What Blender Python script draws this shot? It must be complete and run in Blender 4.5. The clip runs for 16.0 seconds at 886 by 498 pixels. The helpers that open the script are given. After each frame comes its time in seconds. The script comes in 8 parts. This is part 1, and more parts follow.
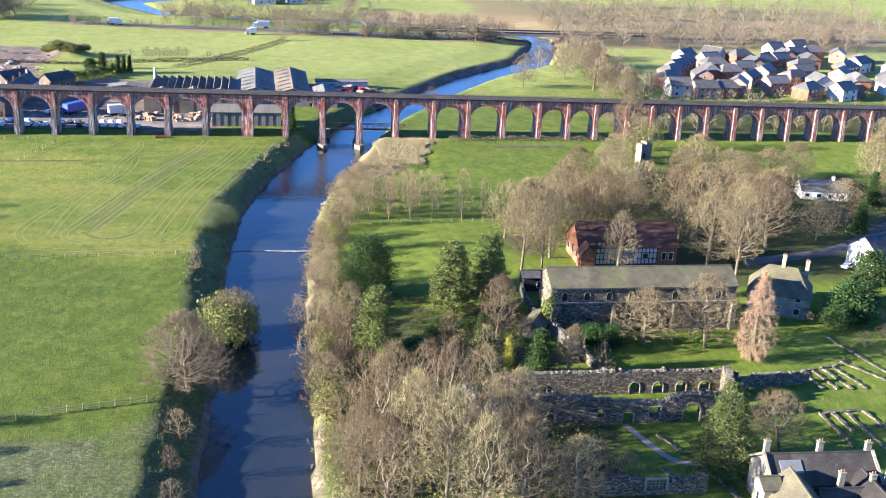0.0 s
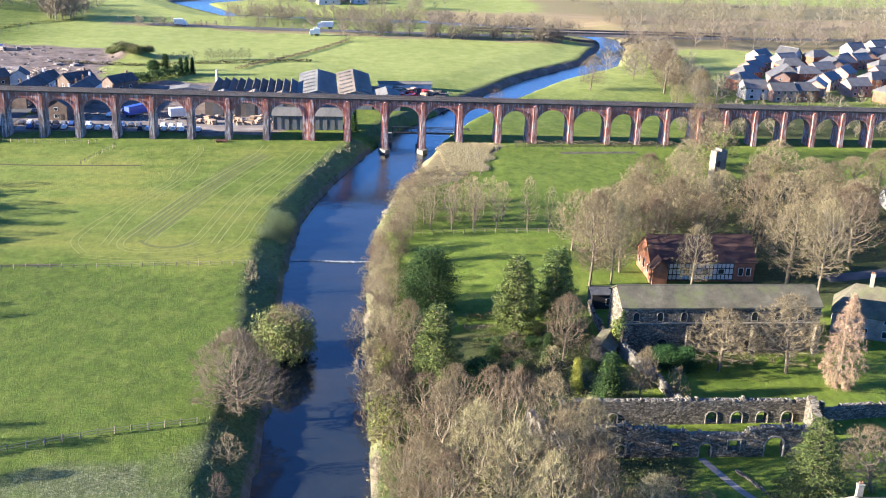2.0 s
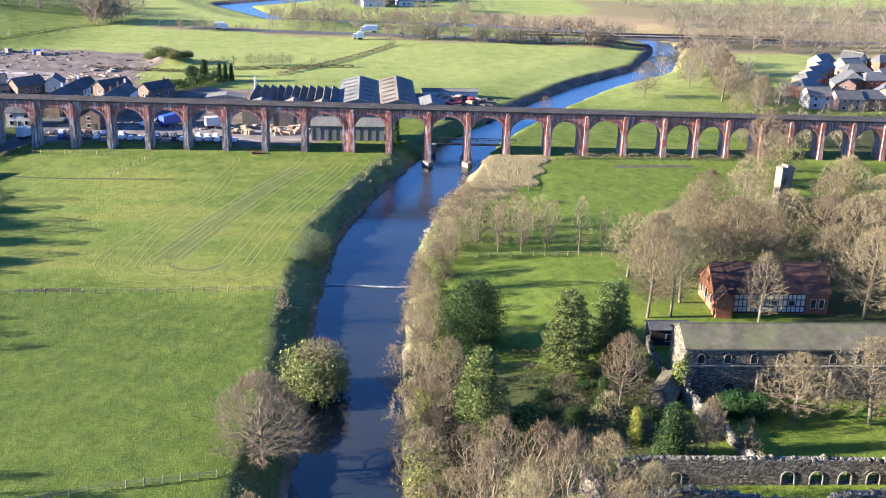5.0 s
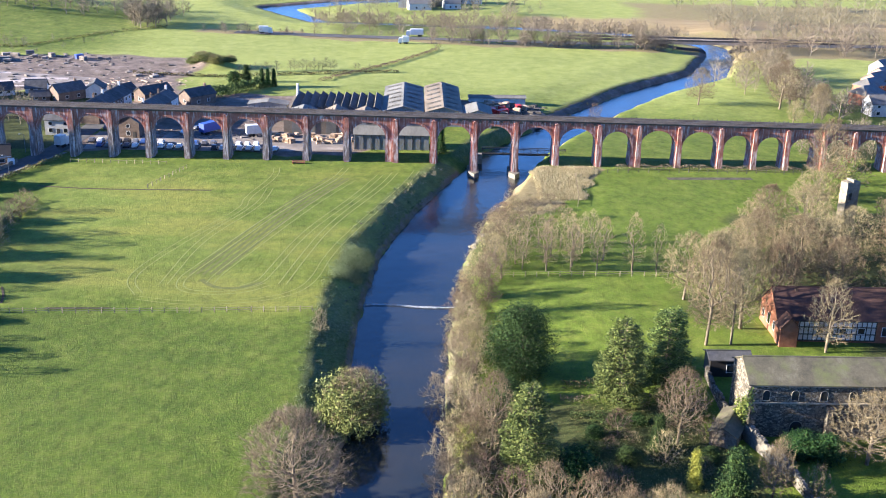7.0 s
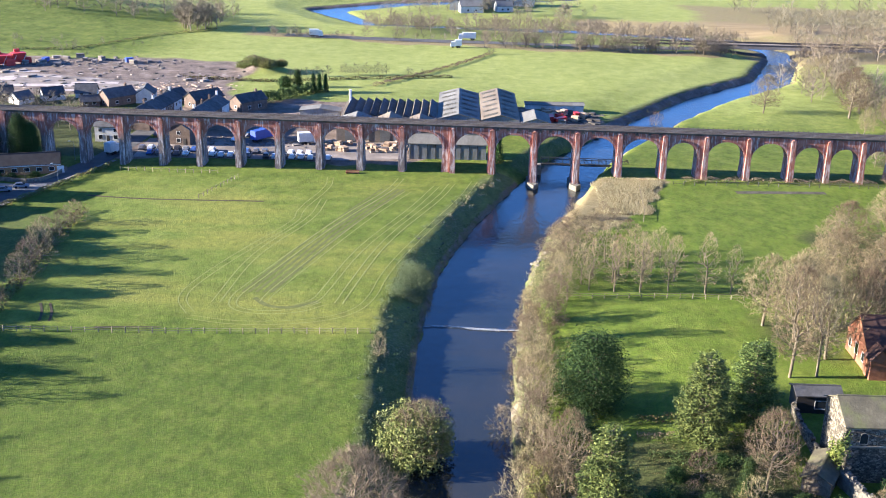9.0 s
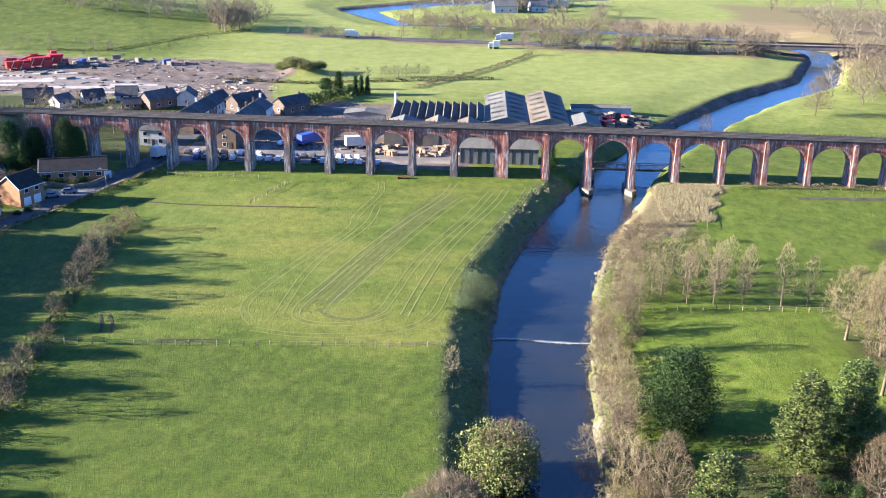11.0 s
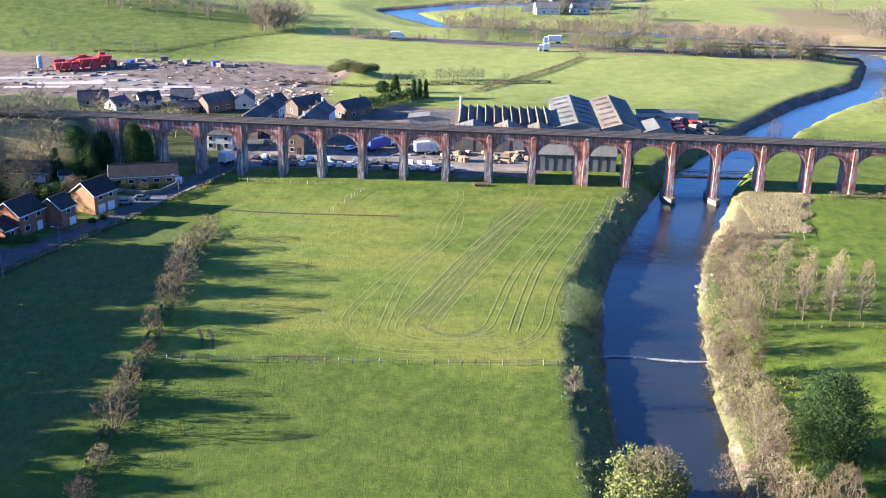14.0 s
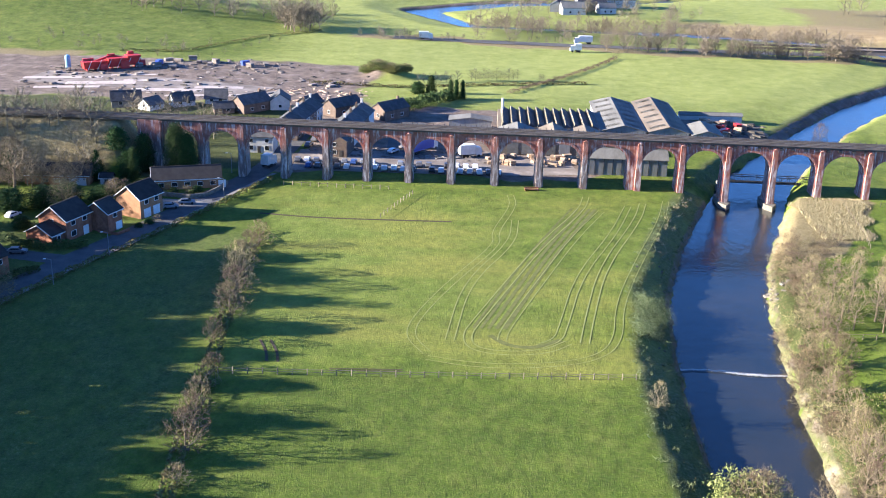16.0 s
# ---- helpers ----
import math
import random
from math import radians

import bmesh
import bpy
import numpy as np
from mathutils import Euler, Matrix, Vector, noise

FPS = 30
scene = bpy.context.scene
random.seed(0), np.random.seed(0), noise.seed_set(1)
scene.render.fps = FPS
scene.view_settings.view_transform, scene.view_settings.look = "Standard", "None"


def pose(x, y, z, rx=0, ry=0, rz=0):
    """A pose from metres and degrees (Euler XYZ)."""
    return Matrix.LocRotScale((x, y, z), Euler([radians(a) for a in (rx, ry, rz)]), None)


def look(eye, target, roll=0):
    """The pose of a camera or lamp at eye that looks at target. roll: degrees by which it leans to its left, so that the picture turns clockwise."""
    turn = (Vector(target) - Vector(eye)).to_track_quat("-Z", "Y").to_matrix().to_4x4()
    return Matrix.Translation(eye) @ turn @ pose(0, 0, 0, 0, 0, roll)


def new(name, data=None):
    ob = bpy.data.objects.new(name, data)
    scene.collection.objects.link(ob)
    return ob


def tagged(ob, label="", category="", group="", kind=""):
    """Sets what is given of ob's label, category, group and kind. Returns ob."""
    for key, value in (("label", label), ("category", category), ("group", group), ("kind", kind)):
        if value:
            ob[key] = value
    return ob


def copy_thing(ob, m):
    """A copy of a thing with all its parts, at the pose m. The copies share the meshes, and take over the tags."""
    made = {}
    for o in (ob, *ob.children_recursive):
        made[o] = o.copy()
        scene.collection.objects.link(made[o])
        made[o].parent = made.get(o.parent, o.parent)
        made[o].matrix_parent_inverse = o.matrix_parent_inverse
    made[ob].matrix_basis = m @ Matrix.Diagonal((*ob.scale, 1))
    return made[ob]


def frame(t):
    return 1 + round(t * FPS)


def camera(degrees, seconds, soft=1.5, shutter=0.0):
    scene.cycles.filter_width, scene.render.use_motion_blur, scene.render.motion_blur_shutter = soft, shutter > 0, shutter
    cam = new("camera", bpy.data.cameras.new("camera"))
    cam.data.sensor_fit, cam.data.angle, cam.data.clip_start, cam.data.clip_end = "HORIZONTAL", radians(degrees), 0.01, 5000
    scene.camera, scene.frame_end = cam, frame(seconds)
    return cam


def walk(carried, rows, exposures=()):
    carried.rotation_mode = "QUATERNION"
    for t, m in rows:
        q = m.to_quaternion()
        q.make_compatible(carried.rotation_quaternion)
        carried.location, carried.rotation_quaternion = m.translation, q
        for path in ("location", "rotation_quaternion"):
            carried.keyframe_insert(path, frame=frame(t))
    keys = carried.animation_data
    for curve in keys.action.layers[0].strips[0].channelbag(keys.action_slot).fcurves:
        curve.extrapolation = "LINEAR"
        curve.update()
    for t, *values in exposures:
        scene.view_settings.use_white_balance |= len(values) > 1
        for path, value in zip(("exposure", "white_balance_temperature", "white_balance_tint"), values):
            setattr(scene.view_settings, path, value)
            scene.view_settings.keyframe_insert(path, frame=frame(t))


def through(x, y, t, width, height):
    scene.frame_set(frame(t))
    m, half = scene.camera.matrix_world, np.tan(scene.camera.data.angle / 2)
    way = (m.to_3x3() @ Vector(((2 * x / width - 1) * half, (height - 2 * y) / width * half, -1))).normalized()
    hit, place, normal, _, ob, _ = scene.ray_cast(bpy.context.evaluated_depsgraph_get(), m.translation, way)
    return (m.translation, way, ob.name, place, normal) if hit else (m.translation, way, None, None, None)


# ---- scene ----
cam = camera(44.4, 16.0, soft=1.0)
PATH = [
    (0, (-22.166, -366.594, 89.913), (-21.827, -364.738, 89.247), 3.0),
    (0.5, (-21.683, -364.467, 89.87), (-21.373, -362.608, 89.201), 2.8),
    (1, (-21.514, -361.914, 89.686), (-21.235, -360.05, 89.016), 2.7),
    (1.5, (-21.057, -358.93, 89.634), (-20.807, -357.063, 88.961), 2.6),
    (2, (-20.726, -355.863, 89.58), (-20.502, -353.993, 88.906), 2.4),
    (2.5, (-20.17, -352.691, 89.474), (-19.96, -350.82, 88.799), 2.3),
    (3, (-20.063, -349.602, 89.274), (-19.863, -347.73, 88.6), 2.3),
    (3.5, (-19.554, -346.573, 89.176), (-19.365, -344.7, 88.501), 2.2),
    (4, (-19.371, -343.356, 89.184), (-19.195, -341.482, 88.507), 2.2),
    (6.5, (-17.959, -328.414, 88.828), (-17.881, -326.534, 88.15), 1.6),
    (7, (-18.195, -325.236, 88.948), (-18.137, -323.356, 88.269), 1.6),
    (7.5, (-18.19, -322.549, 89.183), (-18.153, -320.669, 88.503), 1.5),
    (8, (-19.044, -319.428, 89.079), (-19.029, -317.547, 88.399), 1.4),
    (8.5, (-20.366, -316.29, 88.746), (-20.371, -314.409, 88.067), 1.4),
    (9, (-22.569, -313.5, 88.927), (-22.588, -311.62, 88.246), 1.4),
    (11.5, (-37.116, -305.411, 88.426), (-37.165, -303.532, 87.742), 1.2),
    (12, (-40.633, -304.086, 88.28), (-40.684, -302.207, 87.598), 1.2),
    (12.5, (-44.085, -302.84, 88.308), (-44.137, -300.961, 87.624), 1.2),
    (13, (-47.718, -301.629, 88.315), (-47.77, -299.75, 87.63), 1.3),
    (13.5, (-51.128, -300.135, 88.122), (-51.181, -298.256, 87.438), 1.3),
    (14, (-54.719, -298.575, 87.729), (-54.774, -296.696, 87.045), 1.4),
    (14.5, (-58.216, -297.25, 87.676), (-58.271, -295.371, 86.991), 1.5),
    (15, (-61.666, -295.724, 87.474), (-61.724, -293.846, 86.788), 1.5),
    (15.5, (-65.08, -294.128, 87.161), (-65.137, -292.251, 86.475), 1.6),
    (16, (-68.021, -291.72, 86.619), (-68.079, -289.842, 85.934), 1.6),
]
walk(cam, [(t, look(eye, target, roll)) for t, eye, target, roll in PATH], exposures=[(0, 2.62, 5950, 13.5), (16, 2.56, 5950, 13.5)])

# ---------------------------------------------------------------- world, sun, light
SUN_EL, SUN_AZ = radians(14.5), radians(4.5)      # low winter sun from the left, a little behind the camera
sun_way = Vector((-math.cos(SUN_EL) * math.cos(SUN_AZ), -math.cos(SUN_EL) * math.sin(SUN_AZ), math.sin(SUN_EL)))
world = bpy.data.worlds.new("sky")
scene.world = world
world.use_nodes = True
wn = world.node_tree
sky = wn.nodes.new("ShaderNodeTexSky")
sky.sky_type, sky.sun_disc, sky.sun_elevation = "NISHITA", False, SUN_EL
sky.sun_rotation = math.atan2(sun_way.x, sun_way.y)
sky.air_density, sky.dust_density, sky.ozone_density = 0.55, 0.0, 6.0
wn.links.new(sky.outputs[0], wn.nodes["Background"].inputs[0])
wn.nodes["Background"].inputs[1].default_value = 0.088
sun = new("sun", bpy.data.lights.new("sun", "SUN"))
sun.data.energy, sun.data.angle, sun.data.color = 5.0, radians(0.55), (1.0, 0.87, 0.68)
sun.matrix_world = look((0, 0, 0), -sun_way)

# ---------------------------------------------------------------- helpers of this scene
rng = np.random.default_rng(7)


def link_mesh(name, verts, faces, material, parent=None, label="", smooth=False):
    me = bpy.data.meshes.new(name)
    me.from_pydata([tuple(v) for v in verts], [], [tuple(f) for f in faces])
    for m in material if isinstance(material, (list, tuple)) else [material]:
        me.materials.append(m)
    if smooth:
        me.polygons.foreach_set("use_smooth", [True] * len(me.polygons))
    me.update()
    ob = new(name, me)
    if parent:
        ob.parent = parent
    if label:
        ob["label"] = label
    return ob


def part(name, bm, material, parent=None, label="", smooth=False):
    """Links a bmesh as one mesh object under a thing or a part."""
    me = bpy.data.meshes.new(name)
    bmesh.ops.recalc_face_normals(bm, faces=bm.faces)
    bm.to_mesh(me)
    bm.free()
    for m in material if isinstance(material, (list, tuple)) else [material]:
        me.materials.append(m)
    if smooth:
        me.polygons.foreach_set("use_smooth", [True] * len(me.polygons))
    ob = new(name, me)
    if parent:
        ob.parent = parent
    if label:
        ob["label"] = label
    return ob


def box(bm, x0, x1, y0, y1, z0, z1, taper=0.0, bevel=0.0):
    """An upright box; taper draws the top in on all sides; bevel rounds it."""
    t = taper
    c = [(x0, y0, z0), (x1, y0, z0), (x1, y1, z0), (x0, y1, z0),
         (x0 + t, y0 + t, z1), (x1 - t, y0 + t, z1), (x1 - t, y1 - t, z1), (x0 + t, y1 - t, z1)]
    vs = [bm.verts.new(p) for p in c]
    fs = [bm.faces.new([vs[i] for i in f]) for f in
          ((3, 2, 1, 0), (4, 5, 6, 7), (0, 1, 5, 4), (1, 2, 6, 5), (2, 3, 7, 6), (3, 0, 4, 7))]
    if bevel:
        es = list({e for f in fs for e in f.edges})
        bmesh.ops.bevel(bm, geom=es, offset=bevel, segments=1, affect="EDGES")
    return vs


def poly(bm, pts):
    return bm.faces.new([bm.verts.new(p) for p in pts])


def prism(bm, outline, y0, y1):
    """An outline in x, z pushed from y0 to y1."""
    a = [bm.verts.new((x, y0, z)) for x, z in outline]
    b = [bm.verts.new((x, y1, z)) for x, z in outline]
    n = len(outline)
    bm.faces.new(a)
    bm.faces.new(b[::-1])
    for i in range(n):
        bm.faces.new((a[i], b[i], b[(i + 1) % n], a[(i + 1) % n]))


def tube(bm, p, q, r, s=None, n=6):
    p, q = Vector(p), Vector(q)
    s = r if s is None else s
    d = (q - p).normalized()
    u = d.orthogonal().normalized()
    v = d.cross(u)
    a, b = [], []
    for k in range(n):
        w = u * math.cos(2 * math.pi * k / n) + v * math.sin(2 * math.pi * k / n)
        a.append(bm.verts.new(p + w * r))
        b.append(bm.verts.new(q + w * s))
    for k in range(n):
        bm.faces.new((a[k], a[(k + 1) % n], b[(k + 1) % n], b[k]))
    bm.faces.new(a[::-1])
    bm.faces.new(b)


def empty(name, x, y, z, rz=0.0):
    ob = new(name)
    ob.empty_display_size = 0.5
    ob.matrix_basis = pose(x, y, z, 0, 0, rz)
    return ob


def smooth(a, b, v):
    t = np.clip((v - a) / (b - a), 0.0, 1.0)
    return t * t * (3 - 2 * t)


# ---------------------------------------------------------------- materials
def mat(name, rough=0.85, metal=0.0):
    m = bpy.data.materials.new(name)
    m.use_nodes = True
    b = m.node_tree.nodes["Principled BSDF"]
    b.inputs["Specular IOR Level"].default_value = 0.25 if rough > 0.75 else 0.5
    b.inputs["Roughness"].default_value = rough
    b.inputs["Metallic"].default_value = metal
    return m, m.node_tree, b


def node(nt, kind, **inputs):
    n = nt.nodes.new(kind)
    for k, v in inputs.items():
        k = k.replace("_", " ")
        n.inputs[k].default_value = v
    return n


def noise_of(nt, coord, scale, detail=4.0, stretch=None, rough=0.6):
    n = node(nt, "ShaderNodeTexNoise", Scale=scale, Detail=detail, Roughness=rough)
    if stretch:
        mp = nt.nodes.new("ShaderNodeMapping")
        mp.inputs["Scale"].default_value = stretch
        nt.links.new(coord, mp.inputs[0])
        coord = mp.outputs[0]
    nt.links.new(coord, n.inputs["Vector"])
    return n.outputs[0]


def ramp(nt, fac, stops):
    r = nt.nodes.new("ShaderNodeValToRGB")
    while len(r.color_ramp.elements) < len(stops):
        r.color_ramp.elements.new(0.5)
    for e, (p, c) in zip(r.color_ramp.elements, stops):
        e.position = p
        e.color = (*c, 1.0)
    nt.links.new(fac, r.inputs[0])
    return r.outputs[0]


def mix(nt, fac, a, b, kind="MIX"):
    n = nt.nodes.new("ShaderNodeMix")
    n.data_type, n.blend_type = "RGBA", kind
    for s, v in ((n.inputs[0], fac), (n.inputs[6], a), (n.inputs[7], b)):
        if isinstance(v, (int, float)):
            s.default_value = v
        elif isinstance(v, tuple):
            s.default_value = (*v, 1.0)
        else:
            nt.links.new(v, s)
    return n.outputs[2]


def math_of(nt, op, a, b=0.0, clamp=False):
    n = nt.nodes.new("ShaderNodeMath")
    n.operation, n.use_clamp = op, clamp
    for s, v in zip(n.inputs, (a, b)):
        if isinstance(v, (int, float)):
            s.default_value = v
        else:
            nt.links.new(v, s)
    return n.outputs[0]


def bump(nt, b, height, strength=0.5, distance=0.1):
    n = node(nt, "ShaderNodeBump", Strength=strength, Distance=distance)
    nt.links.new(height, n.inputs["Height"])
    nt.links.new(n.outputs[0], b.inputs["Normal"])


def surface(name, stops, scale=1.0, grain=8.0, rough=0.85, metal=0.0, relief=0.3, depth=0.05, stain=None, stretch=None, spread=0.0):
    """A stained, grainy surface: a ramp over broad noise, a finer grain over it, relief, and stains; spread varies it by object."""
    m, nt, b = mat(name, rough, metal)
    co = nt.nodes.new("ShaderNodeTexCoord").outputs["Object"]
    broad = noise_of(nt, co, scale, 5.0, stretch)
    fine = noise_of(nt, co, grain, 3.0, stretch)
    col = ramp(nt, broad, stops)
    col = mix(nt, 0.45, col, ramp(nt, fine, [(0.25, (0.35, 0.35, 0.35)), (0.75, (1.0, 1.0, 1.0))]), "MULTIPLY")
    if stain:
        tone, low, high, sc, st = stain
        s = noise_of(nt, co, sc, 6.0, st)
        f = ramp(nt, s, [(low, (0, 0, 0)), (high, (1, 1, 1))])
        col = mix(nt, f, col, tone)
    if spread:
        rnd = nt.nodes.new("ShaderNodeObjectInfo").outputs["Random"]
        hsv = nt.nodes.new("ShaderNodeHueSaturation")
        nt.links.new(col, hsv.inputs["Color"])
        nt.links.new(math_of(nt, "ADD", math_of(nt, "MULTIPLY", rnd, 2 * spread), 1 - spread), hsv.inputs["Value"])
        col = hsv.outputs[0]
    nt.links.new(col, b.inputs["Base Color"])
    bump(nt, b, fine, relief, depth)
    return m


def ground_material():
    m, nt, b = mat("ground", 0.95)
    b.inputs["Specular IOR Level"].default_value = 0.15
    geo = nt.nodes.new("ShaderNodeNewGeometry").outputs["Position"]
    zone = nt.nodes.new("ShaderNodeAttribute")
    zone.attribute_name = "zone"
    tone = nt.nodes.new("ShaderNodeAttribute")
    tone.attribute_name = "tone"
    sep = nt.nodes.new("ShaderNodeSeparateColor")
    nt.links.new(zone.outputs["Color"], sep.inputs[0])
    sep2 = nt.nodes.new("ShaderNodeSeparateColor")
    nt.links.new(tone.outputs["Color"], sep2.inputs[0])
    big = noise_of(nt, geo, 0.02, 5.0)
    mid = noise_of(nt, geo, 0.16, 5.0, None, 0.7)
    fine = noise_of(nt, geo, 1.3, 4.0, None, 0.75)
    blade = noise_of(nt, geo, 5.0, 2.0)
    grass = ramp(nt, mid, [(0.25, (0.052, 0.088, 0.011)), (0.5, (0.097, 0.138, 0.019)), (0.75, (0.165, 0.185, 0.036))])
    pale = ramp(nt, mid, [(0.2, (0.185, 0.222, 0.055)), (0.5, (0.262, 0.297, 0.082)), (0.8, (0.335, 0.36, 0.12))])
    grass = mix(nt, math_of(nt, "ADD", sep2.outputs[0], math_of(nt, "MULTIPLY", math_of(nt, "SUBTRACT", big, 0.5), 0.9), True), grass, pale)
    lush = ramp(nt, mid, [(0.2, (0.062, 0.11, 0.010)), (0.5, (0.115, 0.17, 0.018)), (0.8, (0.19, 0.23, 0.036))])
    grass = mix(nt, sep2.outputs[2], grass, lush)
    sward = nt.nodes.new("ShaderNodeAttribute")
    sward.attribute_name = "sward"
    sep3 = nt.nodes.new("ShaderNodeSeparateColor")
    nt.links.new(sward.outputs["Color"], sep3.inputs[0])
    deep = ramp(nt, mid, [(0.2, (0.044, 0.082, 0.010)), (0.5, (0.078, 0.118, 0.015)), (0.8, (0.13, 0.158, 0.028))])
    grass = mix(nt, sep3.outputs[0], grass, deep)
    band = noise_of(nt, geo, 0.03, 3.0, (0.5, 1.7, 1.0), 0.55)
    grass = mix(nt, math_of(nt, "MULTIPLY", sep3.outputs[2], ramp(nt, band, [(0.45, (0, 0, 0)), (0.62, (1, 1, 1))])), grass, (0.20, 0.208, 0.042))
    tuft = noise_of(nt, geo, 1.7, 4.0, None, 0.8)
    coarse = ramp(nt, tuft, [(0.3, (0.035, 0.05, 0.018)), (0.5, (0.085, 0.10, 0.045)), (0.68, (0.20, 0.21, 0.125)), (0.8, (0.32, 0.33, 0.24))])
    ragged = math_of(nt, "MULTIPLY", sep3.outputs[1], ramp(nt, noise_of(nt, geo, 0.12, 5.0, (1.0, 0.45, 1.0), 0.7), [(0.3, (0.25, 0.25, 0.25)), (0.6, (1, 1, 1))]))
    grass = mix(nt, ragged, grass, coarse)
    clod = noise_of(nt, geo, 0.5, 6.0, (1.0, 0.6, 1.0), 0.8)
    even = math_of(nt, "SUBTRACT", 1.0, math_of(nt, "MULTIPLY", sep2.outputs[0], 0.75), True)
    grass = mix(nt, even, grass, ramp(nt, clod, [(0.3, (0.58, 0.58, 0.58)), (0.5, (1.0, 1.0, 1.0)), (0.7, (1.36, 1.33, 1.26))]), "MULTIPLY")
    worn = ramp(nt, fine, [(0.45, (0, 0, 0)), (0.8, (1, 1, 1))])
    grass = mix(nt, math_of(nt, "MULTIPLY", worn, math_of(nt, "MULTIPLY", even, 0.35)), grass, (0.2, 0.19, 0.07))
    tan = ramp(nt, fine, [(0.25, (0.13, 0.105, 0.045)), (0.55, (0.25, 0.205, 0.105)), (0.8, (0.37, 0.31, 0.18))])
    soil = ramp(nt, mid, [(0.3, (0.09, 0.07, 0.055)), (0.55, (0.19, 0.15, 0.125)), (0.75, (0.34, 0.28, 0.24))])
    scrub = ramp(nt, fine, [(0.3, (0.03, 0.045, 0.012)), (0.6, (0.075, 0.085, 0.028)), (0.85, (0.13, 0.105, 0.05))])
    edge = math_of(nt, "MULTIPLY", math_of(nt, "SUBTRACT", mid, 0.5), 0.9)
    for out, col in ((sep.outputs[2], scrub), (sep.outputs[0], tan), (sep.outputs[1], soil)):
        gate = math_of(nt, "MULTIPLY", out, math_of(nt, "ADD", 1.0, edge))
        gate = ramp(nt, gate, [(0.3, (0, 0, 0)), (0.6, (1, 1, 1))])
        grass = mix(nt, gate, grass, col)
    plough = ramp(nt, noise_of(nt, geo, 0.5, 3.0, (0.05, 1.0, 1.0)), [(0.3, (0.23, 0.17, 0.095)), (0.7, (0.34, 0.265, 0.15))])
    grass = mix(nt, sep2.outputs[1], grass, plough)
    grass = mix(nt, 0.55, grass, ramp(nt, blade, [(0.25, (0.42, 0.42, 0.42)), (0.75, (1.25, 1.25, 1.25))]), "MULTIPLY")
    nt.links.new(grass, b.inputs["Base Color"])
    bump(nt, b, math_of(nt, "ADD", fine, math_of(nt, "MULTIPLY", blade, 0.5)), 0.9, 0.25)
    return m


def water_material():
    m, nt, b = mat("water", 0.06)
    geo = nt.nodes.new("ShaderNodeNewGeometry").outputs["Position"]
    b.inputs["IOR"].default_value = 1.52
    big = noise_of(nt, geo, 0.05, 3.0)
    nt.links.new(ramp(nt, big, [(0.35, (0.014, 0.021, 0.026)), (0.7, (0.028, 0.029, 0.026))]), b.inputs["Base Color"])
    w1 = noise_of(nt, geo, 0.9, 4.0, (1.0, 0.55, 1.0))
    w2 = noise_of(nt, geo, 0.12, 3.0)
    sep = nt.nodes.new("ShaderNodeSeparateXYZ")
    nt.links.new(geo, sep.inputs[0])
    riffle = nt.nodes.new("ShaderNodeMapRange")          # broken water between the weir and the viaduct
    for k, v in ((1, -66.0), (2, -38.0), (3, 0.25), (4, 1.6)):
        riffle.inputs[k].default_value = v
    nt.links.new(sep.outputs[1], riffle.inputs[0])
    bump(nt, b, math_of(nt, "ADD", math_of(nt, "MULTIPLY", w1, riffle.outputs[0]), w2), 0.22, 0.4)
    nt.links.new(ramp(nt, w2, [(0.35, (0.02, 0.02, 0.02)), (0.65, (0.09, 0.09, 0.09))]), b.inputs["Roughness"])
    return m


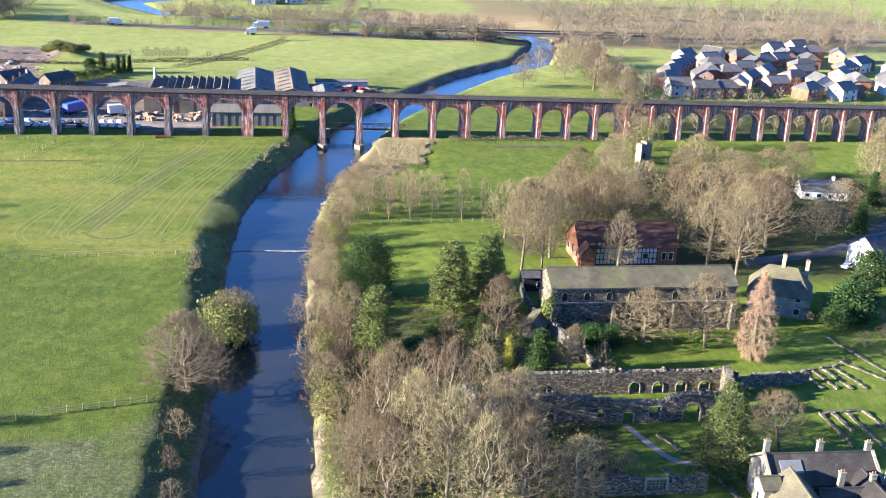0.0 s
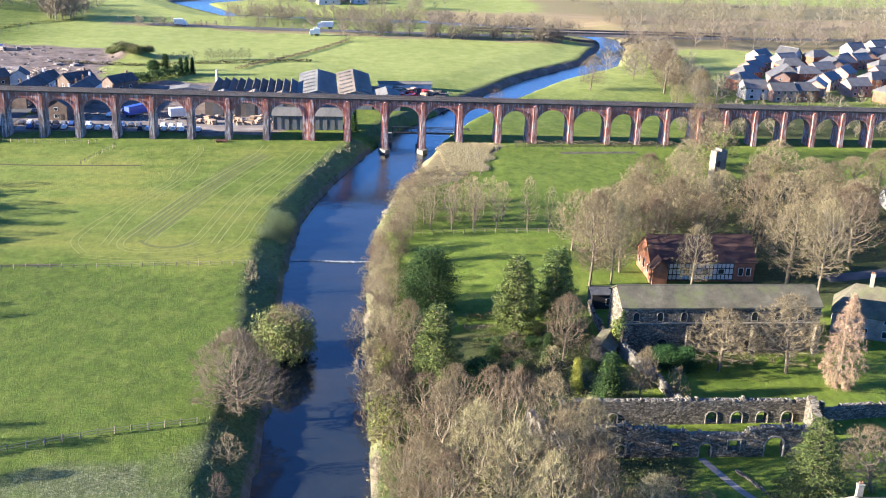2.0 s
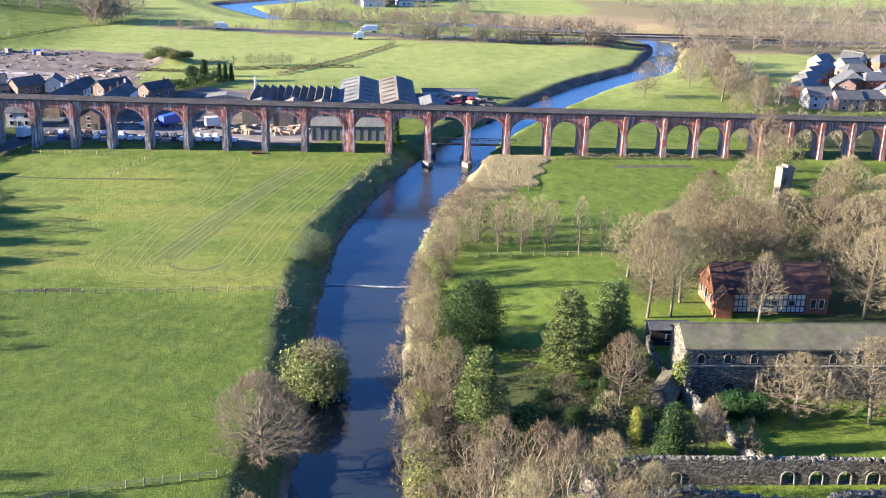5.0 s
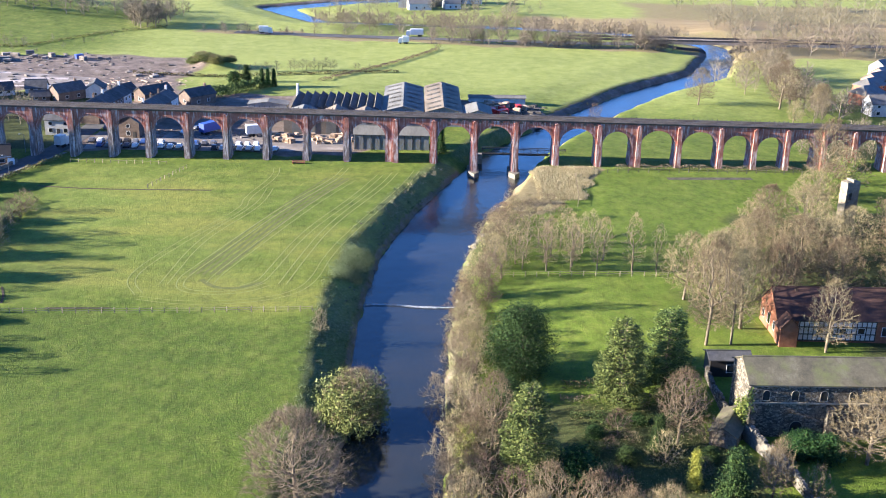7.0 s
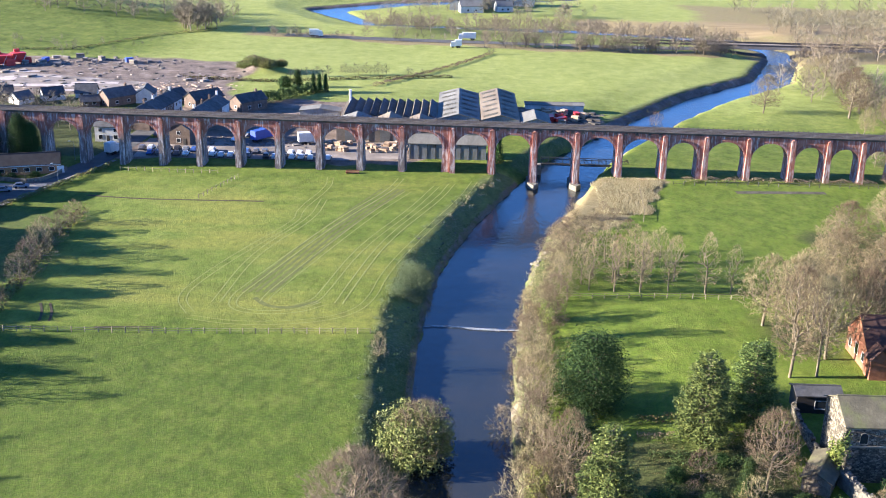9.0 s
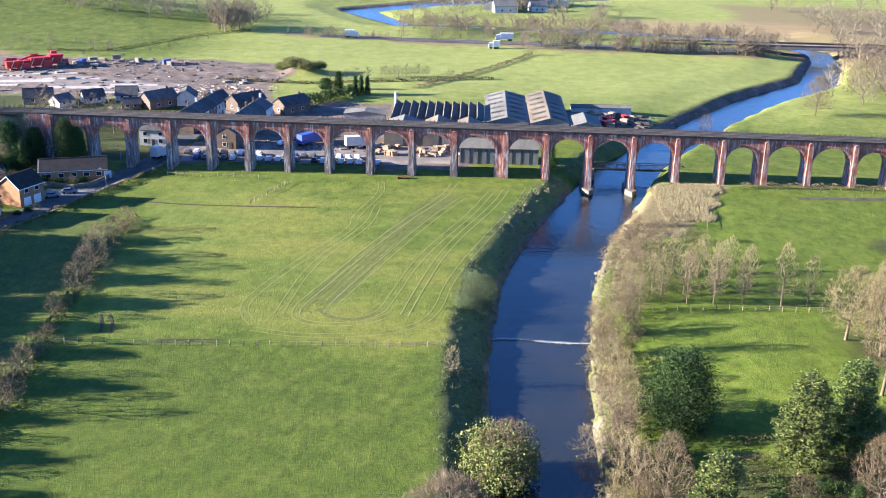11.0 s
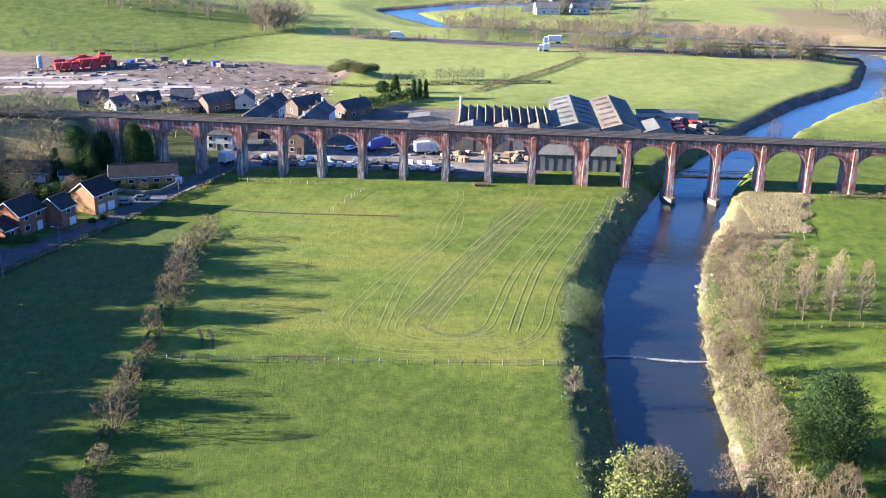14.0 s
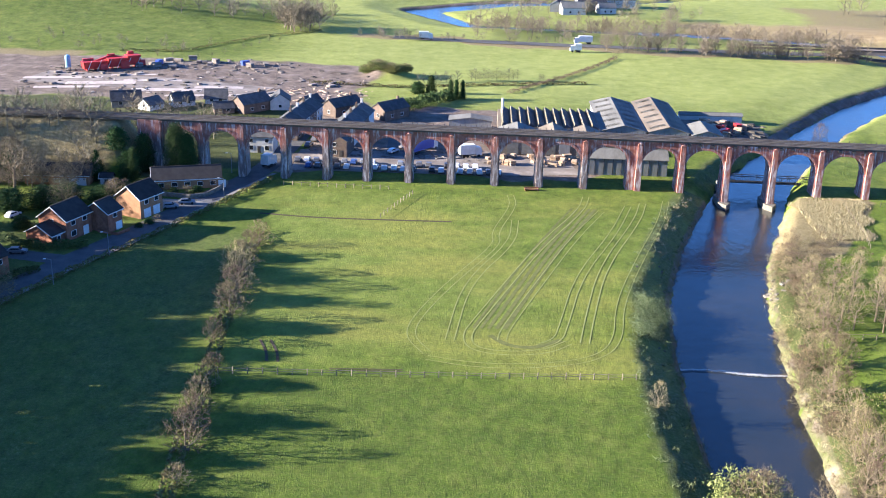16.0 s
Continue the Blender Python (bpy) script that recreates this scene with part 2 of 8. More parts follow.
def brick_material(name="viaduct_brick", soot=0.5):
    m, nt, b = mat(name, 0.9)
    geo = nt.nodes.new("ShaderNodeNewGeometry").outputs["Position"]
    broad = noise_of(nt, geo, 0.06, 4.0)
    mid = noise_of(nt, geo, 0.7, 5.0)
    fine = noise_of(nt, geo, 6.0, 3.0, (1.0, 1.0, 3.0))
    col = ramp(nt, mid, [(0.25, (0.19, 0.068, 0.048)), (0.5, (0.31, 0.12, 0.084)), (0.78, (0.42, 0.20, 0.15))])
    col = mix(nt, 0.5, col, ramp(nt, fine, [(0.25, (0.4, 0.4, 0.4)), (0.75, (1, 1, 1))]), "MULTIPLY")
    # soot towards one end of the line and in streaks
    sep = nt.nodes.new("ShaderNodeSeparateXYZ")
    nt.links.new(geo, sep.inputs[0])
    west = nt.nodes.new("ShaderNodeMapRange")
    for k, v in enumerate((0.0, -20.0, -62.0, 0.0, 0.5)):
        if k:
            west.inputs[k].default_value = v
    nt.links.new(sep.outputs[0], west.inputs[0])
    low = nt.nodes.new("ShaderNodeMapRange")
    for k, v in ((1, 6.0), (2, 10.5), (3, 1.0), (4, 0.25)):
        low.inputs[k].default_value = v
    nt.links.new(sep.outputs[2], low.inputs[0])
    s = math_of(nt, "ADD", noise_of(nt, geo, 0.25, 4.0, (1.0, 1.0, 0.3)), math_of(nt, "MULTIPLY", west.outputs[0], low.outputs[0]))
    s = math_of(nt, "ADD", s, math_of(nt, "MULTIPLY", math_of(nt, "SUBTRACT", broad, 0.5), 0.5))
    high = nt.nodes.new("ShaderNodeMapRange")              # the spandrels stay redder than the piers
    for k, v in ((1, 8.0), (2, 10.5), (3, 1.0), (4, 0.3)):
        high.inputs[k].default_value = v
    nt.links.new(sep.outputs[2], high.inputs[0])
    lime = math_of(nt, "ADD", noise_of(nt, geo, 1.1, 5.0, (1.6, 1.6, 0.22), 0.7), math_of(nt, "MULTIPLY", low.outputs[0], 0.05))
    soot_gate = math_of(nt, "MULTIPLY", ramp(nt, s, [(0.5, (0, 0, 0)), (0.8, (1, 1, 1))]), math_of(nt, "MULTIPLY", high.outputs[0], 0.85))
    col = mix(nt, soot_gate, col, (0.115, 0.105, 0.10))
    f = ramp(nt, lime, [(0.52, (0, 0, 0)), (0.68, (1, 1, 1))])
    col = mix(nt, math_of(nt, "MULTIPLY", f, 0.8), col, (0.55, 0.50, 0.47))
    nt.links.new(col, b.inputs["Base Color"])
    bump(nt, b, fine, 0.5, 0.05)
    return m


def leaf_material(name, stops, rough=0.7, spread=0.15, through=0.0):
    m, nt, b = mat(name, rough)
    b.inputs["Specular IOR Level"].default_value = 0.2
    isl = nt.nodes.new("ShaderNodeNewGeometry").outputs["Random Per Island"]
    rnd = nt.nodes.new("ShaderNodeObjectInfo").outputs["Random"]
    col = ramp(nt, isl, stops)
    hsv = nt.nodes.new("ShaderNodeHueSaturation")
    nt.links.new(col, hsv.inputs["Color"])
    nt.links.new(math_of(nt, "ADD", math_of(nt, "MULTIPLY", rnd, 2 * spread), 1 - spread), hsv.inputs["Value"])
    nt.links.new(math_of(nt, "ADD", math_of(nt, "MULTIPLY", rnd, 0.05), 0.475), hsv.inputs["Hue"])
    nt.links.new(hsv.outputs[0], b.inputs["Base Color"])
    if through:
        tr = nt.nodes.new("ShaderNodeBsdfTranslucent")
        nt.links.new(hsv.outputs[0], tr.inputs[0])
        ms = nt.nodes.new("ShaderNodeMixShader")
        ms.inputs[0].default_value = through
        nt.links.new(b.outputs[0], ms.inputs[1])
        nt.links.new(tr.outputs[0], ms.inputs[2])
        nt.links.new(ms.outputs[0], nt.nodes["Material Output"].inputs[0])
    return m


def plain(name, c, rough=0.6, metal=0.0):
    d = tuple(v * 0.75 for v in c)
    return surface(name, [(0.3, d), (0.7, c)], 0.6, 12.0, rough, metal, 0.1, 0.02)


GROUND = ground_material()
WATER = water_material()
BRICK = brick_material()
BARK = surface("bark", [(0.3, (0.10, 0.08, 0.053)), (0.7, (0.27, 0.225, 0.155))], 0.5, 5.0, 0.95, stretch=(1, 1, 0.3), spread=0.2)
TWIG = leaf_material("twigs", [(0.0, (0.068, 0.05, 0.027)), (0.5, (0.155, 0.122, 0.066)), (1.0, (0.31, 0.258, 0.15))], 0.9, 0.4)
TWIG_BROWN = leaf_material("brown_twigs", [(0.0, (0.07, 0.048, 0.034)), (0.5, (0.135, 0.098, 0.068)), (1.0, (0.215, 0.165, 0.115))], 0.9, 0.35)
TWIG_GREEN = leaf_material("willow_twigs", [(0.0, (0.14, 0.112, 0.058)), (0.5, (0.245, 0.20, 0.105)), (1.0, (0.37, 0.315, 0.175))], 0.9, 0.2)
TWIG_RED = leaf_material("larch_twigs", [(0.0, (0.22, 0.15, 0.085)), (0.5, (0.34, 0.245, 0.145)), (1.0, (0.45, 0.345, 0.215))], 0.9, 0.1)
PINE = leaf_material("pine_needles", [(0.0, (0.036, 0.062, 0.016)), (0.5, (0.078, 0.112, 0.028)), (1.0, (0.15, 0.185, 0.05))], 0.85, 0.15)
YEW = leaf_material("yew_leaves", [(0.0, (0.009, 0.026, 0.008)), (0.5, (0.021, 0.05, 0.013)), (1.0, (0.056, 0.098, 0.022))], 0.85, 0.1)
IVY = leaf_material("ivy_leaves", [(0.0, (0.065, 0.09, 0.016)), (0.5, (0.145, 0.165, 0.035)), (1.0, (0.25, 0.25, 0.065))], 0.6, 0.15)
GOLD = leaf_material("golden_leaves", [(0.0, (0.12, 0.15, 0.02)), (0.5, (0.24, 0.26, 0.04)), (1.0, (0.35, 0.36, 0.07))], 0.6, 0.1)
CEDAR = leaf_material("cedar_needles", [(0.0, (0.03, 0.056, 0.015)), (0.5, (0.066, 0.104, 0.028)), (1.0, (0.13, 0.17, 0.05))], 0.85, 0.15)
HEDGE = leaf_material("hedge_leaves", [(0.0, (0.025, 0.045, 0.012)), (0.5, (0.05, 0.08, 0.02)), (1.0, (0.09, 0.125, 0.035))], 0.7, 0.1)
REED = leaf_material("dead_reeds", [(0.0, (0.17, 0.125, 0.065)), (0.5, (0.275, 0.22, 0.14)), (1.0, (0.40, 0.335, 0.225))], 0.9, 0.1)
BRAMBLE = leaf_material("bramble", [(0.0, (0.07, 0.05, 0.02)), (0.5, (0.14, 0.115, 0.05)), (1.0, (0.10, 0.14, 0.04))], 0.9, 0.2)
def rubble_material(name, dark, light, size):
    """Coursed rubble: stones of uneven colour in dark recessed joints."""
    m, nt, b = mat(name, 0.95)
    co = nt.nodes.new("ShaderNodeNewGeometry").outputs["Position"]
    mp = nt.nodes.new("ShaderNodeMapping")
    mp.inputs["Scale"].default_value = (1.0, 1.0, 1.7)
    nt.links.new(co, mp.inputs[0])
    cell = node(nt, "ShaderNodeTexVoronoi", Scale=1.0 / size)
    gap = node(nt, "ShaderNodeTexVoronoi", Scale=1.0 / size)
    gap.feature = "DISTANCE_TO_EDGE"
    for v in (cell, gap):
        nt.links.new(mp.outputs[0], v.inputs["Vector"])
    tint = nt.nodes.new("ShaderNodeSeparateColor")
    nt.links.new(cell.outputs["Color"], tint.inputs[0])
    col = ramp(nt, tint.outputs[0], [(0.0, dark), (0.6, tuple((p + q) / 2 for p, q in zip(dark, light))), (1.0, light)])
    col = mix(nt, 0.6, col, ramp(nt, noise_of(nt, co, 0.35, 5.0), [(0.3, (0.5, 0.5, 0.48)), (0.7, (1.1, 1.08, 1.0))]), "MULTIPLY")
    joint = ramp(nt, gap.outputs["Distance"], [(0.02, (0, 0, 0)), (0.09, (1, 1, 1))])
    col = mix(nt, joint, (0.045, 0.04, 0.033), col)
    nt.links.new(col, b.inputs["Base Color"])
    bump(nt, b, math_of(nt, "ADD", joint, math_of(nt, "MULTIPLY", noise_of(nt, co, 5.0, 3.0), 0.5)), 0.8, 0.08)
    return m


RUBBLE = rubble_material("rubble_stone", (0.065, 0.056, 0.044), (0.30, 0.265, 0.205), 0.5)
PALE_STONE = surface("pale_stone", [(0.3, (0.2, 0.175, 0.135)), (0.7, (0.37, 0.335, 0.265))], 0.7, 3.0, 0.95, relief=0.6, depth=0.1)
STONE_TOP = surface("weathered_coping", [(0.3, (0.11, 0.10, 0.082)), (0.7, (0.25, 0.23, 0.19))], 1.6, 3.5, 0.95, relief=0.6, depth=0.1)
TAN_STONE = surface("tan_tower_stone", [(0.3, (0.16, 0.135, 0.095)), (0.7, (0.29, 0.25, 0.18))], 0.9, 3.0, 0.95, relief=0.6, depth=0.1)
STONE_ROOF = surface("stone_slate_roof", [(0.3, (0.075, 0.068, 0.048)), (0.55, (0.125, 0.112, 0.075)), (0.75, (0.185, 0.168, 0.115))], 0.35, 3.0, 0.9, relief=0.6, depth=0.08, stain=((0.12, 0.135, 0.05), 0.5, 0.75, 0.25, None))
SLATE = surface("slate_roof", [(0.3, (0.055, 0.056, 0.059)), (0.7, (0.115, 0.116, 0.12))], 0.6, 4.0, 0.9, relief=0.4, depth=0.05, spread=0.25)
TILE_RED = surface("red_clay_tiles", [(0.3, (0.052, 0.03, 0.025)), (0.7, (0.105, 0.057, 0.045))], 0.5, 5.0, 0.9, relief=0.6, depth=0.06, spread=0.1)
RED_BRICK = surface("red_house_brick", [(0.3, (0.22, 0.085, 0.05)), (0.7, (0.38, 0.17, 0.10))], 0.8, 9.0, 0.9, relief=0.4, depth=0.03, spread=0.15)
ORANGE_BRICK = surface("orange_house_brick", [(0.3, (0.24, 0.125, 0.065)), (0.7, (0.36, 0.195, 0.105))], 0.8, 9.0, 0.9, relief=0.4, depth=0.03, spread=0.12)
RENDER_WHITE = surface("white_render", [(0.3, (0.5, 0.49, 0.46)), (0.7, (0.68, 0.67, 0.64))], 0.5, 6.0, 0.85, relief=0.2, depth=0.02)
TILE_BROWN = surface("brown_concrete_tiles", [(0.3, (0.026, 0.024, 0.024)), (0.7, (0.052, 0.047, 0.045))], 0.6, 5.0, 0.9, relief=0.5, depth=0.05, spread=0.2)
DULL_BRICK = surface("dull_house_brick", [(0.3, (0.115, 0.085, 0.07)), (0.7, (0.20, 0.15, 0.12))], 0.8, 9.0, 0.9, relief=0.4, depth=0.03, spread=0.2)
IVY_BANK = leaf_material("bank_ivy", [(0.0, (0.06, 0.085, 0.035)), (0.5, (0.115, 0.145, 0.06)), (1.0, (0.19, 0.215, 0.11))], 0.7, 0.1)
DARK_ROOF = surface("dark_old_slates", [(0.3, (0.035, 0.032, 0.03)), (0.7, (0.08, 0.074, 0.068))], 0.5, 4.0, 0.9, relief=0.5, depth=0.05, stain=((0.10, 0.105, 0.06), 0.56, 0.75, 0.4, None))
TIMBER = plain("black_timber", (0.03, 0.026, 0.024), 0.7)
FRAME_WHITE = plain("white_frame", (0.78, 0.78, 0.76), 0.4)
ASPHALT = surface("asphalt", [(0.3, (0.07, 0.07, 0.073)), (0.7, (0.125, 0.122, 0.12))], 0.25, 6.0, 0.9, relief=0.2, depth=0.03)
PAVING = surface("pale_paving", [(0.3, (0.17, 0.165, 0.155)), (0.7, (0.28, 0.265, 0.245))], 0.3, 5.0, 0.9, relief=0.2, depth=0.03)
CONCRETE = surface("concrete_yard", [(0.3, (0.14, 0.12, 0.105)), (0.55, (0.25, 0.215, 0.19)), (0.75, (0.42, 0.37, 0.335))], 0.12, 3.0, 0.9, relief=0.3, depth=0.05)
BALLAST = surface("ballast", [(0.3, (0.045, 0.04, 0.034)), (0.7, (0.13, 0.115, 0.095))], 0.4, 7.0, 0.95, relief=0.8, depth=0.08)
SOOT_STONE = surface("sooty_parapet", [(0.3, (0.055, 0.048, 0.042)), (0.6, (0.12, 0.10, 0.085)), (0.8, (0.21, 0.18, 0.145))], 0.35, 4.0, 0.95, relief=0.5, depth=0.05)
STEEL = surface("rail_steel", [(0.3, (0.12, 0.09, 0.07)), (0.7, (0.24, 0.20, 0.17))], 1.0, 8.0, 0.5, 0.6)
DARK_STEEL = surface("dark_painted_steel", [(0.3, (0.03, 0.03, 0.033)), (0.7, (0.07, 0.065, 0.065))], 1.0, 8.0, 0.6, 0.2)
GREY_SHEET = surface("grey_metal_sheet", [(0.3, (0.17, 0.18, 0.19)), (0.7, (0.28, 0.29, 0.30))], 0.25, 1.5, 0.5, 0.1, stretch=(1, 1, 0.2))
PALE_SHEET = surface("pale_roof_sheet", [(0.3, (0.12, 0.118, 0.108)), (0.7, (0.22, 0.216, 0.2))], 0.2, 2.0, 0.8, 0.0, stretch=(1, 0.2, 1))
BROWN_SHEET = surface("brown_roof_sheet", [(0.3, (0.14, 0.115, 0.09)), (0.7, (0.24, 0.20, 0.155))], 0.2, 2.0, 0.8, 0.0, stretch=(1, 0.2, 1))
FENCE_WOOD = surface("weathered_fence_wood", [(0.3, (0.16, 0.13, 0.095)), (0.7, (0.32, 0.27, 0.20))], 2.0, 9.0, 0.9)
GLASS, gnt, gb = mat("window_glass", 0.08)
gb.inputs["Base Color"].default_value = (0.02, 0.024, 0.03, 1)
gb.inputs["IOR"].default_value = 1.5
FOAM = surface("river_foam", [(0.35, (0.35, 0.36, 0.36)), (0.7, (0.85, 0.86, 0.86))], 1.2, 5.0, 0.8)

# ---------------------------------------------------------------- ground and river
RIVER = [(-40, -800, 10), (-24, -320, 10), (-22.7, -219, 9.4), (-21.3, -190, 9.4), (-20.2, -160, 8.4), (-20, -131, 9.6), (-18.6, -106, 10.2),
         (-15, -74, 10.6), (-7.5, -43, 10.4), (6.4, -2, 10.5), (15.0, 22, 10.4), (28.5, 47.7, 9.0), (54, 91, 8.0), (80, 129, 8.0),
         (118, 172, 8.5), (138, 226, 7.0), (142, 255, 6.0), (125, 290, 7), (40, 312, 7), (-74, 318, 5.5), (-90, 344, 7.0),
         (-105, 372, 10.0), (-62, 412, 9.0), (60, 460, 9), (220, 520, 9)]
WATER_Z = -3.8


def river_side(x, y):
    """Distance beyond the water's edge (negative in the river) and the side: left negative."""
    best, side = np.full(np.shape(x), 1e9), np.zeros(np.shape(x))
    for (ax, ay, aw), (bx, by, bw) in zip(RIVER, RIVER[1:]):
        dx, dy = bx - ax, by - ay
        t = np.clip(((x - ax) * dx + (y - ay) * dy) / (dx * dx + dy * dy), 0, 1)
        d = np.hypot(x - ax - t * dx, y - ay - t * dy) - (aw + t * (bw - aw))
        s = np.sign(dy * (x - ax) - dx * (y - ay))
        near = d < best
        best, side = np.where(near, d, best), np.where(near, s, side)
    return best, side


def base_height(x, y):
    h = 1.5 * smooth(-4, 26, x) * smooth(-70, -125, y)
    h = h + 14.3 * smooth(-159, -169, x) * (1 - smooth(4.2, 10.5, np.abs(y - 2.5)))      # railway bank
    h = h + 16 * smooth(-150, -330, x) * smooth(175, 360, y)                          # low hill
    h = h + 3.0 * (1 - smooth(3, 13, np.hypot(x + 106, (y - 151) * 1.3)))                # grassy mound by the stone yard
    h = h + 25 * smooth(520, 1400, y)
    h = h + 0.35 * np.sin(x * 0.045 + 1.0) * np.sin(y * 0.038) * (1 - smooth(2, 12, np.abs(y - 3)) * 0)
    return h


def ground_height(x, y):
    x, y = np.asarray(x, float), np.asarray(y, float)
    s, side = river_side(x, y)
    wob = 1.5 * np.sin(x * 0.35 + y * 0.21) + 1.2 * np.sin(y * 0.53 - x * 0.12) + 0.9 * np.sin(y * 1.13 + x * 0.2) + 1.4 * np.sin(y * 0.083)
    crumble = 0.9 * np.sin(y * 0.71 + 0.4) * np.sin(y * 0.29) + 0.8 * np.sin(y * 1.9 + x * 0.4) * np.sin(y * 0.17 + 1)
    wide = np.where(side < 0, 5.9 + 2.1 * smooth(-58, -80, y) - 2.0 * smooth(5, 40, y) + crumble, 3.4) + wob * 0.35
    base = base_height(x, y) - (1.5 + 1.2 * smooth(200, 240, y)) * (1 - smooth(5, 30, s)) * smooth(30, 80, y) * (1 - smooth(430, 470, y))
    bank = (WATER_Z - 0.25) + (base - WATER_Z + 0.25) * np.clip(((s + 0.35 * wob) / wide + 0.25) / 1.25, 0, 1) ** 0.85
    return np.where(s < 0, np.minimum(bank, WATER_Z - 0.15 - np.minimum(1.2, -s * 0.3)), bank)


def axis(fine0, fine1, step, far0, far1):
    a = list(np.arange(fine0, fine1 + 0.01, step))
    v, s = fine0, step
    low = []
    while v > far0:
        s *= 1.22
        v -= s
        low.append(v)
    v, s = fine1, step
    high = []
    while v < far1:
        s *= 1.22
        v += s
        high.append(v)
    return np.array(low[::-1] + a + high)


GX = axis(-320, 320, 2.3, -4200, 4200)
GX = np.sort(np.concatenate([GX, GX[(GX > -48) & (GX < 34)] + 1.15]))
GY = axis(-255, 420, 2.2, -1500, 4600)
gxx, gyy = np.meshgrid(GX, GY)
ghh = ground_height(gxx, gyy)


GXL, GYL, GHL = GX.tolist(), GY.tolist(), ghh.tolist()


def gz(x, y):
    """The height of the ground sheet at x, y."""
    i = min(max(int(np.searchsorted(GX, x)) - 1, 0), len(GXL) - 2)
    j = min(max(int(np.searchsorted(GY, y)) - 1, 0), len(GYL) - 2)
    u, v = (x - GXL[i]) / (GXL[i + 1] - GXL[i]), (y - GYL[j]) / (GYL[j + 1] - GYL[j])
    a, b = GHL[j], GHL[j + 1]
    return (a[i] * (1 - u) + a[i + 1] * u) * (1 - v) + (b[i] * (1 - u) + b[i + 1] * u) * v


def inside(x, y, x0, x1, y0, y1, soft=3.0):
    return smooth(x0 - soft, x0 + soft, x) * (1 - smooth(x1 - soft, x1 + soft, x)) * smooth(y0 - soft, y0 + soft, y) * (1 - smooth(y1 - soft, y1 + soft, y))


def zones(x, y):
    s, side = river_side(x, y)
    left, right = (side < 0) & (s < 60), (side >= 0)
    x = x + 3.0 * np.sin(y * 0.11 + 0.7) + 1.6 * np.sin(y * 0.37 + x * 0.05)
    y = y + 3.0 * np.sin(x * 0.09) + 1.6 * np.sin(x * 0.31 + y * 0.07)
    rough = np.zeros(np.shape(x))
    soil = np.zeros(np.shape(x))
    scrub = np.zeros(np.shape(x))
    scrub = np.maximum(scrub, np.where(left & (y < 0), (s > -1) * (1 - smooth(4, 6, s)) * 0.3, 0))
    scrub = np.maximum(scrub, np.where(left & (y > 60), (s > -1) * (1 - smooth(4, 6, s)) * 0.5, 0))
    rough = np.maximum(rough, np.where(right & (y < -12), (s > -1) * (1 - smooth(1.0, 4.5, s)) * 0.3, 0))
    scrub = np.maximum(scrub, np.where(right & (y < -40), (s > 0.5) * (1 - smooth(4, 8, s)) * 0.85, 0))
    rough = np.maximum(rough, np.where(right & (y > 20) & (y < 230), (s > -1) * (1 - smooth(1, 3, s)) * 0.6, 0))
    rough = np.maximum(rough, np.where(right & (y > -46) & (y < -3), (s > 0.5) * (1 - smooth(18, 23, s - 0.15 * (y + 20))) * 0.9, 0))
    line = 225 + 0.19 * np.maximum(0, 20 - x)
    rough = np.maximum(rough, smooth(-150, -120, x) * (1 - smooth(108, 118, x)) * smooth(-7, -3, y - line) * (1 - smooth(7, 12, y - line)) * 0.85)
    rough = np.maximum(rough, inside(x, y, 120, 320, 205, 228, 5) * 0.8)
    # woodland floor on the right, gardens, railway bank
    scrub = np.maximum(scrub, np.where(right, inside(x, y, -12, 38, -260, -205, 6), 0))
    scrub = np.maximum(scrub, np.where(right, inside(x, y, -10, 34, -204, -158, 4), 0))
    scrub = np.maximum(scrub, inside(x, y, 68, 175, -112, -46, 7) * 0.8)
    scrub = np.maximum(scrub, inside(x, y, 38, 54, -134, -106, 9) * 0.6)
    scrub = np.maximum(scrub, inside(x, y, 66, 100, -146, -110, 5) * 0.8)
    scrub = np.maximum(scrub, inside(x, y, 10, 34, -186, -154, 8) * 0.7)
    scrub = np.maximum(scrub, inside(x, y, 92, 175, -150, -110, 7) * 0.6)
    rough = np.maximum(rough, inside(x, y, -420, -158, -9, 16, 3) * 0.85)
    rough = np.maximum(rough, inside(x, y, 118, 420, 215, 420, 14) * 0.6)
    scrub = np.maximum(scrub, inside(x, y, -340, -126, 8, 90, 4) * 0.85)
    scrub = np.maximum(scrub, inside(x, y, 112, 300, 10, 50, 5) * 0.75)
    scrub = np.maximum(scrub, inside(x, y, -70, 130, 246, 300, 8) * 0.4)
    soil = np.maximum(soil, np.where(left & (y < 0), (s > -1) * (1 - smooth(0.6, 1.8, s)) * 0.55, 0))
    soil = np.maximum(soil, np.where(right & (y < -6), (s > -1) * (1 - smooth(0.6, 3.0, s)) * 0.45, 0))
    soil = np.maximum(soil, np.where(left & (y > 60), (s > -1) * (1 - smooth(2.6, 4.2, s)) * 0.8, 0))
    soil = np.maximum(soil, inside(x, y, -330, -112, 92, 172, 8))
    soil = np.maximum(soil, inside(x, y, -124, -30, 8, 92, 3) * 0.9)
    soil = np.maximum(soil, inside(x, y, -30, 30, 60, 92, 3) * np.where(left, 1, 0))
    # far pasture: paler yellow-green of its own, plus haze mixed into the colour
    # left bank grass is paled to lift its too dark shaded slope
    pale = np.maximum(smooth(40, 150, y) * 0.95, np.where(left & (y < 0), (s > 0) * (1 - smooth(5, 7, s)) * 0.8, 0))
    pale = np.maximum(pale, inside(x, y, -122, -36, -118, -10, 8) * 0.2 * smooth(-40, -110, x) + inside(x, y, -110, -30, -100, -20, 14) * 0.1)
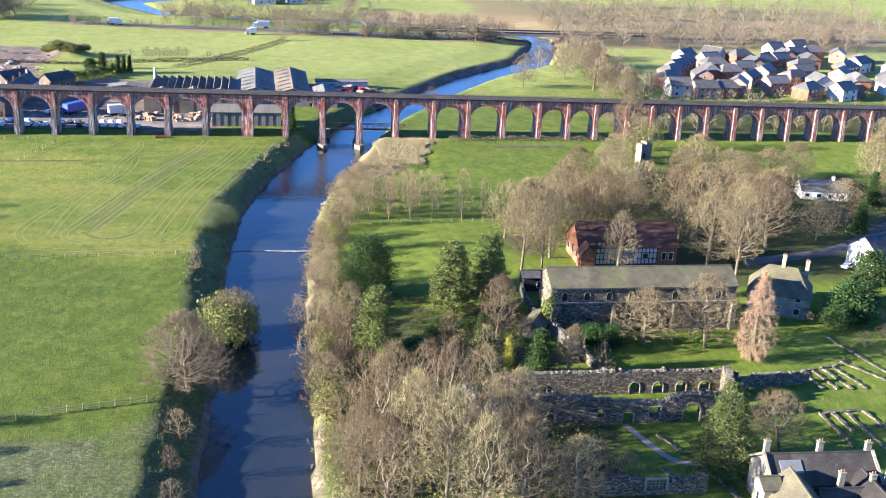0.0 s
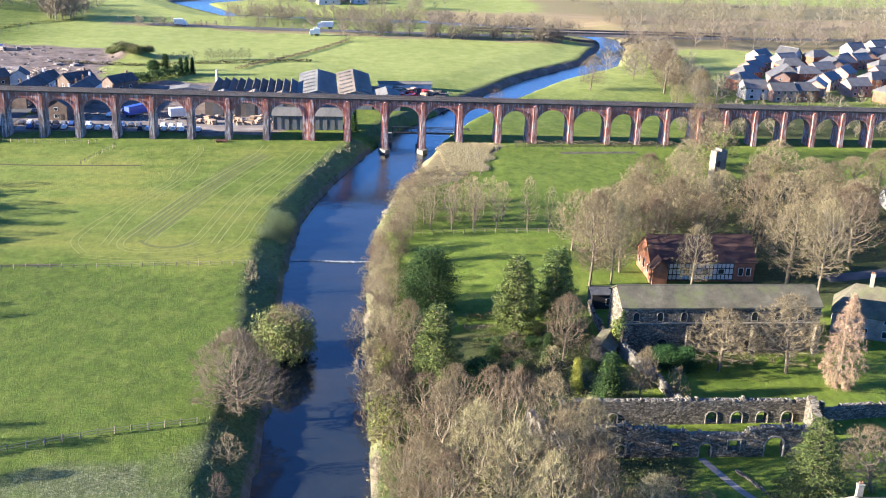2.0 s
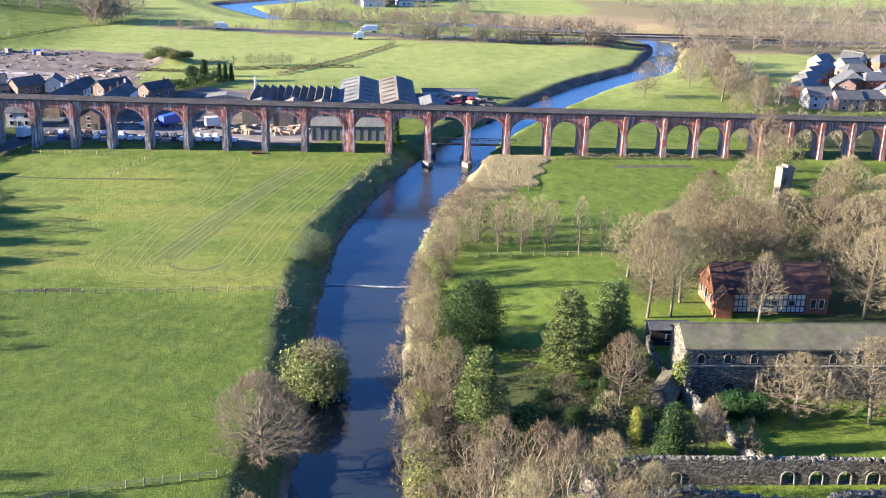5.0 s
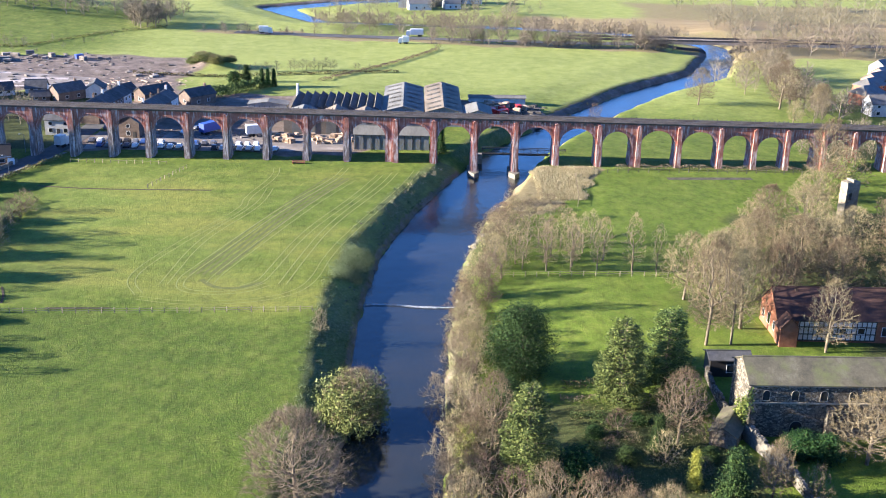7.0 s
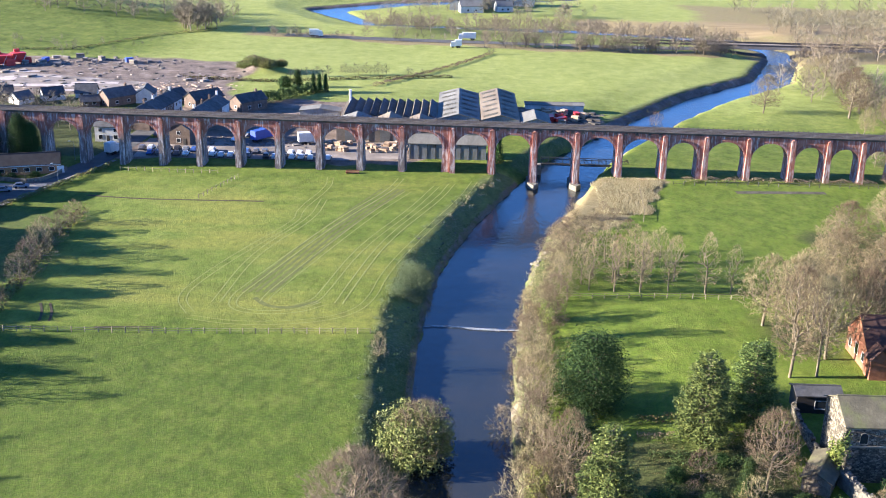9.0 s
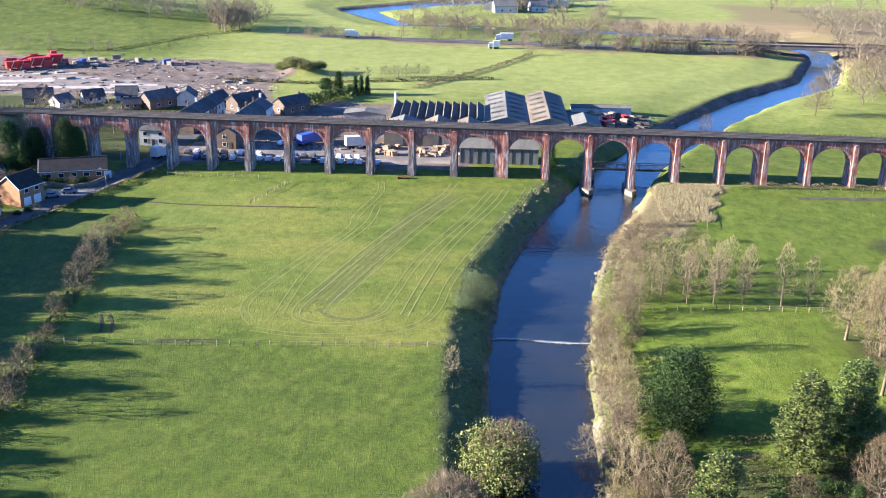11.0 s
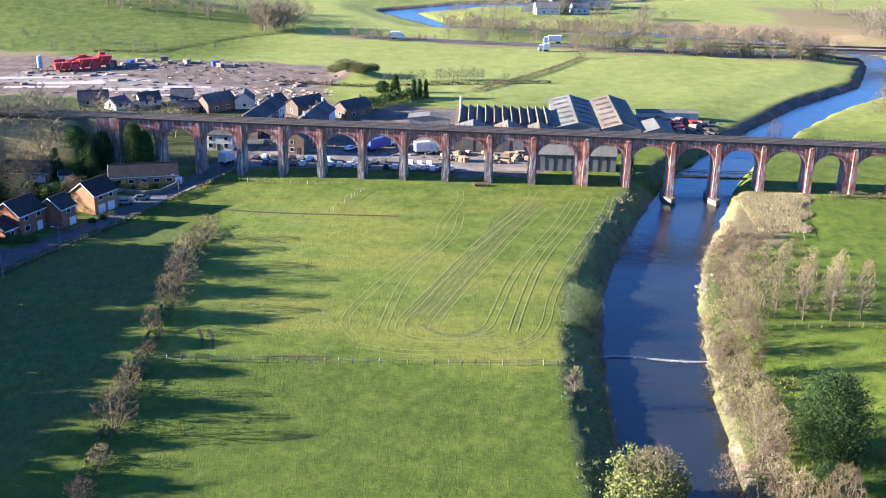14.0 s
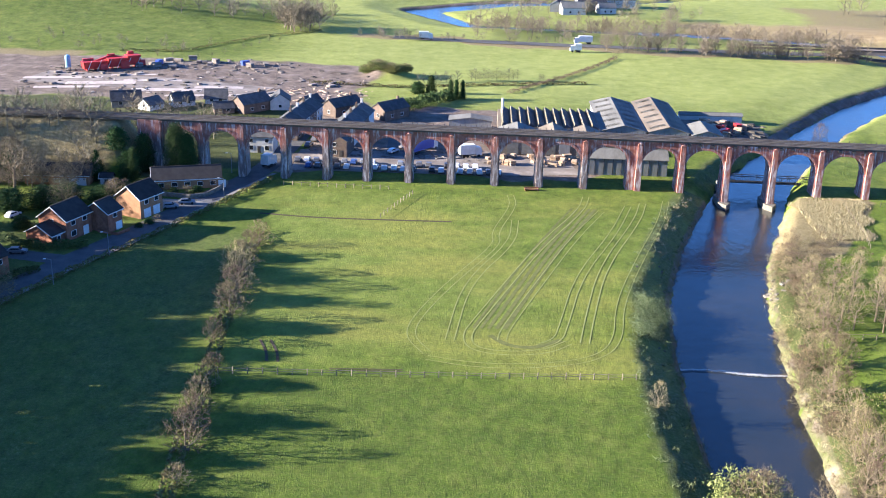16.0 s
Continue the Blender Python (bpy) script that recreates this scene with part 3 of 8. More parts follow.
    # hill field stays deeper green, its shaded slope partly put into the colour
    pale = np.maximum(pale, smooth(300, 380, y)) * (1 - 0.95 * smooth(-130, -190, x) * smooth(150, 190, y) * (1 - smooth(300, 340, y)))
    pale = pale - 0.5 * (1 - smooth(-126, -120, y)) * np.where(right, 0, 1)
    rough = np.maximum(rough, inside(x, y, -520, -238, 150, 186, 7) * 0.7)
    plough = inside(x, y, 40, 700, 300, 338, 6) * 0.9
    lush = np.where(y < 6, np.where(right & (x > -8), 0.7, 0.3), 0.0) * (1 - smooth(-2, 8, y))
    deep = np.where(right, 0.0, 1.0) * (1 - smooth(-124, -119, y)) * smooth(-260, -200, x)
    # strip between lane and hedge: darker sward stands in for missing shade
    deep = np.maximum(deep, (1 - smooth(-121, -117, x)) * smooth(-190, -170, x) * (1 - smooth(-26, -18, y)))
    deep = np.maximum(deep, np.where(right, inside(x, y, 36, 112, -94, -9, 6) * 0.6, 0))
    coarse = np.where(right, 0.0, 1.0) * (1 - smooth(-200 + 0.36 * (x + 41), -196 + 0.36 * (x + 41), y)) * 0.95
    coarse = np.maximum(coarse, (1 - smooth(-121, -117, x)) * smooth(-190, -170, x) * (1 - smooth(-48, -40, y)) * 0.4)
    coarse = np.maximum(coarse, np.where(left & (y < -2), (s > 0) * (1 - smooth(7.5, 9.5, s)) * 0.85, 0))
    coarse = np.maximum(coarse, np.where(left & (y > 10), (s > 0) * (1 - smooth(5, 7, s)) * 0.8, 0))
    lime = np.where(right, 0.0, 1.0) * inside(x, y, -125, -25, -116, -8, 9)
    return rough, soil, scrub, pale, plough, lush, deep, coarse, lime


def grid_sheet(name, X, Y, H, material):
    ny, nx = H.shape
    xx, yy = np.meshgrid(X, Y)
    co = np.stack([xx, yy, H], -1).reshape(-1, 3).astype(np.float32)
    i = np.arange(ny * nx).reshape(ny, nx)
    quads = np.stack([i[:-1, :-1], i[:-1, 1:], i[1:, 1:], i[1:, :-1]], -1).reshape(-1, 4)
    me = bpy.data.meshes.new(name)
    me.vertices.add(len(co))
    me.vertices.foreach_set("co", co.ravel())
    me.loops.add(quads.size)
    me.loops.foreach_set("vertex_index", quads.ravel().astype(np.int32))
    me.polygons.add(len(quads))
    me.polygons.foreach_set("loop_start", np.arange(0, quads.size, 4, dtype=np.int32))
    me.polygons.foreach_set("loop_total", np.full(len(quads), 4, dtype=np.int32))
    me.polygons.foreach_set("use_smooth", np.ones(len(quads), dtype=bool))
    me.update(calc_edges=True)
    me.materials.append(material)
    return new(name, me), xx, yy


ground, gxx, gyy = grid_sheet("ground", GX, GY, ghh, GROUND)
tagged(ground, "green pasture, river banks and garden ground", "ground", kind="structure")
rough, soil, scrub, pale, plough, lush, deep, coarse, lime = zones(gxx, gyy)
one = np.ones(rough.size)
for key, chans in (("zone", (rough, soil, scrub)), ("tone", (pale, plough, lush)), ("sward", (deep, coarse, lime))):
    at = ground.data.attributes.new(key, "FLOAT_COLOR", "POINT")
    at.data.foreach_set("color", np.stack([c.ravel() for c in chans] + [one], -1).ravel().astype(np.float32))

# the river: a ribbon a little wider than the channel, hidden in the banks at its sides
rv, rf = [], []
for k, (x, y, w) in enumerate(RIVER):
    ax, ay, _ = RIVER[max(k - 1, 0)]
    bx, by, _ = RIVER[min(k + 1, len(RIVER) - 1)]
    d = Vector((by - ay, ax - bx)).normalized()
    rv += [(x - d.x * (w + 5), y - d.y * (w + 5), WATER_Z), (x + d.x * (w + 5), y + d.y * (w + 5), WATER_Z)]
    if k:
        rf.append((2 * k - 2, 2 * k - 1, 2 * k + 1, 2 * k))
river = tagged(link_mesh("river_water", rv, rf, WATER), "dark smooth river water reflecting blue sky", "river", kind="structure")

# ---------------------------------------------------------------- viaduct
PIERS = [-156.8, -145.2, -133.8, -121.9, -110.2, -98.9, -87.2, -75.4, -63.2, -51.0, -38.6, -24.8, -11.9, 0.6, 13.2, 25.8, 39.0,
         50.4, 63.8, 76.8, 87.4, 97.6, 108.1, 118.6, 129.0, 139.5, 150.2, 160.7, 171.4, 182.1, 193.2, 204.4, 215.4, 226.4, 237.4, 248.4]
WIDE = {-24.8: 3.8, 50.4: 3.0, 108.1: 3.4}
VY0, VY1, DECK = -0.4, 4.3, 5.4


def ledge(x):
    """Height of the string course under the parapet; the line falls gently."""
    return 13.8 - 0.0083 * x


viaduct = empty("railway_viaduct", 0, 3.5, 0)
viaduct.matrix_basis = Matrix.Identity(4)
tagged(viaduct, "long red brick railway viaduct with many round arches", "viaduct")
for px in PIERS:
    w = WIDE.get(px, 2.1)
    top = ledge(px)
    spring = top - 6.9
    foot = min(gz(px, VY0 - 1), gz(px, VY1)) - 0.5
    wet = -3 < px < 20
    bm = bmesh.new()
    box(bm, px - w / 2 - 0.22, px + w / 2 + 0.22, VY0 - 0.22, VY1 + 0.22, foot, spring, 0.22, 0.0)
    box(bm, px - w / 2 - 0.12, px + w / 2 + 0.12, VY0 - 0.1, VY1 + 0.1, spring - 0.45, spring)
    pier = part("pier", bm, BRICK, viaduct)
    for px2 in ([px + w * 0.3] if w > 2.5 else [px]):
        bm = bmesh.new()
        hw = 0.62
        z1 = top - 0.95
        v = box(bm, px2 - hw - 0.22, px2 + hw + 0.22, VY0 - 1.35, VY0, foot, z1, 0.0)
        for p in v:
            if p.co.z > z1 - 0.1:
                p.co.x += 0.22 if p.co.x < px2 else -0.22
                p.co.y = VY0 - 0.62 if p.co.y < VY0 - 0.1 else VY0
        prism(bm, [(px2 - hw - 0.12, z1), (px2 + hw + 0.12, z1), (px2 + hw, z1 + 0.22), (px2, z1 + 0.55), (px2 - hw, z1 + 0.22)], VY0 - 0.72, VY0)
        part("pilaster", bm, BRICK, viaduct)
    if wet:
        bm = bmesh.new()
        for f, a in (((px - 1.9), 1.0),):
            pts = [(px - 1.8, VY0 - 1.4), (px, VY0 - 4.2), (px + 1.8, VY0 - 1.4), (px + 1.8, VY1 + 1.4), (px, VY1 + 3.4), (px - 1.8, VY1 + 1.4)]
            lo = [bm.verts.new((x, y, WATER_Z - 2.0)) for x, y in pts]
            hi = [bm.verts.new((px + (x - px) * 0.92, 3.5 + (y - 3.5) * 0.97, WATER_Z + 1.5)) for x, y in pts]
            bm.faces.new(hi)
            for k in range(6):
                bm.faces.new((lo[k], lo[(k + 1) % 6], hi[(k + 1) % 6], hi[k]))
        part("cutwater", bm, STONE_TOP, viaduct, "weathered grey stone cutwater standing in the river")
for a, b in zip(PIERS, PIERS[1:]):
    wa, wb = WIDE.get(a, 2.1) / 2, WIDE.get(b, 2.1) / 2
    x0, x1 = a + wa, b - wb
    mid, half = (x0 + x1) / 2, (x1 - x0) / 2
    spring = ledge(mid) - 6.9
    rise = min(half, 5.05)
    n = 24
    arc = [(mid - half * math.cos(math.pi * k / n), spring + rise * math.sin(math.pi * k / n)) for k in range(n + 1)]
    # spandrel walls and barrel
    bm = bmesh.new()
    line = [(a, ledge(a) - 6.9)] + arc + [(b, ledge(b) - 6.9)]
    for y, flip in ((VY0, 1), (VY1, -1)):
        low = [bm.verts.new((x, y, z)) for x, z in line]
        up = [bm.verts.new((x, y, ledge(x))) for x, z in line]
        for k in range(len(line) - 1):
            f = (low[k], low[k + 1], up[k + 1], up[k])
            bm.faces.new(f if flip > 0 else f[::-1])
    f0 = [bm.verts.new((x, VY0, z)) for x, z in arc]
    f1 = [bm.verts.new((x, VY1, z)) for x, z in arc]
    for k in range(n):
        bm.faces.new((f0[k], f1[k], f1[k + 1], f0[k + 1]))
    part("arch_span", bm, BRICK, viaduct)
    bm = bmesh.new()
    for y0, y1 in ((VY0 - 0.16, VY0 + 0.02),):
        inn = [(x, z) for x, z in arc]
        out = [(mid + (x - mid) * (1 + 0.62 / half), spring + (z - spring) * (1 + 0.62 / rise)) for x, z in arc]
        ri = [[bm.verts.new((p[0], y, p[1])) for p in line] for y in (y0, y1) for line in (inn, out)]
        for k in range(n):
            bm.faces.new((ri[0][k], ri[0][k + 1], ri[1][k + 1], ri[1][k]))
            bm.faces.new((ri[0][k], ri[0][k + 1], ri[2][k + 1], ri[2][k]))
            bm.faces.new((ri[1][k], ri[1][k + 1], ri[3][k + 1], ri[3][k]))
    part("arch_ring", bm, BRICK, viaduct)
    # parapets on each span, near and far, with a string course under and a coping on top
    bm = bmesh.new()
    for y0, y1, zz0, zz1 in ((VY0 - 0.42, VY0 + 0.05, 0.2, 0.34),):
        vs = box(bm, a, b, y0, y1, 0, 1)
        for v in vs:
            v.co.z = ledge(v.co.x) + (zz0 if v.co.z < 0.5 else zz1)
    part("near_parapet", bm, SOOT_STONE, viaduct, "soot-blackened brick parapet")
    bm = bmesh.new()
    for v in box(bm, a, b, VY0 - 0.3, VY0 + 0.5, 0, 1):
        v.co.z = ledge(v.co.x) + (-0.12 if v.co.z < 0.5 else 0.2)
    part("string_course", bm, SOOT_STONE, viaduct, "weathered stone string course")
    bm = bmesh.new()
    for v in box(bm, a, b, VY0 - 0.55, VY0 + 0.1, 0, 1):
        v.co.z = ledge(v.co.x) + (0.34 if v.co.z < 0.5 else 0.5)
    part("coping", bm, SOOT_STONE, viaduct, "weathered stone coping")
    bm = bmesh.new()
    for y0, y1, zz0, zz1 in ((VY1 - 0.1, DECK + 0.4, -0.35, 0.36), (DECK - 0.2, DECK + 0.5, 0.36, 0.5)):
        vs = box(bm, a, b, y0, y1, 0, 1)
        for v in vs:
            v.co.z = ledge(v.co.x) + (zz0 if v.co.z < 0.5 else zz1)
    part("far_parapet", bm, SOOT_STONE, viaduct)
X0, X1 = PIERS[0] - 260, PIERS[-1] + 60
bm = bmesh.new()
for v in box(bm, X0, X1, VY0 + 0.1, DECK - 0.1, 0, 1):
    v.co.z = ledge(v.co.x) + (-0.3 if v.co.z < 0.5 else 0.4)
part("track_bed", bm, BALLAST, viaduct, "dark ballast track bed")
for yr in (0.25, 1.69, 3.45, 4.89):
    bm = bmesh.new()
    for v in box(bm, X0, X1, yr - 0.05, yr + 0.05, 0, 1):
        v.co.z = ledge(v.co.x) + (0.4 if v.co.z < 0.5 else 0.58)
    part("rail", bm, STEEL, viaduct, "worn steel rail")
bm = bmesh.new()
x = X0
while x < X1:
    box(bm, x - 0.07, x + 0.07, DECK + 0.28, DECK + 0.4, ledge(x) + 0.48, ledge(x) + 1.0)
    x += 1.5
tagged(part("railing", bm, DARK_STEEL, viaduct, "dark railing posts along the far parapet"), kind="stuff")
bm = bmesh.new()
zt = ledge(PIERS[0])
box(bm, PIERS[0] - 6, PIERS[0] + 1.05, VY0 - 0.3, VY1 + 0.3, -1, zt - 0.01)
part("abutment", bm, BRICK, viaduct)
# little dark brackets over the spans beside the river
for a, b in zip(PIERS[12:16], PIERS[13:17]):
    for f in (0.12, 0.36, 0.64, 0.88):
        x = a + (b - a) * f
        bm = bmesh.new()
        z = ledge(x) - 0.85
        prism(bm, [(x - 0.55, z), (x + 0.55, z), (x + 0.45, z + 0.5), (x, z + 0.75), (x - 0.45, z + 0.5)], VY0 - 0.3, VY0)
        part("bracket", bm, SOOT_STONE, viaduct)

# ---------------------------------------------------------------- trees
def bend(p, q, lift, n=4):
    c = (np.array(p) + np.array(q)) / 2 + np.array((0, 0, lift))
    t = np.linspace(0, 1, n + 1)[:, None]
    return (1 - t) ** 2 * np.array(p) + 2 * t * (1 - t) * c + t * t * np.array(q)


class Soup:
    def __init__(self):
        self.v, self.f = [], []

    def stick(self, p, q, r, s, sides=3):
        p, q = np.array(p, float), np.array(q, float)
        d = q - p
        d /= max(np.linalg.norm(d), 1e-6)
        u = np.cross(d, (0.3, 0.9, 0.1))
        u /= max(np.linalg.norm(u), 1e-6)
        w = np.cross(d, u)
        k0 = len(self.v)
        for c, rr in ((p, r), (q, s)):
            for k in range(sides):
                a = 2 * math.pi * k / sides
                self.v.append(c + rr * (math.cos(a) * u + math.sin(a) * w))
        for k in range(sides):
            m = (k + 1) % sides
            self.f.append((k0 + k, k0 + m, k0 + sides + m, k0 + sides + k))

    def blade(self, p, q, w, r):
        p, q = np.array(p, float), np.array(q, float)
        d = r.normal(size=3)
        d = np.cross(q - p, d)
        d *= w / max(np.linalg.norm(d), 1e-6)
        k = len(self.v)
        self.v += [p - d, p + d, q]
        self.f.append((k, k + 1, k + 2))

    def leaf(self, c, size, r, flat=0.0, slim=0.55):
        a = r.normal(size=3)
        b = r.normal(size=3)
        a[2] *= 1 - flat
        b[2] *= 1 - flat
        a /= np.linalg.norm(a)
        b -= a * (a @ b)
        b /= np.linalg.norm(b)
        k = len(self.v)
        c = np.array(c)
        self.v += [c - a * size, c + b * size * slim, c + a * size, c - b * size * slim]
        self.f.append((k, k + 1, k + 2, k + 3))


def bare_tree(name, seed, height, radius, low, twig, label, category="tree", limbs=46, subs=10, twigs=22, width=0.015, droop=0.0, ivy=0, ivy_out=0.45, ivy_leaf=None):
    """A leafless tree: points spread through an uneven crown are joined, each to the bough that reaches it best, so that
    the wood forks from the trunk to the twigs; each fork is as thick as what it carries."""
    r = np.random.default_rng(seed)
    top = empty(name, 0, 0, 0)
    wood, fine = Soup(), Soup()
    lean = r.normal(size=2) * radius * 0.07
    stem = low + (height - low) * (0.92 if droop else 0.3)
    spots = [np.array((lean[0] * t, lean[1] * t, -0.4 + (stem + 0.4) * t)) for t in np.linspace(0, 1, 9)]
    count = int(limbs * subs * 1.15)
    lobes = r.random(5) * 6.283
    cloud = []
    while len(cloud) < count:
        u, a = r.random(), r.random() * 6.283
        env = 1.15 * min(1, 0.42 + 1.9 * u) * (1 - u) ** 0.62 if droop else 1.1 * math.sin(math.pi * min(1, 0.2 + 0.78 * u)) ** 0.65
        env *= 0.86 + 0.1 * math.sin(2 * a + lobes[0] + 4 * u) + 0.1 * math.sin(5 * a + lobes[1] - 6 * u)
        rad = radius * env * r.random() ** 0.42
        cloud.append((lean[0] + rad * math.cos(a), lean[1] + rad * math.sin(a), low + (height - low) * u - droop * rad * 0.6))
    cloud = np.array(cloud)
    cloud = cloud[np.argsort(np.linalg.norm(cloud - spots[-1], axis=1) + 0.5 * np.abs(cloud[:, 2] - stem) * (0 if droop else 1))]
    nodes = np.zeros((9 + count, 3))
    nodes[:9] = spots
    length = np.zeros(9 + count)
    length[:9] = np.linalg.norm(nodes[:9] - nodes[0], axis=1)
    above = np.zeros(9 + count, int)
    above[1:9] = np.arange(8)
    for k in range(9, 9 + count):
        p = cloud[k - 9]
        d = np.linalg.norm(nodes[3:k] - p, axis=1)
        rise = np.maximum(0, nodes[3:k, 2] - p[2]) * (0.0 if droop else 1.2)
        m = 3 + int(np.argmin(d + 0.42 * length[3:k] + rise))
        nodes[k], above[k], length[k] = p, m, length[m] + d[m - 3]
    load = np.ones(9 + count)
    order = list(np.argsort(-length[9:]) + 9)
    for k in order + list(range(8, 0, -1)):
        load[above[k]] += load[k]
    thick = np.minimum(0.0155 * load ** 0.46, height * 0.022 + 0.08) * (0.6 + 0.4 * height / 15)
    for k in range(1, 9 + count):
        m = above[k]
        wood.stick(nodes[m], nodes[k], min(thick[m], thick[k] * 1.5), thick[k], 6 if k < 9 else 3 if load[k] < 12 else 4)
    heart = np.array((lean[0], lean[1], low + (height - low) * 0.4))
    each = max(4, int(limbs * subs * twigs / count))
    for k in range(9, 9 + count):
        p, q = nodes[above[k]], nodes[k]
        d = (q - p) / (np.linalg.norm(q - p) + 1e-6) * 0.35 + (q - heart) / radius * 0.45
        n = each if load[k] < 4 else each // 2
        for _ in range(n):
            b = p + (q - p) * (0.45 + 0.55 * r.random())
            e = b + (d * 0.5 + r.normal(size=3) * 0.46 + (0, 0, 0.2 - 1.7 * droop)) * (radius * 0.115 + 0.22)
            fine.blade(b, e, width * (0.7 + 0.6 * r.random()), r)
    link_mesh("trunk", wood.v, wood.f, BARK, top, smooth=True)
    link_mesh("crown", fine.v, fine.f, twig, top)
    if ivy:
        green = Soup()
        for k in range(ivy):
            zt = low * 0.4 + (height * 0.75 - low * 0.4) * r.random()
            a, rad = r.random() * 6.283, radius * ivy_out * r.random() ** 0.6
            c = np.array((rad * math.cos(a), rad * math.sin(a), zt))
            for _ in range(26):
                green.leaf(c + r.normal(size=3) * 0.45, 0.14 + 0.12 * r.random(), r)
        link_mesh("ivy", green.v, green.f, ivy_leaf or IVY, top, "green clumps of leaves on the limbs")
    return tagged(top, label, category)


def leafy_tree(name, seed, height, radius, low, leaves, label, form="cone", clumps=150, per=26, size=0.34, category="tree", slim=0.42):
    """An evergreen: a trunk with branches and a crown of small clumps on an uneven cone, egg or tiers."""
    r = np.random.default_rng(seed)
    top = empty(name, 0, 0, 0)
    wood, green = Soup(), Soup()
    for k in range(5):
        wood.stick((0, 0, height * 0.9 * k / 5 - (0.4 if k == 0 else 0)), (0, 0, height * 0.9 * (k + 1) / 5), 0.02 * height * (1 - k / 5.5), 0.02 * height * (1 - (k + 1) / 5.5), 6)
    for k in range(clumps):
        u = (k + r.random()) / clumps
        zt = low + (height - low) * u
        if form == "cone":
            env = 1 - 0.93 * u ** 1.15
        elif form == "egg":
            env = math.sin(math.pi * (0.12 + 0.86 * u)) ** 0.6
        elif form == "cedar":
            env = (0.45 + 0.55 * (1 - u)) * (0.7 + 0.3 * math.cos(u * 34))
        else:
            env = math.sin(math.pi * (0.2 + 0.76 * u)) ** 0.8 * (0.75 + 0.25 * math.cos(u * 29))
        env *= 0.86 + 0.22 * math.sin(3 * k) * r.random()
        a = 2.39996 * k + r.normal() * 0.25
        rad = radius * env * (0.62 + 0.42 * r.random())
        c = np.array((rad * math.cos(a), rad * math.sin(a), zt - 0.1 * rad))
        if k % 2 == 0:
            wood.stick((0, 0, max(low * 0.7, zt - 0.25 * rad)), c, 0.06 + 0.003 * height, 0.02, 3)
        spread = radius * (0.13 if form == "cone" else 0.17) + 0.12
        for _ in range(per):
            o = r.normal(size=3) * spread * (1, 1, 0.55)
            green.leaf(c + o, size * (0.6 + 0.7 * r.random()), r, 0.3, slim)
    for k in range(420):                         # close, shaded growth inside the crown
        u = r.random()
        env = (1 - 0.9 * u) if form == "cone" else math.sin(math.pi * (0.15 + 0.8 * u)) ** 0.7
        a, rad = r.random() * 6.283, radius * env * (0.58 if form in ("cone", "egg") else 0.4) * r.random() ** 0.5
        green.leaf((rad * math.cos(a), rad * math.sin(a), low + (height - low) * (0.04 + 0.88 * u)), 0.075 * radius + 0.2, r, 0.0, 0.6)
    link_mesh("trunk", wood.v, wood.f, BARK, top)
    link_mesh("crown", green.v, green.f, leaves, top)
    return tagged(top, label, category)


def conifer(name, seed, height, radius, low, leaves, label, tiers=15, arms=8, per=100, size=0.2, start=0.2, droop=0.12, lift=0.0, crown=1.0, puff=0.5):
    """A conifer of separate layered branches: each arm carries a flat, uneven spray of foliage."""
    r = np.random.default_rng(seed)
    top = empty(name, 0, 0, 0)
    wood, green = Soup(), Soup()
    for k in range(5):
        wood.stick((0, 0, height * 0.95 * k / 5 - (0.4 if k == 0 else 0)), (0, 0, height * 0.95 * (k + 1) / 5), 0.02 * height * (1 - k / 5.4), 0.02 * height * (1 - (k + 1) / 5.4), 6)
    for t in range(tiers):
        u = (t + 0.5) / tiers
        z = low + (height - low) * u
        env = (1 - u) ** crown * 0.92 + 0.08
        env *= 0.8 + 0.2 * min(1, u * 8)
        for a in range(max(4, int(arms * (1 - 0.45 * u)))):
            ang = t * 1.9 + a * 6.283 / max(4, int(arms * (1 - 0.45 * u))) + r.normal() * 0.2
            rad = radius * env * (0.62 + 0.5 * r.random())
            d = np.array((math.cos(ang), math.sin(ang), 0.0))
            w = np.array((-d[1], d[0], 0.0))
            z0 = z + r.normal() * 0.25
            tip = np.array((d[0] * rad, d[1] * rad, z0 + (lift - droop) * rad))
            wood.stick((0, 0, z0 - 0.1), tip * 0.85 + np.array((0, 0, 0.15 * z0)), 0.05 + 0.003 * height, 0.02, 3)
            for _ in range(int(per * (0.4 + 0.6 * env))):
                f = start + (1 - start) * r.random() ** 0.75
                o = r.normal() * radius * 0.11 * (0.5 + math.sin(math.pi * min(1, f)))
                c = d * rad * f + w * o + np.array((0, 0, z0 + (lift * f - droop * f * f) * rad + r.normal() * size * puff - abs(o) * 0.15))
                green.leaf(c, size * (0.6 + 0.8 * r.random()), r, 0.55, 0.36)
    link_mesh("trunk", wood.v, wood.f, BARK, top)
    link_mesh("crown", green.v, green.f, leaves, top)
    return tagged(top, label, "tree")


def put(proto, first, x, y, h, w=None, native=(15.0, 6.0), label="", group=""):
    """Stands a tree of height h and crown radius w at x, y: the first one moves the model itself, later ones copy it."""
    sz = h / native[0]
    sx = sz if w is None else w / native[1]
    m = pose(x, y, gz(x, y) - 0.1, 0, 0, (x * 37 + y * 91) % 360) @ Matrix.Diagonal((sx, sx, sz, 1))
    if first:
        proto.matrix_basis = m
        ob = proto
    else:
        keep = proto.matrix_basis.copy()
        proto.matrix_basis = Matrix.Identity(4)
        ob = copy_thing(proto, m)
        proto.matrix_basis = keep
    if label:
        ob["label"] = label
    if group:
        ob["group"] = group
    return ob


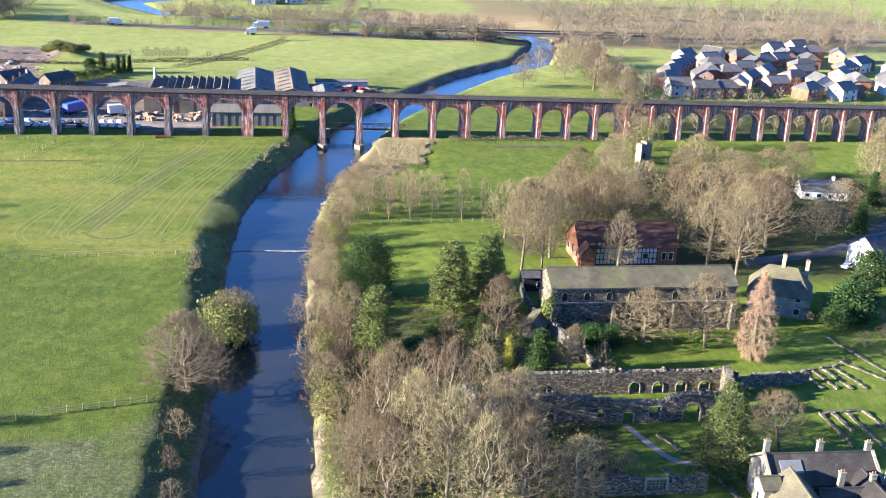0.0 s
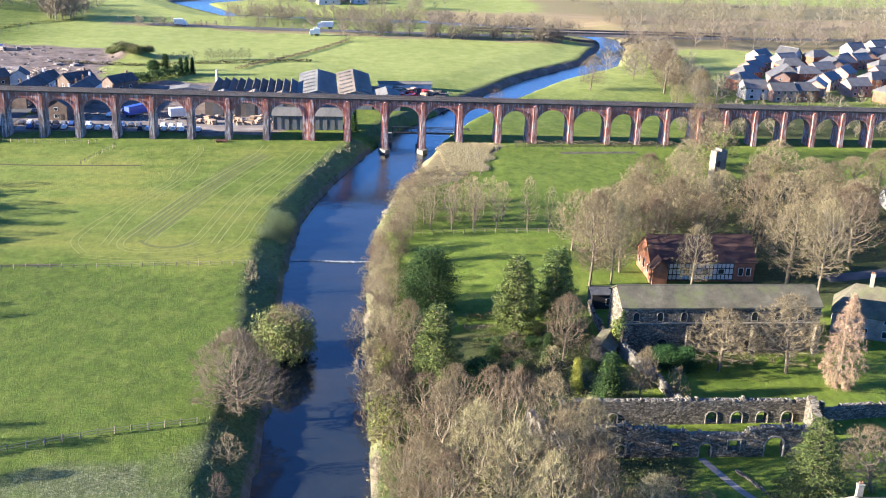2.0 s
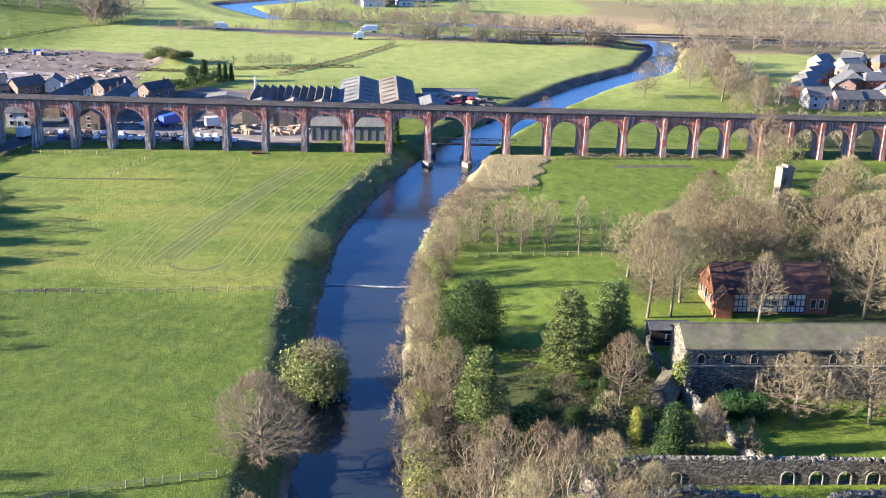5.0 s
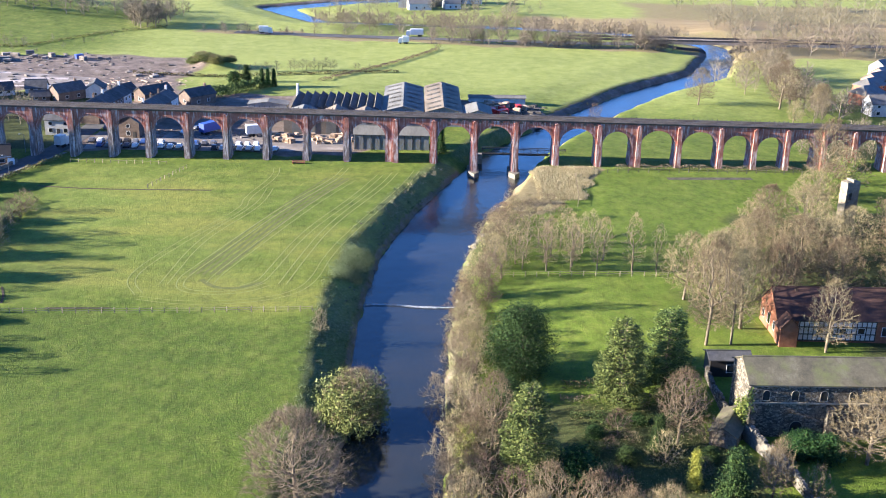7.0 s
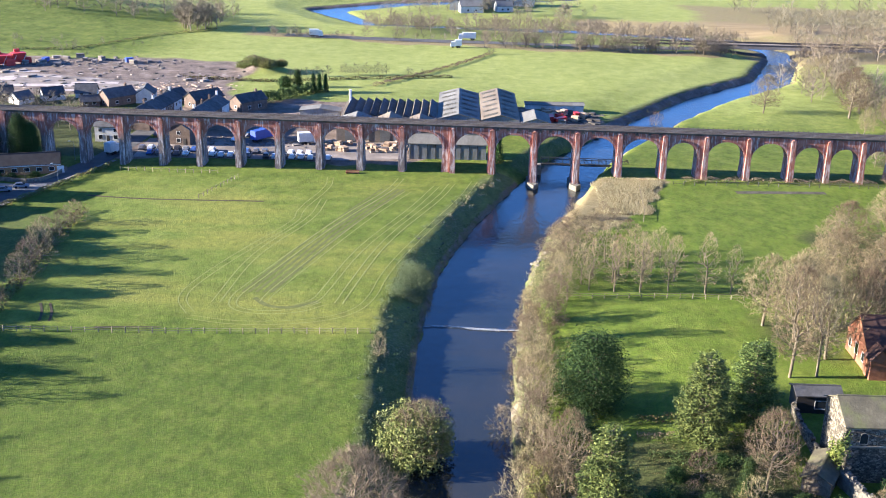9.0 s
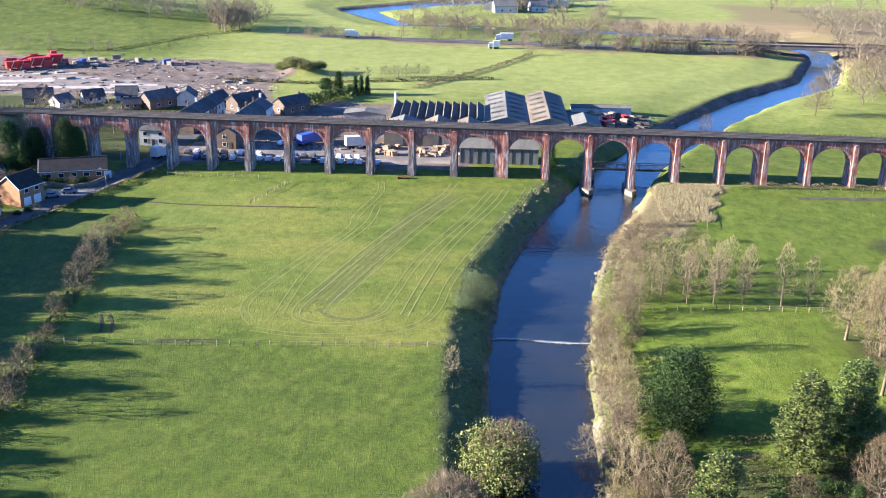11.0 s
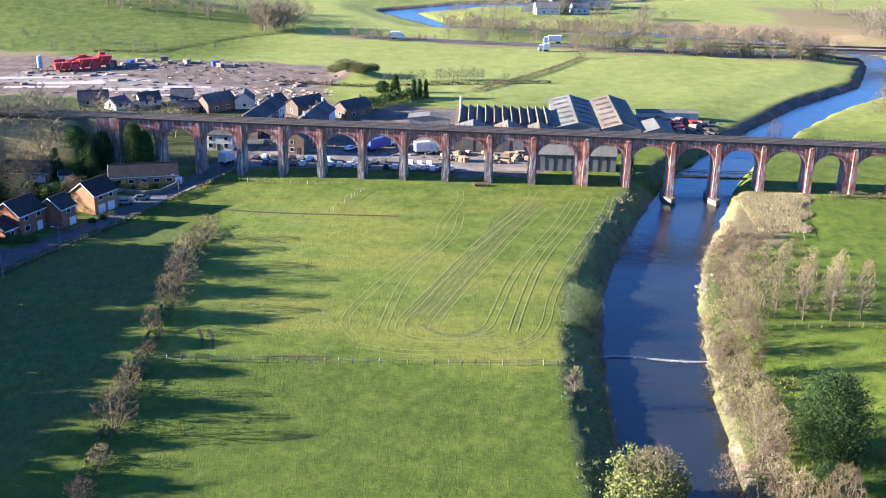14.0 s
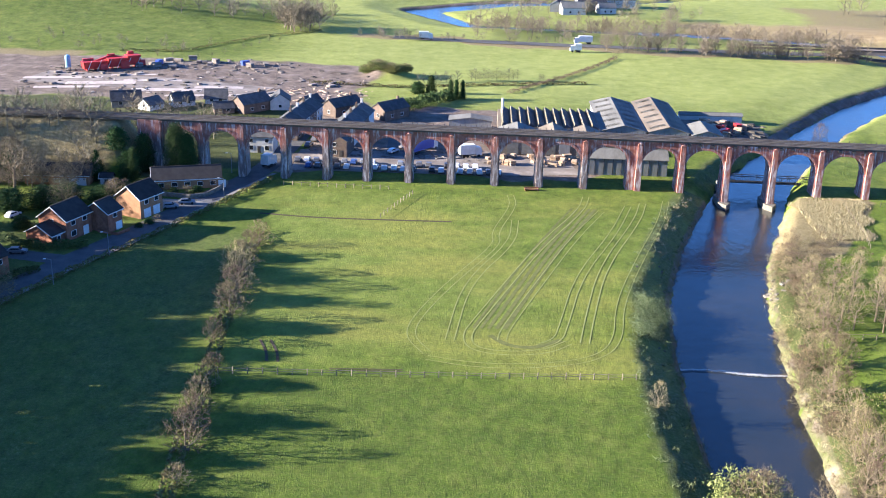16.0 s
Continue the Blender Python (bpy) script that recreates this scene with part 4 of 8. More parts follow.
class Kind:
    """Several models of one kind of tree, used in turn."""

    def __init__(self, protos, native):
        self.protos, self.native, self.used = protos, native, 0

    def at(self, rows, label="", group=""):
        for x, y, h, w in rows:
            k = self.used % len(self.protos)
            put(self.protos[k], self.used < len(self.protos), x, y, h, w, self.native, label, group)
            self.used += 1


BARE = Kind([bare_tree("bare_tree", 11 + k, 15, 6, 3.2, TWIG, "leafless broadleaf tree with tan twigs", subs=12, twigs=22, width=0.019) for k in range(4)], (15, 6))
TALL = Kind([bare_tree("tall_bare_tree", 31 + k, 20, 6, 4.2, TWIG, "tall leafless tree with pale trunk and tan twigs", limbs=50, subs=12, twigs=20, width=0.019) for k in range(3)], (20, 6))
SLIM = Kind([bare_tree("slender_tree", 51 + k, 12, 2.8, 2.2, TWIG_GREEN, "slender young leafless tree on mown grass", limbs=30, subs=7, twigs=14) for k in range(3)], (12, 2.8))
SCRUBBY = Kind([bare_tree("riverside_bush", 71 + k, 6, 4, 0.3, tw, "leafless bush with a rounded crown of twigs", "bush", limbs=36, subs=6, twigs=12, width=0.019) for k, tw in enumerate((TWIG, TWIG_BROWN, TWIG))], (6, 4))
THICKET = Kind([bare_tree("riverside_bush", 81 + k, 4, 2.6, 0.2, tw, lb, "bush", limbs=26, subs=5, twigs=13, width=0.02) for k, (tw, lb) in enumerate(((TWIG, "rounded leafless tan bush on the river bank"), (TWIG_BROWN, "rounded dark brown leafless bush on the river bank"), (TWIG_GREEN, "pale yellowish willow bush on the river bank"), (TWIG_BROWN, "dense brown leafless bush on the river bank")))], (4, 2.6))
IVIED = Kind([bare_tree("ivy_clad_tree", 91, 12, 5, 2.0, TWIG, "leafless tree with green ivy on its limbs", limbs=34, ivy=60)], (12, 5))
PINES = Kind([conifer("pine_tree", 101 + k, 16.5, 4.4, 1.8, PINE, "green pine tree with open layered branches", 15, 10, 190, 0.21, 0.3, 0.02, 0.15, 0.42, 1.3) for k in range(2)], (16.5, 4.4))
YEWS = Kind([leafy_tree("yew_tree", 111, 14, 5.6, 0.6, YEW, "large dense dark green yew tree", "egg", 420, 80, 0.18)], (14, 5.6))
BUSHES = Kind([leafy_tree("evergreen_bush", 113, 14, 5.6, 0.4, YEW, "dark green evergreen bush", "egg", 150, 34, 0.42)], (14, 5.6))
CYPRESS = Kind([leafy_tree("cypress", 121, 9, 3.2, 0.2, YEW, "dark green conical cypress", "cone", 190, 44, 0.18)], (9, 3.2))
GOLDEN = Kind([leafy_tree("golden_conifer", 131, 6.3, 1.5, 0.1, GOLD, "slim yellow-green golden conifer", "cone", 110, 36, 0.15)], (6.3, 1.5))
CEDARS = Kind([conifer("cedar_tree", 141, 16.4, 7.1, 1.2, CEDAR, "broad dark green cedar with tiered branches", 15, 11, 280, 0.18, 0.22, 0.22, 0.1, 0.75, 0.6)], (16.4, 7.1))
LARCH = Kind([bare_tree("larch_tree", 151, 18, 5.5, 1.2, TWIG_RED, "orange-brown leafless larch with drooping twigs", limbs=74, subs=13, twigs=22, width=0.02, droop=0.42)], (18, 5.5))
# model for unseen trees left of view, added only to block the sun
SHADE = Kind([leafy_tree("evergreen_tree", 171, 16, 4.4, 0.5, YEW, "unseen dense evergreen added to shade the lane field", "egg", 110, 22, 0.7, slim=0.5)], (16, 4.4))
MISTLETOE = leaf_material("mistletoe_leaves", [(0.0, (0.07, 0.085, 0.02)), (0.5, (0.145, 0.155, 0.045)), (1.0, (0.25, 0.25, 0.085))], 0.7, 0.1)
SPREADING = Kind([bare_tree("spreading_tree", 165, 14, 7.6, 2.0, TWIG_BROWN, "wide-spreading dark leafless tree on the river bank", limbs=70, subs=12, twigs=30)], (14, 7.6))
OAKIVY = Kind([bare_tree("mistletoe_tree", 161, 11, 6, 2.5, TWIG, "riverside tree thick with green mistletoe clumps", limbs=40, ivy=620, ivy_out=1.0, ivy_leaf=MISTLETOE)], (11, 6))

# ---- trees, place by place: x, y, height, crown radius
PINES.at([(17.5, -161.7, 16.5, 5.6), (26.1, -156.7, 16.3, 5.6), (-0.5, -184.4, 17.4, 5.4)])
YEWS.at([(1.8, -147.7, 13.8, 5.6)])
BUSHES.at([(7.0, -184.5, 6.8, 3.8), (44, -176, 4, 3.2), (47.5, -177.5, 4.2, 3.0)], "low rounded dark green evergreen bush")
CYPRESS.at([(29.1, -190.4, 9.4, 3.3), (21.3, -175.4, 6.6, 2.0)])
GOLDEN.at([(24.5, -185.7, 6.6, 1.4)])
CEDARS.at([(50.0, -226.3, 16.0, 7.1)])
LARCH.at([(72.7, -186.4, 18.4, 4.9)])
BUSHES.at([(104, -168, 8.5, 5), (111, -160, 7, 4), (99, -172, 5, 3.4)], "broad dark evergreen shrub in the garden")
BUSHES.at([(12, -170, 2.2, 1.6), (20, -166, 1.8, 1.4), (16, -178, 2.6, 1.8), (29, -178, 2.4, 1.6), (10, -176, 3, 2), (-1, -157, 4.5, 2.4)], "small rounded evergreen bush in the garden")
SCRUBBY.at([(14, -174, 2.4, 1.8), (22, -160, 2.2, 1.8), (26, -166, 2.6, 2), (18, -172, 2, 1.6), (30, -161, 2.4, 1.8), (27, -182, 3, 2), (12, -182, 2.6, 2), (31, -184, 4, 2.2)], "small leafless shrub in the garden")
BARE.at([(40, -112, 15, 6), (56, -122, 16, 6), (52, -114, 15, 6), (72, -112, 15, 6.5), (64, -84, 13, 6), (94, -92, 15, 7), (102, -112, 17, 7), (118, -98, 14, 7), (84, -118, 15, 6), (74, -60, 12, 6), (120, -72, 13, 7)], "leafless tree in dense woodland", "woodland trees")
CYPRESS.at([(160, -80, 10, 3.0), (164, -86, 9, 2.6), (139, -110, 9, 2.6)])
SCRUBBY.at([(37.5, -184, 7.5, 3.0), (41.5, -190, 6.5, 2.6), (27, -230.5, 9.5, 4.2), (22.3, -231, 8, 3.6), (33.0, -229.0, 6.5, 3.2), (16, -169.5, 4.5, 3.0), (22, -178.5, 5.5, 3.2), (13, -187, 5, 3), (30.5, -173.5, 5, 2.8)], "leafless brown garden tree with dense twigs")
SCRUBBY.at([(100, -181, 3, 2.4), (104, -186, 2.6, 2.2), (107, -178, 3.2, 2.6), (94, -168, 3, 2.2), (112, -170, 4, 3), (82, -170, 3, 2)], "low leafless shrub in a garden bed")
OAKIVY.at([(-28.1, -159.4, 11.2, 6.2)])
SPREADING.at([(-34.5, -186.6, 14.6, 8.4)])
BARE.at([(53.3, -178.9, 12.0, 6.8), (66.0, -180.4, 15.5, 6.9), (24.8, -173.3, 13.2, 4.6), (62.6, -221.0, 10.4, 5.7),
         (93.5, 93.5, 14.5, 6.3), (-5.0, -173.3, 14.1, 4.0), (35.0, -189.6, 9.3, 2.9)])
TALL.at([(61.7, -137.3, 15.0, 5.0), (38.9, -135.5, 21.3, 5.5), (44.0, -134.8, 19.3, 4.3), (85.0, -135.0, 19.9, 7.8), (90.5, -139.6, 21.7, 5.8),
         (7.0, -221.8, 23.0, 6.2), (0.7, -226.3, 20.5, 5.4), (12.3, -227.2, 19.0, 5.6), (17.8, -226.0, 14.6, 4.6), (24.0, -233, 11.6, 4.8),
         (-2, -212, 17, 4.8), (6, -206, 16, 4.6), (14, -212, 17, 5), (19, -217, 15, 4.6), (5, -231, 20, 5.4), (-7, -224, 15, 4.4), (15, -236, 17, 5), (1, -198, 13, 4.2), (3, -214, 15, 4.5), (-4, -235, 18, 5), (9, -238, 19, 5)])
BARE.at([(102.7, -17.3, 19.7, 8.0), (82.2, -66.2, 13.9, 8.0), (68.1, -69.4, 12.0, 5.9), (44.2, -119.3, 17.6, 7.2), (48, -127, 18.4, 6.1),
         (67.2, -101.4, 16.2, 7.5), (75.1, -101.4, 15.7, 7.0), (97.6, -101.5, 17.5, 8.4), (94.8, -130.5, 18.6, 7.5), (107.1, -120.2, 19.7, 8.0),
         (104.1, -66.8, 14.0, 6.0), (116.7, -49.6, 13.9, 8.0), (122.7, -62.5, 12.6, 8.6), (134.0, -62.3, 12.7, 8.6),
         (137.6, -101.7, 13.1, 6.7), (170.9, -61.6, 16.5, 6.8), (186.0, -40.8, 15.6, 6.2)], group="woodland trees")
BARE.at([(123.4, -116.0, 10.9, 6.3), (86, -84, 14, 7), (58, -92, 13, 6), (52, -106, 14, 6.5), (110, -84, 14, 7.5), (90, -48, 13, 6.5),
         (150, -50, 12, 7), (170, -78, 12, 6.5), (128, -84, 12.5, 7), (78, -84, 14, 6.8), (60, -112, 15, 6.5), (112, -104, 16, 7)], group="woodland trees")
SLIM.at([(1.1, -93.1, 8.5, 3.1), (7.3, -92.6, 9.8, 2.5), (12.7, -93.8, 11.7, 3.1), (18.2, -94.0, 14.0, 2.8), (24.5, -92.9, 12.0, 2.5),
         (32.3, -94.2, 14.0, 3.2), (38.0, -93.4, 11.4, 2.5), (9, -84, 9, 2.6), (15, -83, 10, 2.6), (4, -86, 9, 3), (20, -86, 9, 2.4), (0.5, -83, 8.5, 3)], group="row of slender trees")
SLIM.at([(3, -75, 8, 2.6), (8, -76, 9, 2.6), (13, -74, 9.5, 2.8), (18, -77, 9, 2.4), (23, -80, 10, 2.6), (27, -86, 11, 2.8), (11, -67, 7.5, 2.6), (6, -69, 7.5, 2.8), (16, -66, 8, 2.4), (21, -69, 8, 2.4),
         (2, -99, 8, 2.6), (26, -73, 9, 2.4), (13, -88, 10, 2.8), (6, -89, 9.5, 2.8), (19, -91, 11, 2.6)], group="row of slender trees")
SCRUBBY.at([(-11.4, -173.3, 8.7, 4.0), (-13.0, -149.4, 5.6, 3.3), (-9.6, -152.0, 11.0, 4.8), (-8, -143, 9, 4), (-9, -161, 8, 3.8), (-12, -181, 7, 3.5),
            (-7, -208, 10, 4.5), (-9.2, -215.4, 8, 3.2), (-3.6, -194, 9.5, 4.1), (-9, -190, 7, 3.5), (-8, -225, 8, 4), (-2, -204, 9, 4), (-10, -236, 8, 4),
            (-3, -108, 7, 4), (-1, -100, 6.5, 4), (1, -88, 7, 4.5), (2, -78, 6, 4), (4, -70, 6, 4), (8, -62, 5, 3.6), (11, -54, 5, 3.5)])
SCRUBBY.at([(-2, -112, 5, 3), (-4.5, -103, 4, 2.6), (-1.5, -93, 4.5, 3.2), (1.5, -84, 4, 3), (0.5, -74, 3.6, 2.8), (4, -65, 4.2, 3.2), (7.5, -58, 3.2, 2.6), (10, -48, 3.6, 3), (14, -40, 2.8, 2.4),
            (17.5, -33, 2.6, 2.2), (-7, -137, 7, 3.6), (-6, -146, 8, 4), (-8.5, -155, 7.5, 3.6), (-7.5, -167, 9, 4), (-6, -178, 8, 3.8), (-7, -186, 7, 3.4), (-5, -215, 9, 4.2)])
SCRUBBY.at([(-5, -131, 6.5, 3.2), (-6.5, -124, 7, 3.2), (-34.9, -203.0, 4.9, 2.7), (-36.0, -127.0, 4.8, 2.1), (-36, -213, 4, 2), (-35, -222, 4, 2.4),
            (15, -46, 3.4, 3), (20, -40, 3, 2.6), (22, -52, 4, 3.2)])
BUSHES.at([(121, -147, 8, 4.5), (134, -150, 9, 5), (140, -140, 9, 5)], "broad dark evergreen beside a white house")
IVIED.at([(-6.5, -141, 8, 3.4), (-9, -176, 9, 3.6), (-4, -110, 7, 3), (-3.9, -118.9, 10.7, 3.8), (-10.6, -199.4, 13.0, 4.9), (106, -28, 14, 7), (99, -34, 11, 6), (112, -60, 12, 5)])
SCRUBBY.at([(x, y, h * 1.15, w * 1.3) for x, y, h, w in ((-118.3, -55.6, 5.2, 3.3), (-118.8, -63, 5, 2.8), (-118.2, -74.0, 6.5, 3.7), (-117, -82, 7.5, 3.6), (-115.8, -91, 7.0, 3.4), (-115.1, -98.4, 6.5, 3.2),
            (-115.5, -110.4, 4.6, 2.1), (-113.4, -120.8, 2.6, 1.8), (-112.6, -128, 4.1, 2.2), (-112.1, -135.4, 5.1, 2.4), (-111.2, -143, 6, 2.8),
            (-110.6, -149.6, 6.7, 3.1), (-109.6, -158, 3, 2), (-109, -168, 3.5, 2.2))], "leafless tan bush in a field hedge", "hedge bushes")
YEWS.at([(-151.6, -3.2, 14.6, 3.3), (-148.4, -2.8, 12.0, 2.9)], "dense dark green evergreen beside the viaduct")
CYPRESS.at([(-171.5, -10.5, 8.5, 1.8), (-161.5, -10.5, 9.6, 2.0)])
BUSHES.at([(-158, -15, 2.6, 2.0), (-153.5, -17, 1.8, 1.5), (-148.5, -18.6, 1.6, 1.4), (-142.4, -17.4, 2.0, 1.6), (-160, -24, 4.0, 2.6), (-164, -29, 4.5, 3.2), (-172, -30, 5.0, 3.6), (-177, -35, 5.5, 3.8), (-183, -40, 6, 4), (-170, -42, 3.6, 2.6), (-187, -52, 6, 4), (-176, -51, 3.0, 2.4), (-147.6, -43.4, 1.4, 1.3), (-149.2, -46.5, 1.2, 1.1), (-163, -9.6, 5, 2.6), (-173, -8.8, 6, 3)], "dark evergreen shrub in a lane garden")
SCRUBBY.at([(-150.5, -16.5, 2.2, 1.8), (-145, -18.2, 2.4, 2.0), (-162, -17, 3, 2.4), (-165.5, -20.5, 3, 2.2), (-146.4, -40.6, 1.6, 1.4)], "leafless shrub in a lane garden")

# ---------------------------------------------------------------- buildings
def window_part(house, x, y, z, w, h, face, frame_mat=None, arched=False):
    """A window on a wall: face is the outward way, 'x+', 'x-', 'y+' or 'y-'; a frame with a pane in it."""
    bm = bmesh.new()
    n = 8 if arched else 0

    def outline(g):
        a, b, c, d = -w / 2 + g, w / 2 - g, g, h - g
        if not arched:
            return [(a, c), (b, c), (b, d), (a, d)]
        r = w / 2 - g
        return [(a, c), (b, c)] + [(r * math.cos(math.pi * k / n), h - w / 2 + r * math.sin(math.pi * k / n)) for k in range(n + 1)]

    def place(u, v, out):
        return {"y-": (x + u, y - out, z + v), "y+": (x - u, y + out, z + v), "x+": (x + out, y + u, z + v), "x-": (x - out, y - u, z + v)}[face]

    outer, inner = outline(0), outline(0.09)
    m = len(outer)
    lo = [bm.verts.new(place(u, v, -0.05)) for u, v in outer]
    up = [bm.verts.new(place(u, v, 0.07)) for u, v in outer]
    ui = [bm.verts.new(place(u, v, 0.07)) for u, v in inner]
    di = [bm.verts.new(place(u, v, 0.0)) for u, v in inner]
    for k in range(m):
        j = (k + 1) % m
        bm.faces.new((lo[k], lo[j], up[j], up[k]))
        bm.faces.new((up[k], up[j], ui[j], ui[k]))
        bm.faces.new((ui[k], ui[j], di[j], di[k]))
    win = part("window", bm, frame_mat or FRAME_WHITE, house)
    bm = bmesh.new()
    bm.faces.new([bm.verts.new(place(u, v, 0.03)) for u, v in inner])
    if w > 0.9 and not arched:
        a = [bm.verts.new(place(u, v, 0.02)) for u, v in inner]
    pane = part("pane", bm, GLASS, win)
    return win


def gable_house(name, x, y, rz, L, D, eave, ridge, walls, roof, label, category="house", wins=(), chimney=(), hip=0.0, over=0.35, doors=(), z=None, barge=False):
    """A house whose ridge runs along its own x: walls with gables, a two-slope roof with thickness, windows, doors, chimneys."""
    top = empty(name, x, y, gz(x, y) - 0.05 if z is None else z, rz)
    tagged(top, label, category)
    a, d = L / 2, D / 2
    bm = bmesh.new()
    if hip:
        box(bm, -a, a, -d, d, -0.6, eave)
    else:
        pts = [(-d, -0.6), (d, -0.6), (d, eave), (0, ridge), (-d, eave)]
        p = [bm.verts.new((-a, u, v)) for u, v in pts]
        q = [bm.verts.new((a, u, v)) for u, v in pts]
        bm.faces.new(p[::-1])
        bm.faces.new(q)
        for k in range(5):
            bm.faces.new((p[k], p[(k + 1) % 5], q[(k + 1) % 5], q[k]))
    part("wall", bm, walls, top)
    slope = (ridge - eave) / d
    t = 0.18
    for s, nm in ((-1, "roof_slope"), (1, "roof_slope")):
        bm = bmesh.new()
        e = d + over
        ez = eave - slope * over
        ra = a - hip
        ea = a + over
        if not hip:
            ra = a + over
        lo = [(-ea, s * e, ez), (ea, s * e, ez), (ra, 0, ridge), (-ra, 0, ridge)]
        v0 = [bm.verts.new((u, v, w + 0.03)) for u, v, w in lo]
        v1 = [bm.verts.new((u, v, w + 0.03 + t)) for u, v, w in lo]
        bm.faces.new(v0)
        bm.faces.new(v1)
        for k in range(4):
            bm.faces.new((v0[k], v0[(k + 1) % 4], v1[(k + 1) % 4], v1[k]))
        part(nm, bm, roof, top)
    if hip:
        for s in (-1, 1):
            bm = bmesh.new()
            ea, e, ez = a + over, d + over, eave - slope * over
            lo = [(s * ea, -e, ez), (s * ea, e, ez), (s * (a - hip), 0, ridge)]
            v0 = [bm.verts.new((u, v, w + 0.03)) for u, v, w in lo]
            v1 = [bm.verts.new((u, v, w + 0.03 + t)) for u, v, w in lo]
            bm.faces.new(v0)
            bm.faces.new(v1)
            for k in range(3):
                bm.faces.new((v0[k], v0[(k + 1) % 3], v1[(k + 1) % 3], v1[k]))
            part("hip_slope", bm, roof, top)
    else:
        bm = bmesh.new()
        box(bm, -a - over, a + over, -0.16, 0.16, ridge + 0.1, ridge + 0.32, 0.04)
        part("ridge_tiles", bm, roof, top)
    if barge:
        for sy in (-1, 1):
            bm = bmesh.new()
            tube(bm, (-a - over - 0.03, sy * (d + over), eave - slope * over + 0.06), (-a - over - 0.03, 0, ridge + 0.06), 0.13, 0.13, 4)
            part("barge_board", bm, FRAME_WHITE, top, "white barge board")
        bm = bmesh.new()
        box(bm, -a - over, a + over, -d - over - 0.1, -d - over, eave - slope * over - 0.1, eave - slope * over + 0.1)
        part("gutter", bm, FRAME_WHITE, top, "white gutter")
    for wx, wz, ww, wh, face, *rest in wins:
        arched = bool(rest and rest[0])
        if face in ("y-", "y+"):
            window_part(top, wx, -d if face == "y-" else d, wz, ww, wh, face, frame_mat=PALE_STONE if arched else None, arched=arched)
        else:
            window_part(top, a if face == "x+" else -a, wx, wz, ww, wh, face, frame_mat=PALE_STONE if arched else None, arched=arched)
    for wx, ww, wh, face in doors:
        bm = bmesh.new()
        if face in ("y-", "y+"):
            s = -d if face == "y-" else d
            box(bm, wx - ww / 2, wx + ww / 2, s - 0.08, s + 0.08, 0, wh)
        else:
            s = a if face == "x+" else -a
            box(bm, s - 0.08, s + 0.08, wx - ww / 2, wx + ww / 2, 0, wh)
        part("door", bm, FRAME_WHITE if ww > 1.5 else TIMBER, top)
    for cx, cy, ch in chimney:
        bm = bmesh.new()
        box(bm, cx - 0.42, cx + 0.42, cy - 0.32, cy + 0.32, eave, ch)
        box(bm, cx - 0.5, cx + 0.5, cy - 0.4, cy + 0.4, ch, ch + 0.15)
        ob = part("chimney", bm, walls, top)
        for o in (-0.2, 0.2):
            bm = bmesh.new()
            tube(bm, (cx + o, cy, ch + 0.15), (cx + o, cy, ch + 0.55), 0.13, 0.1, 8)
            part("chimney_pot", bm, ORANGE_BRICK, ob)
    return top


def rows_of(n, L, z, w, h, face):
    return [(-L / 2 + L * (k + 0.5) / n, z, w, h, face) for k in range(n)]


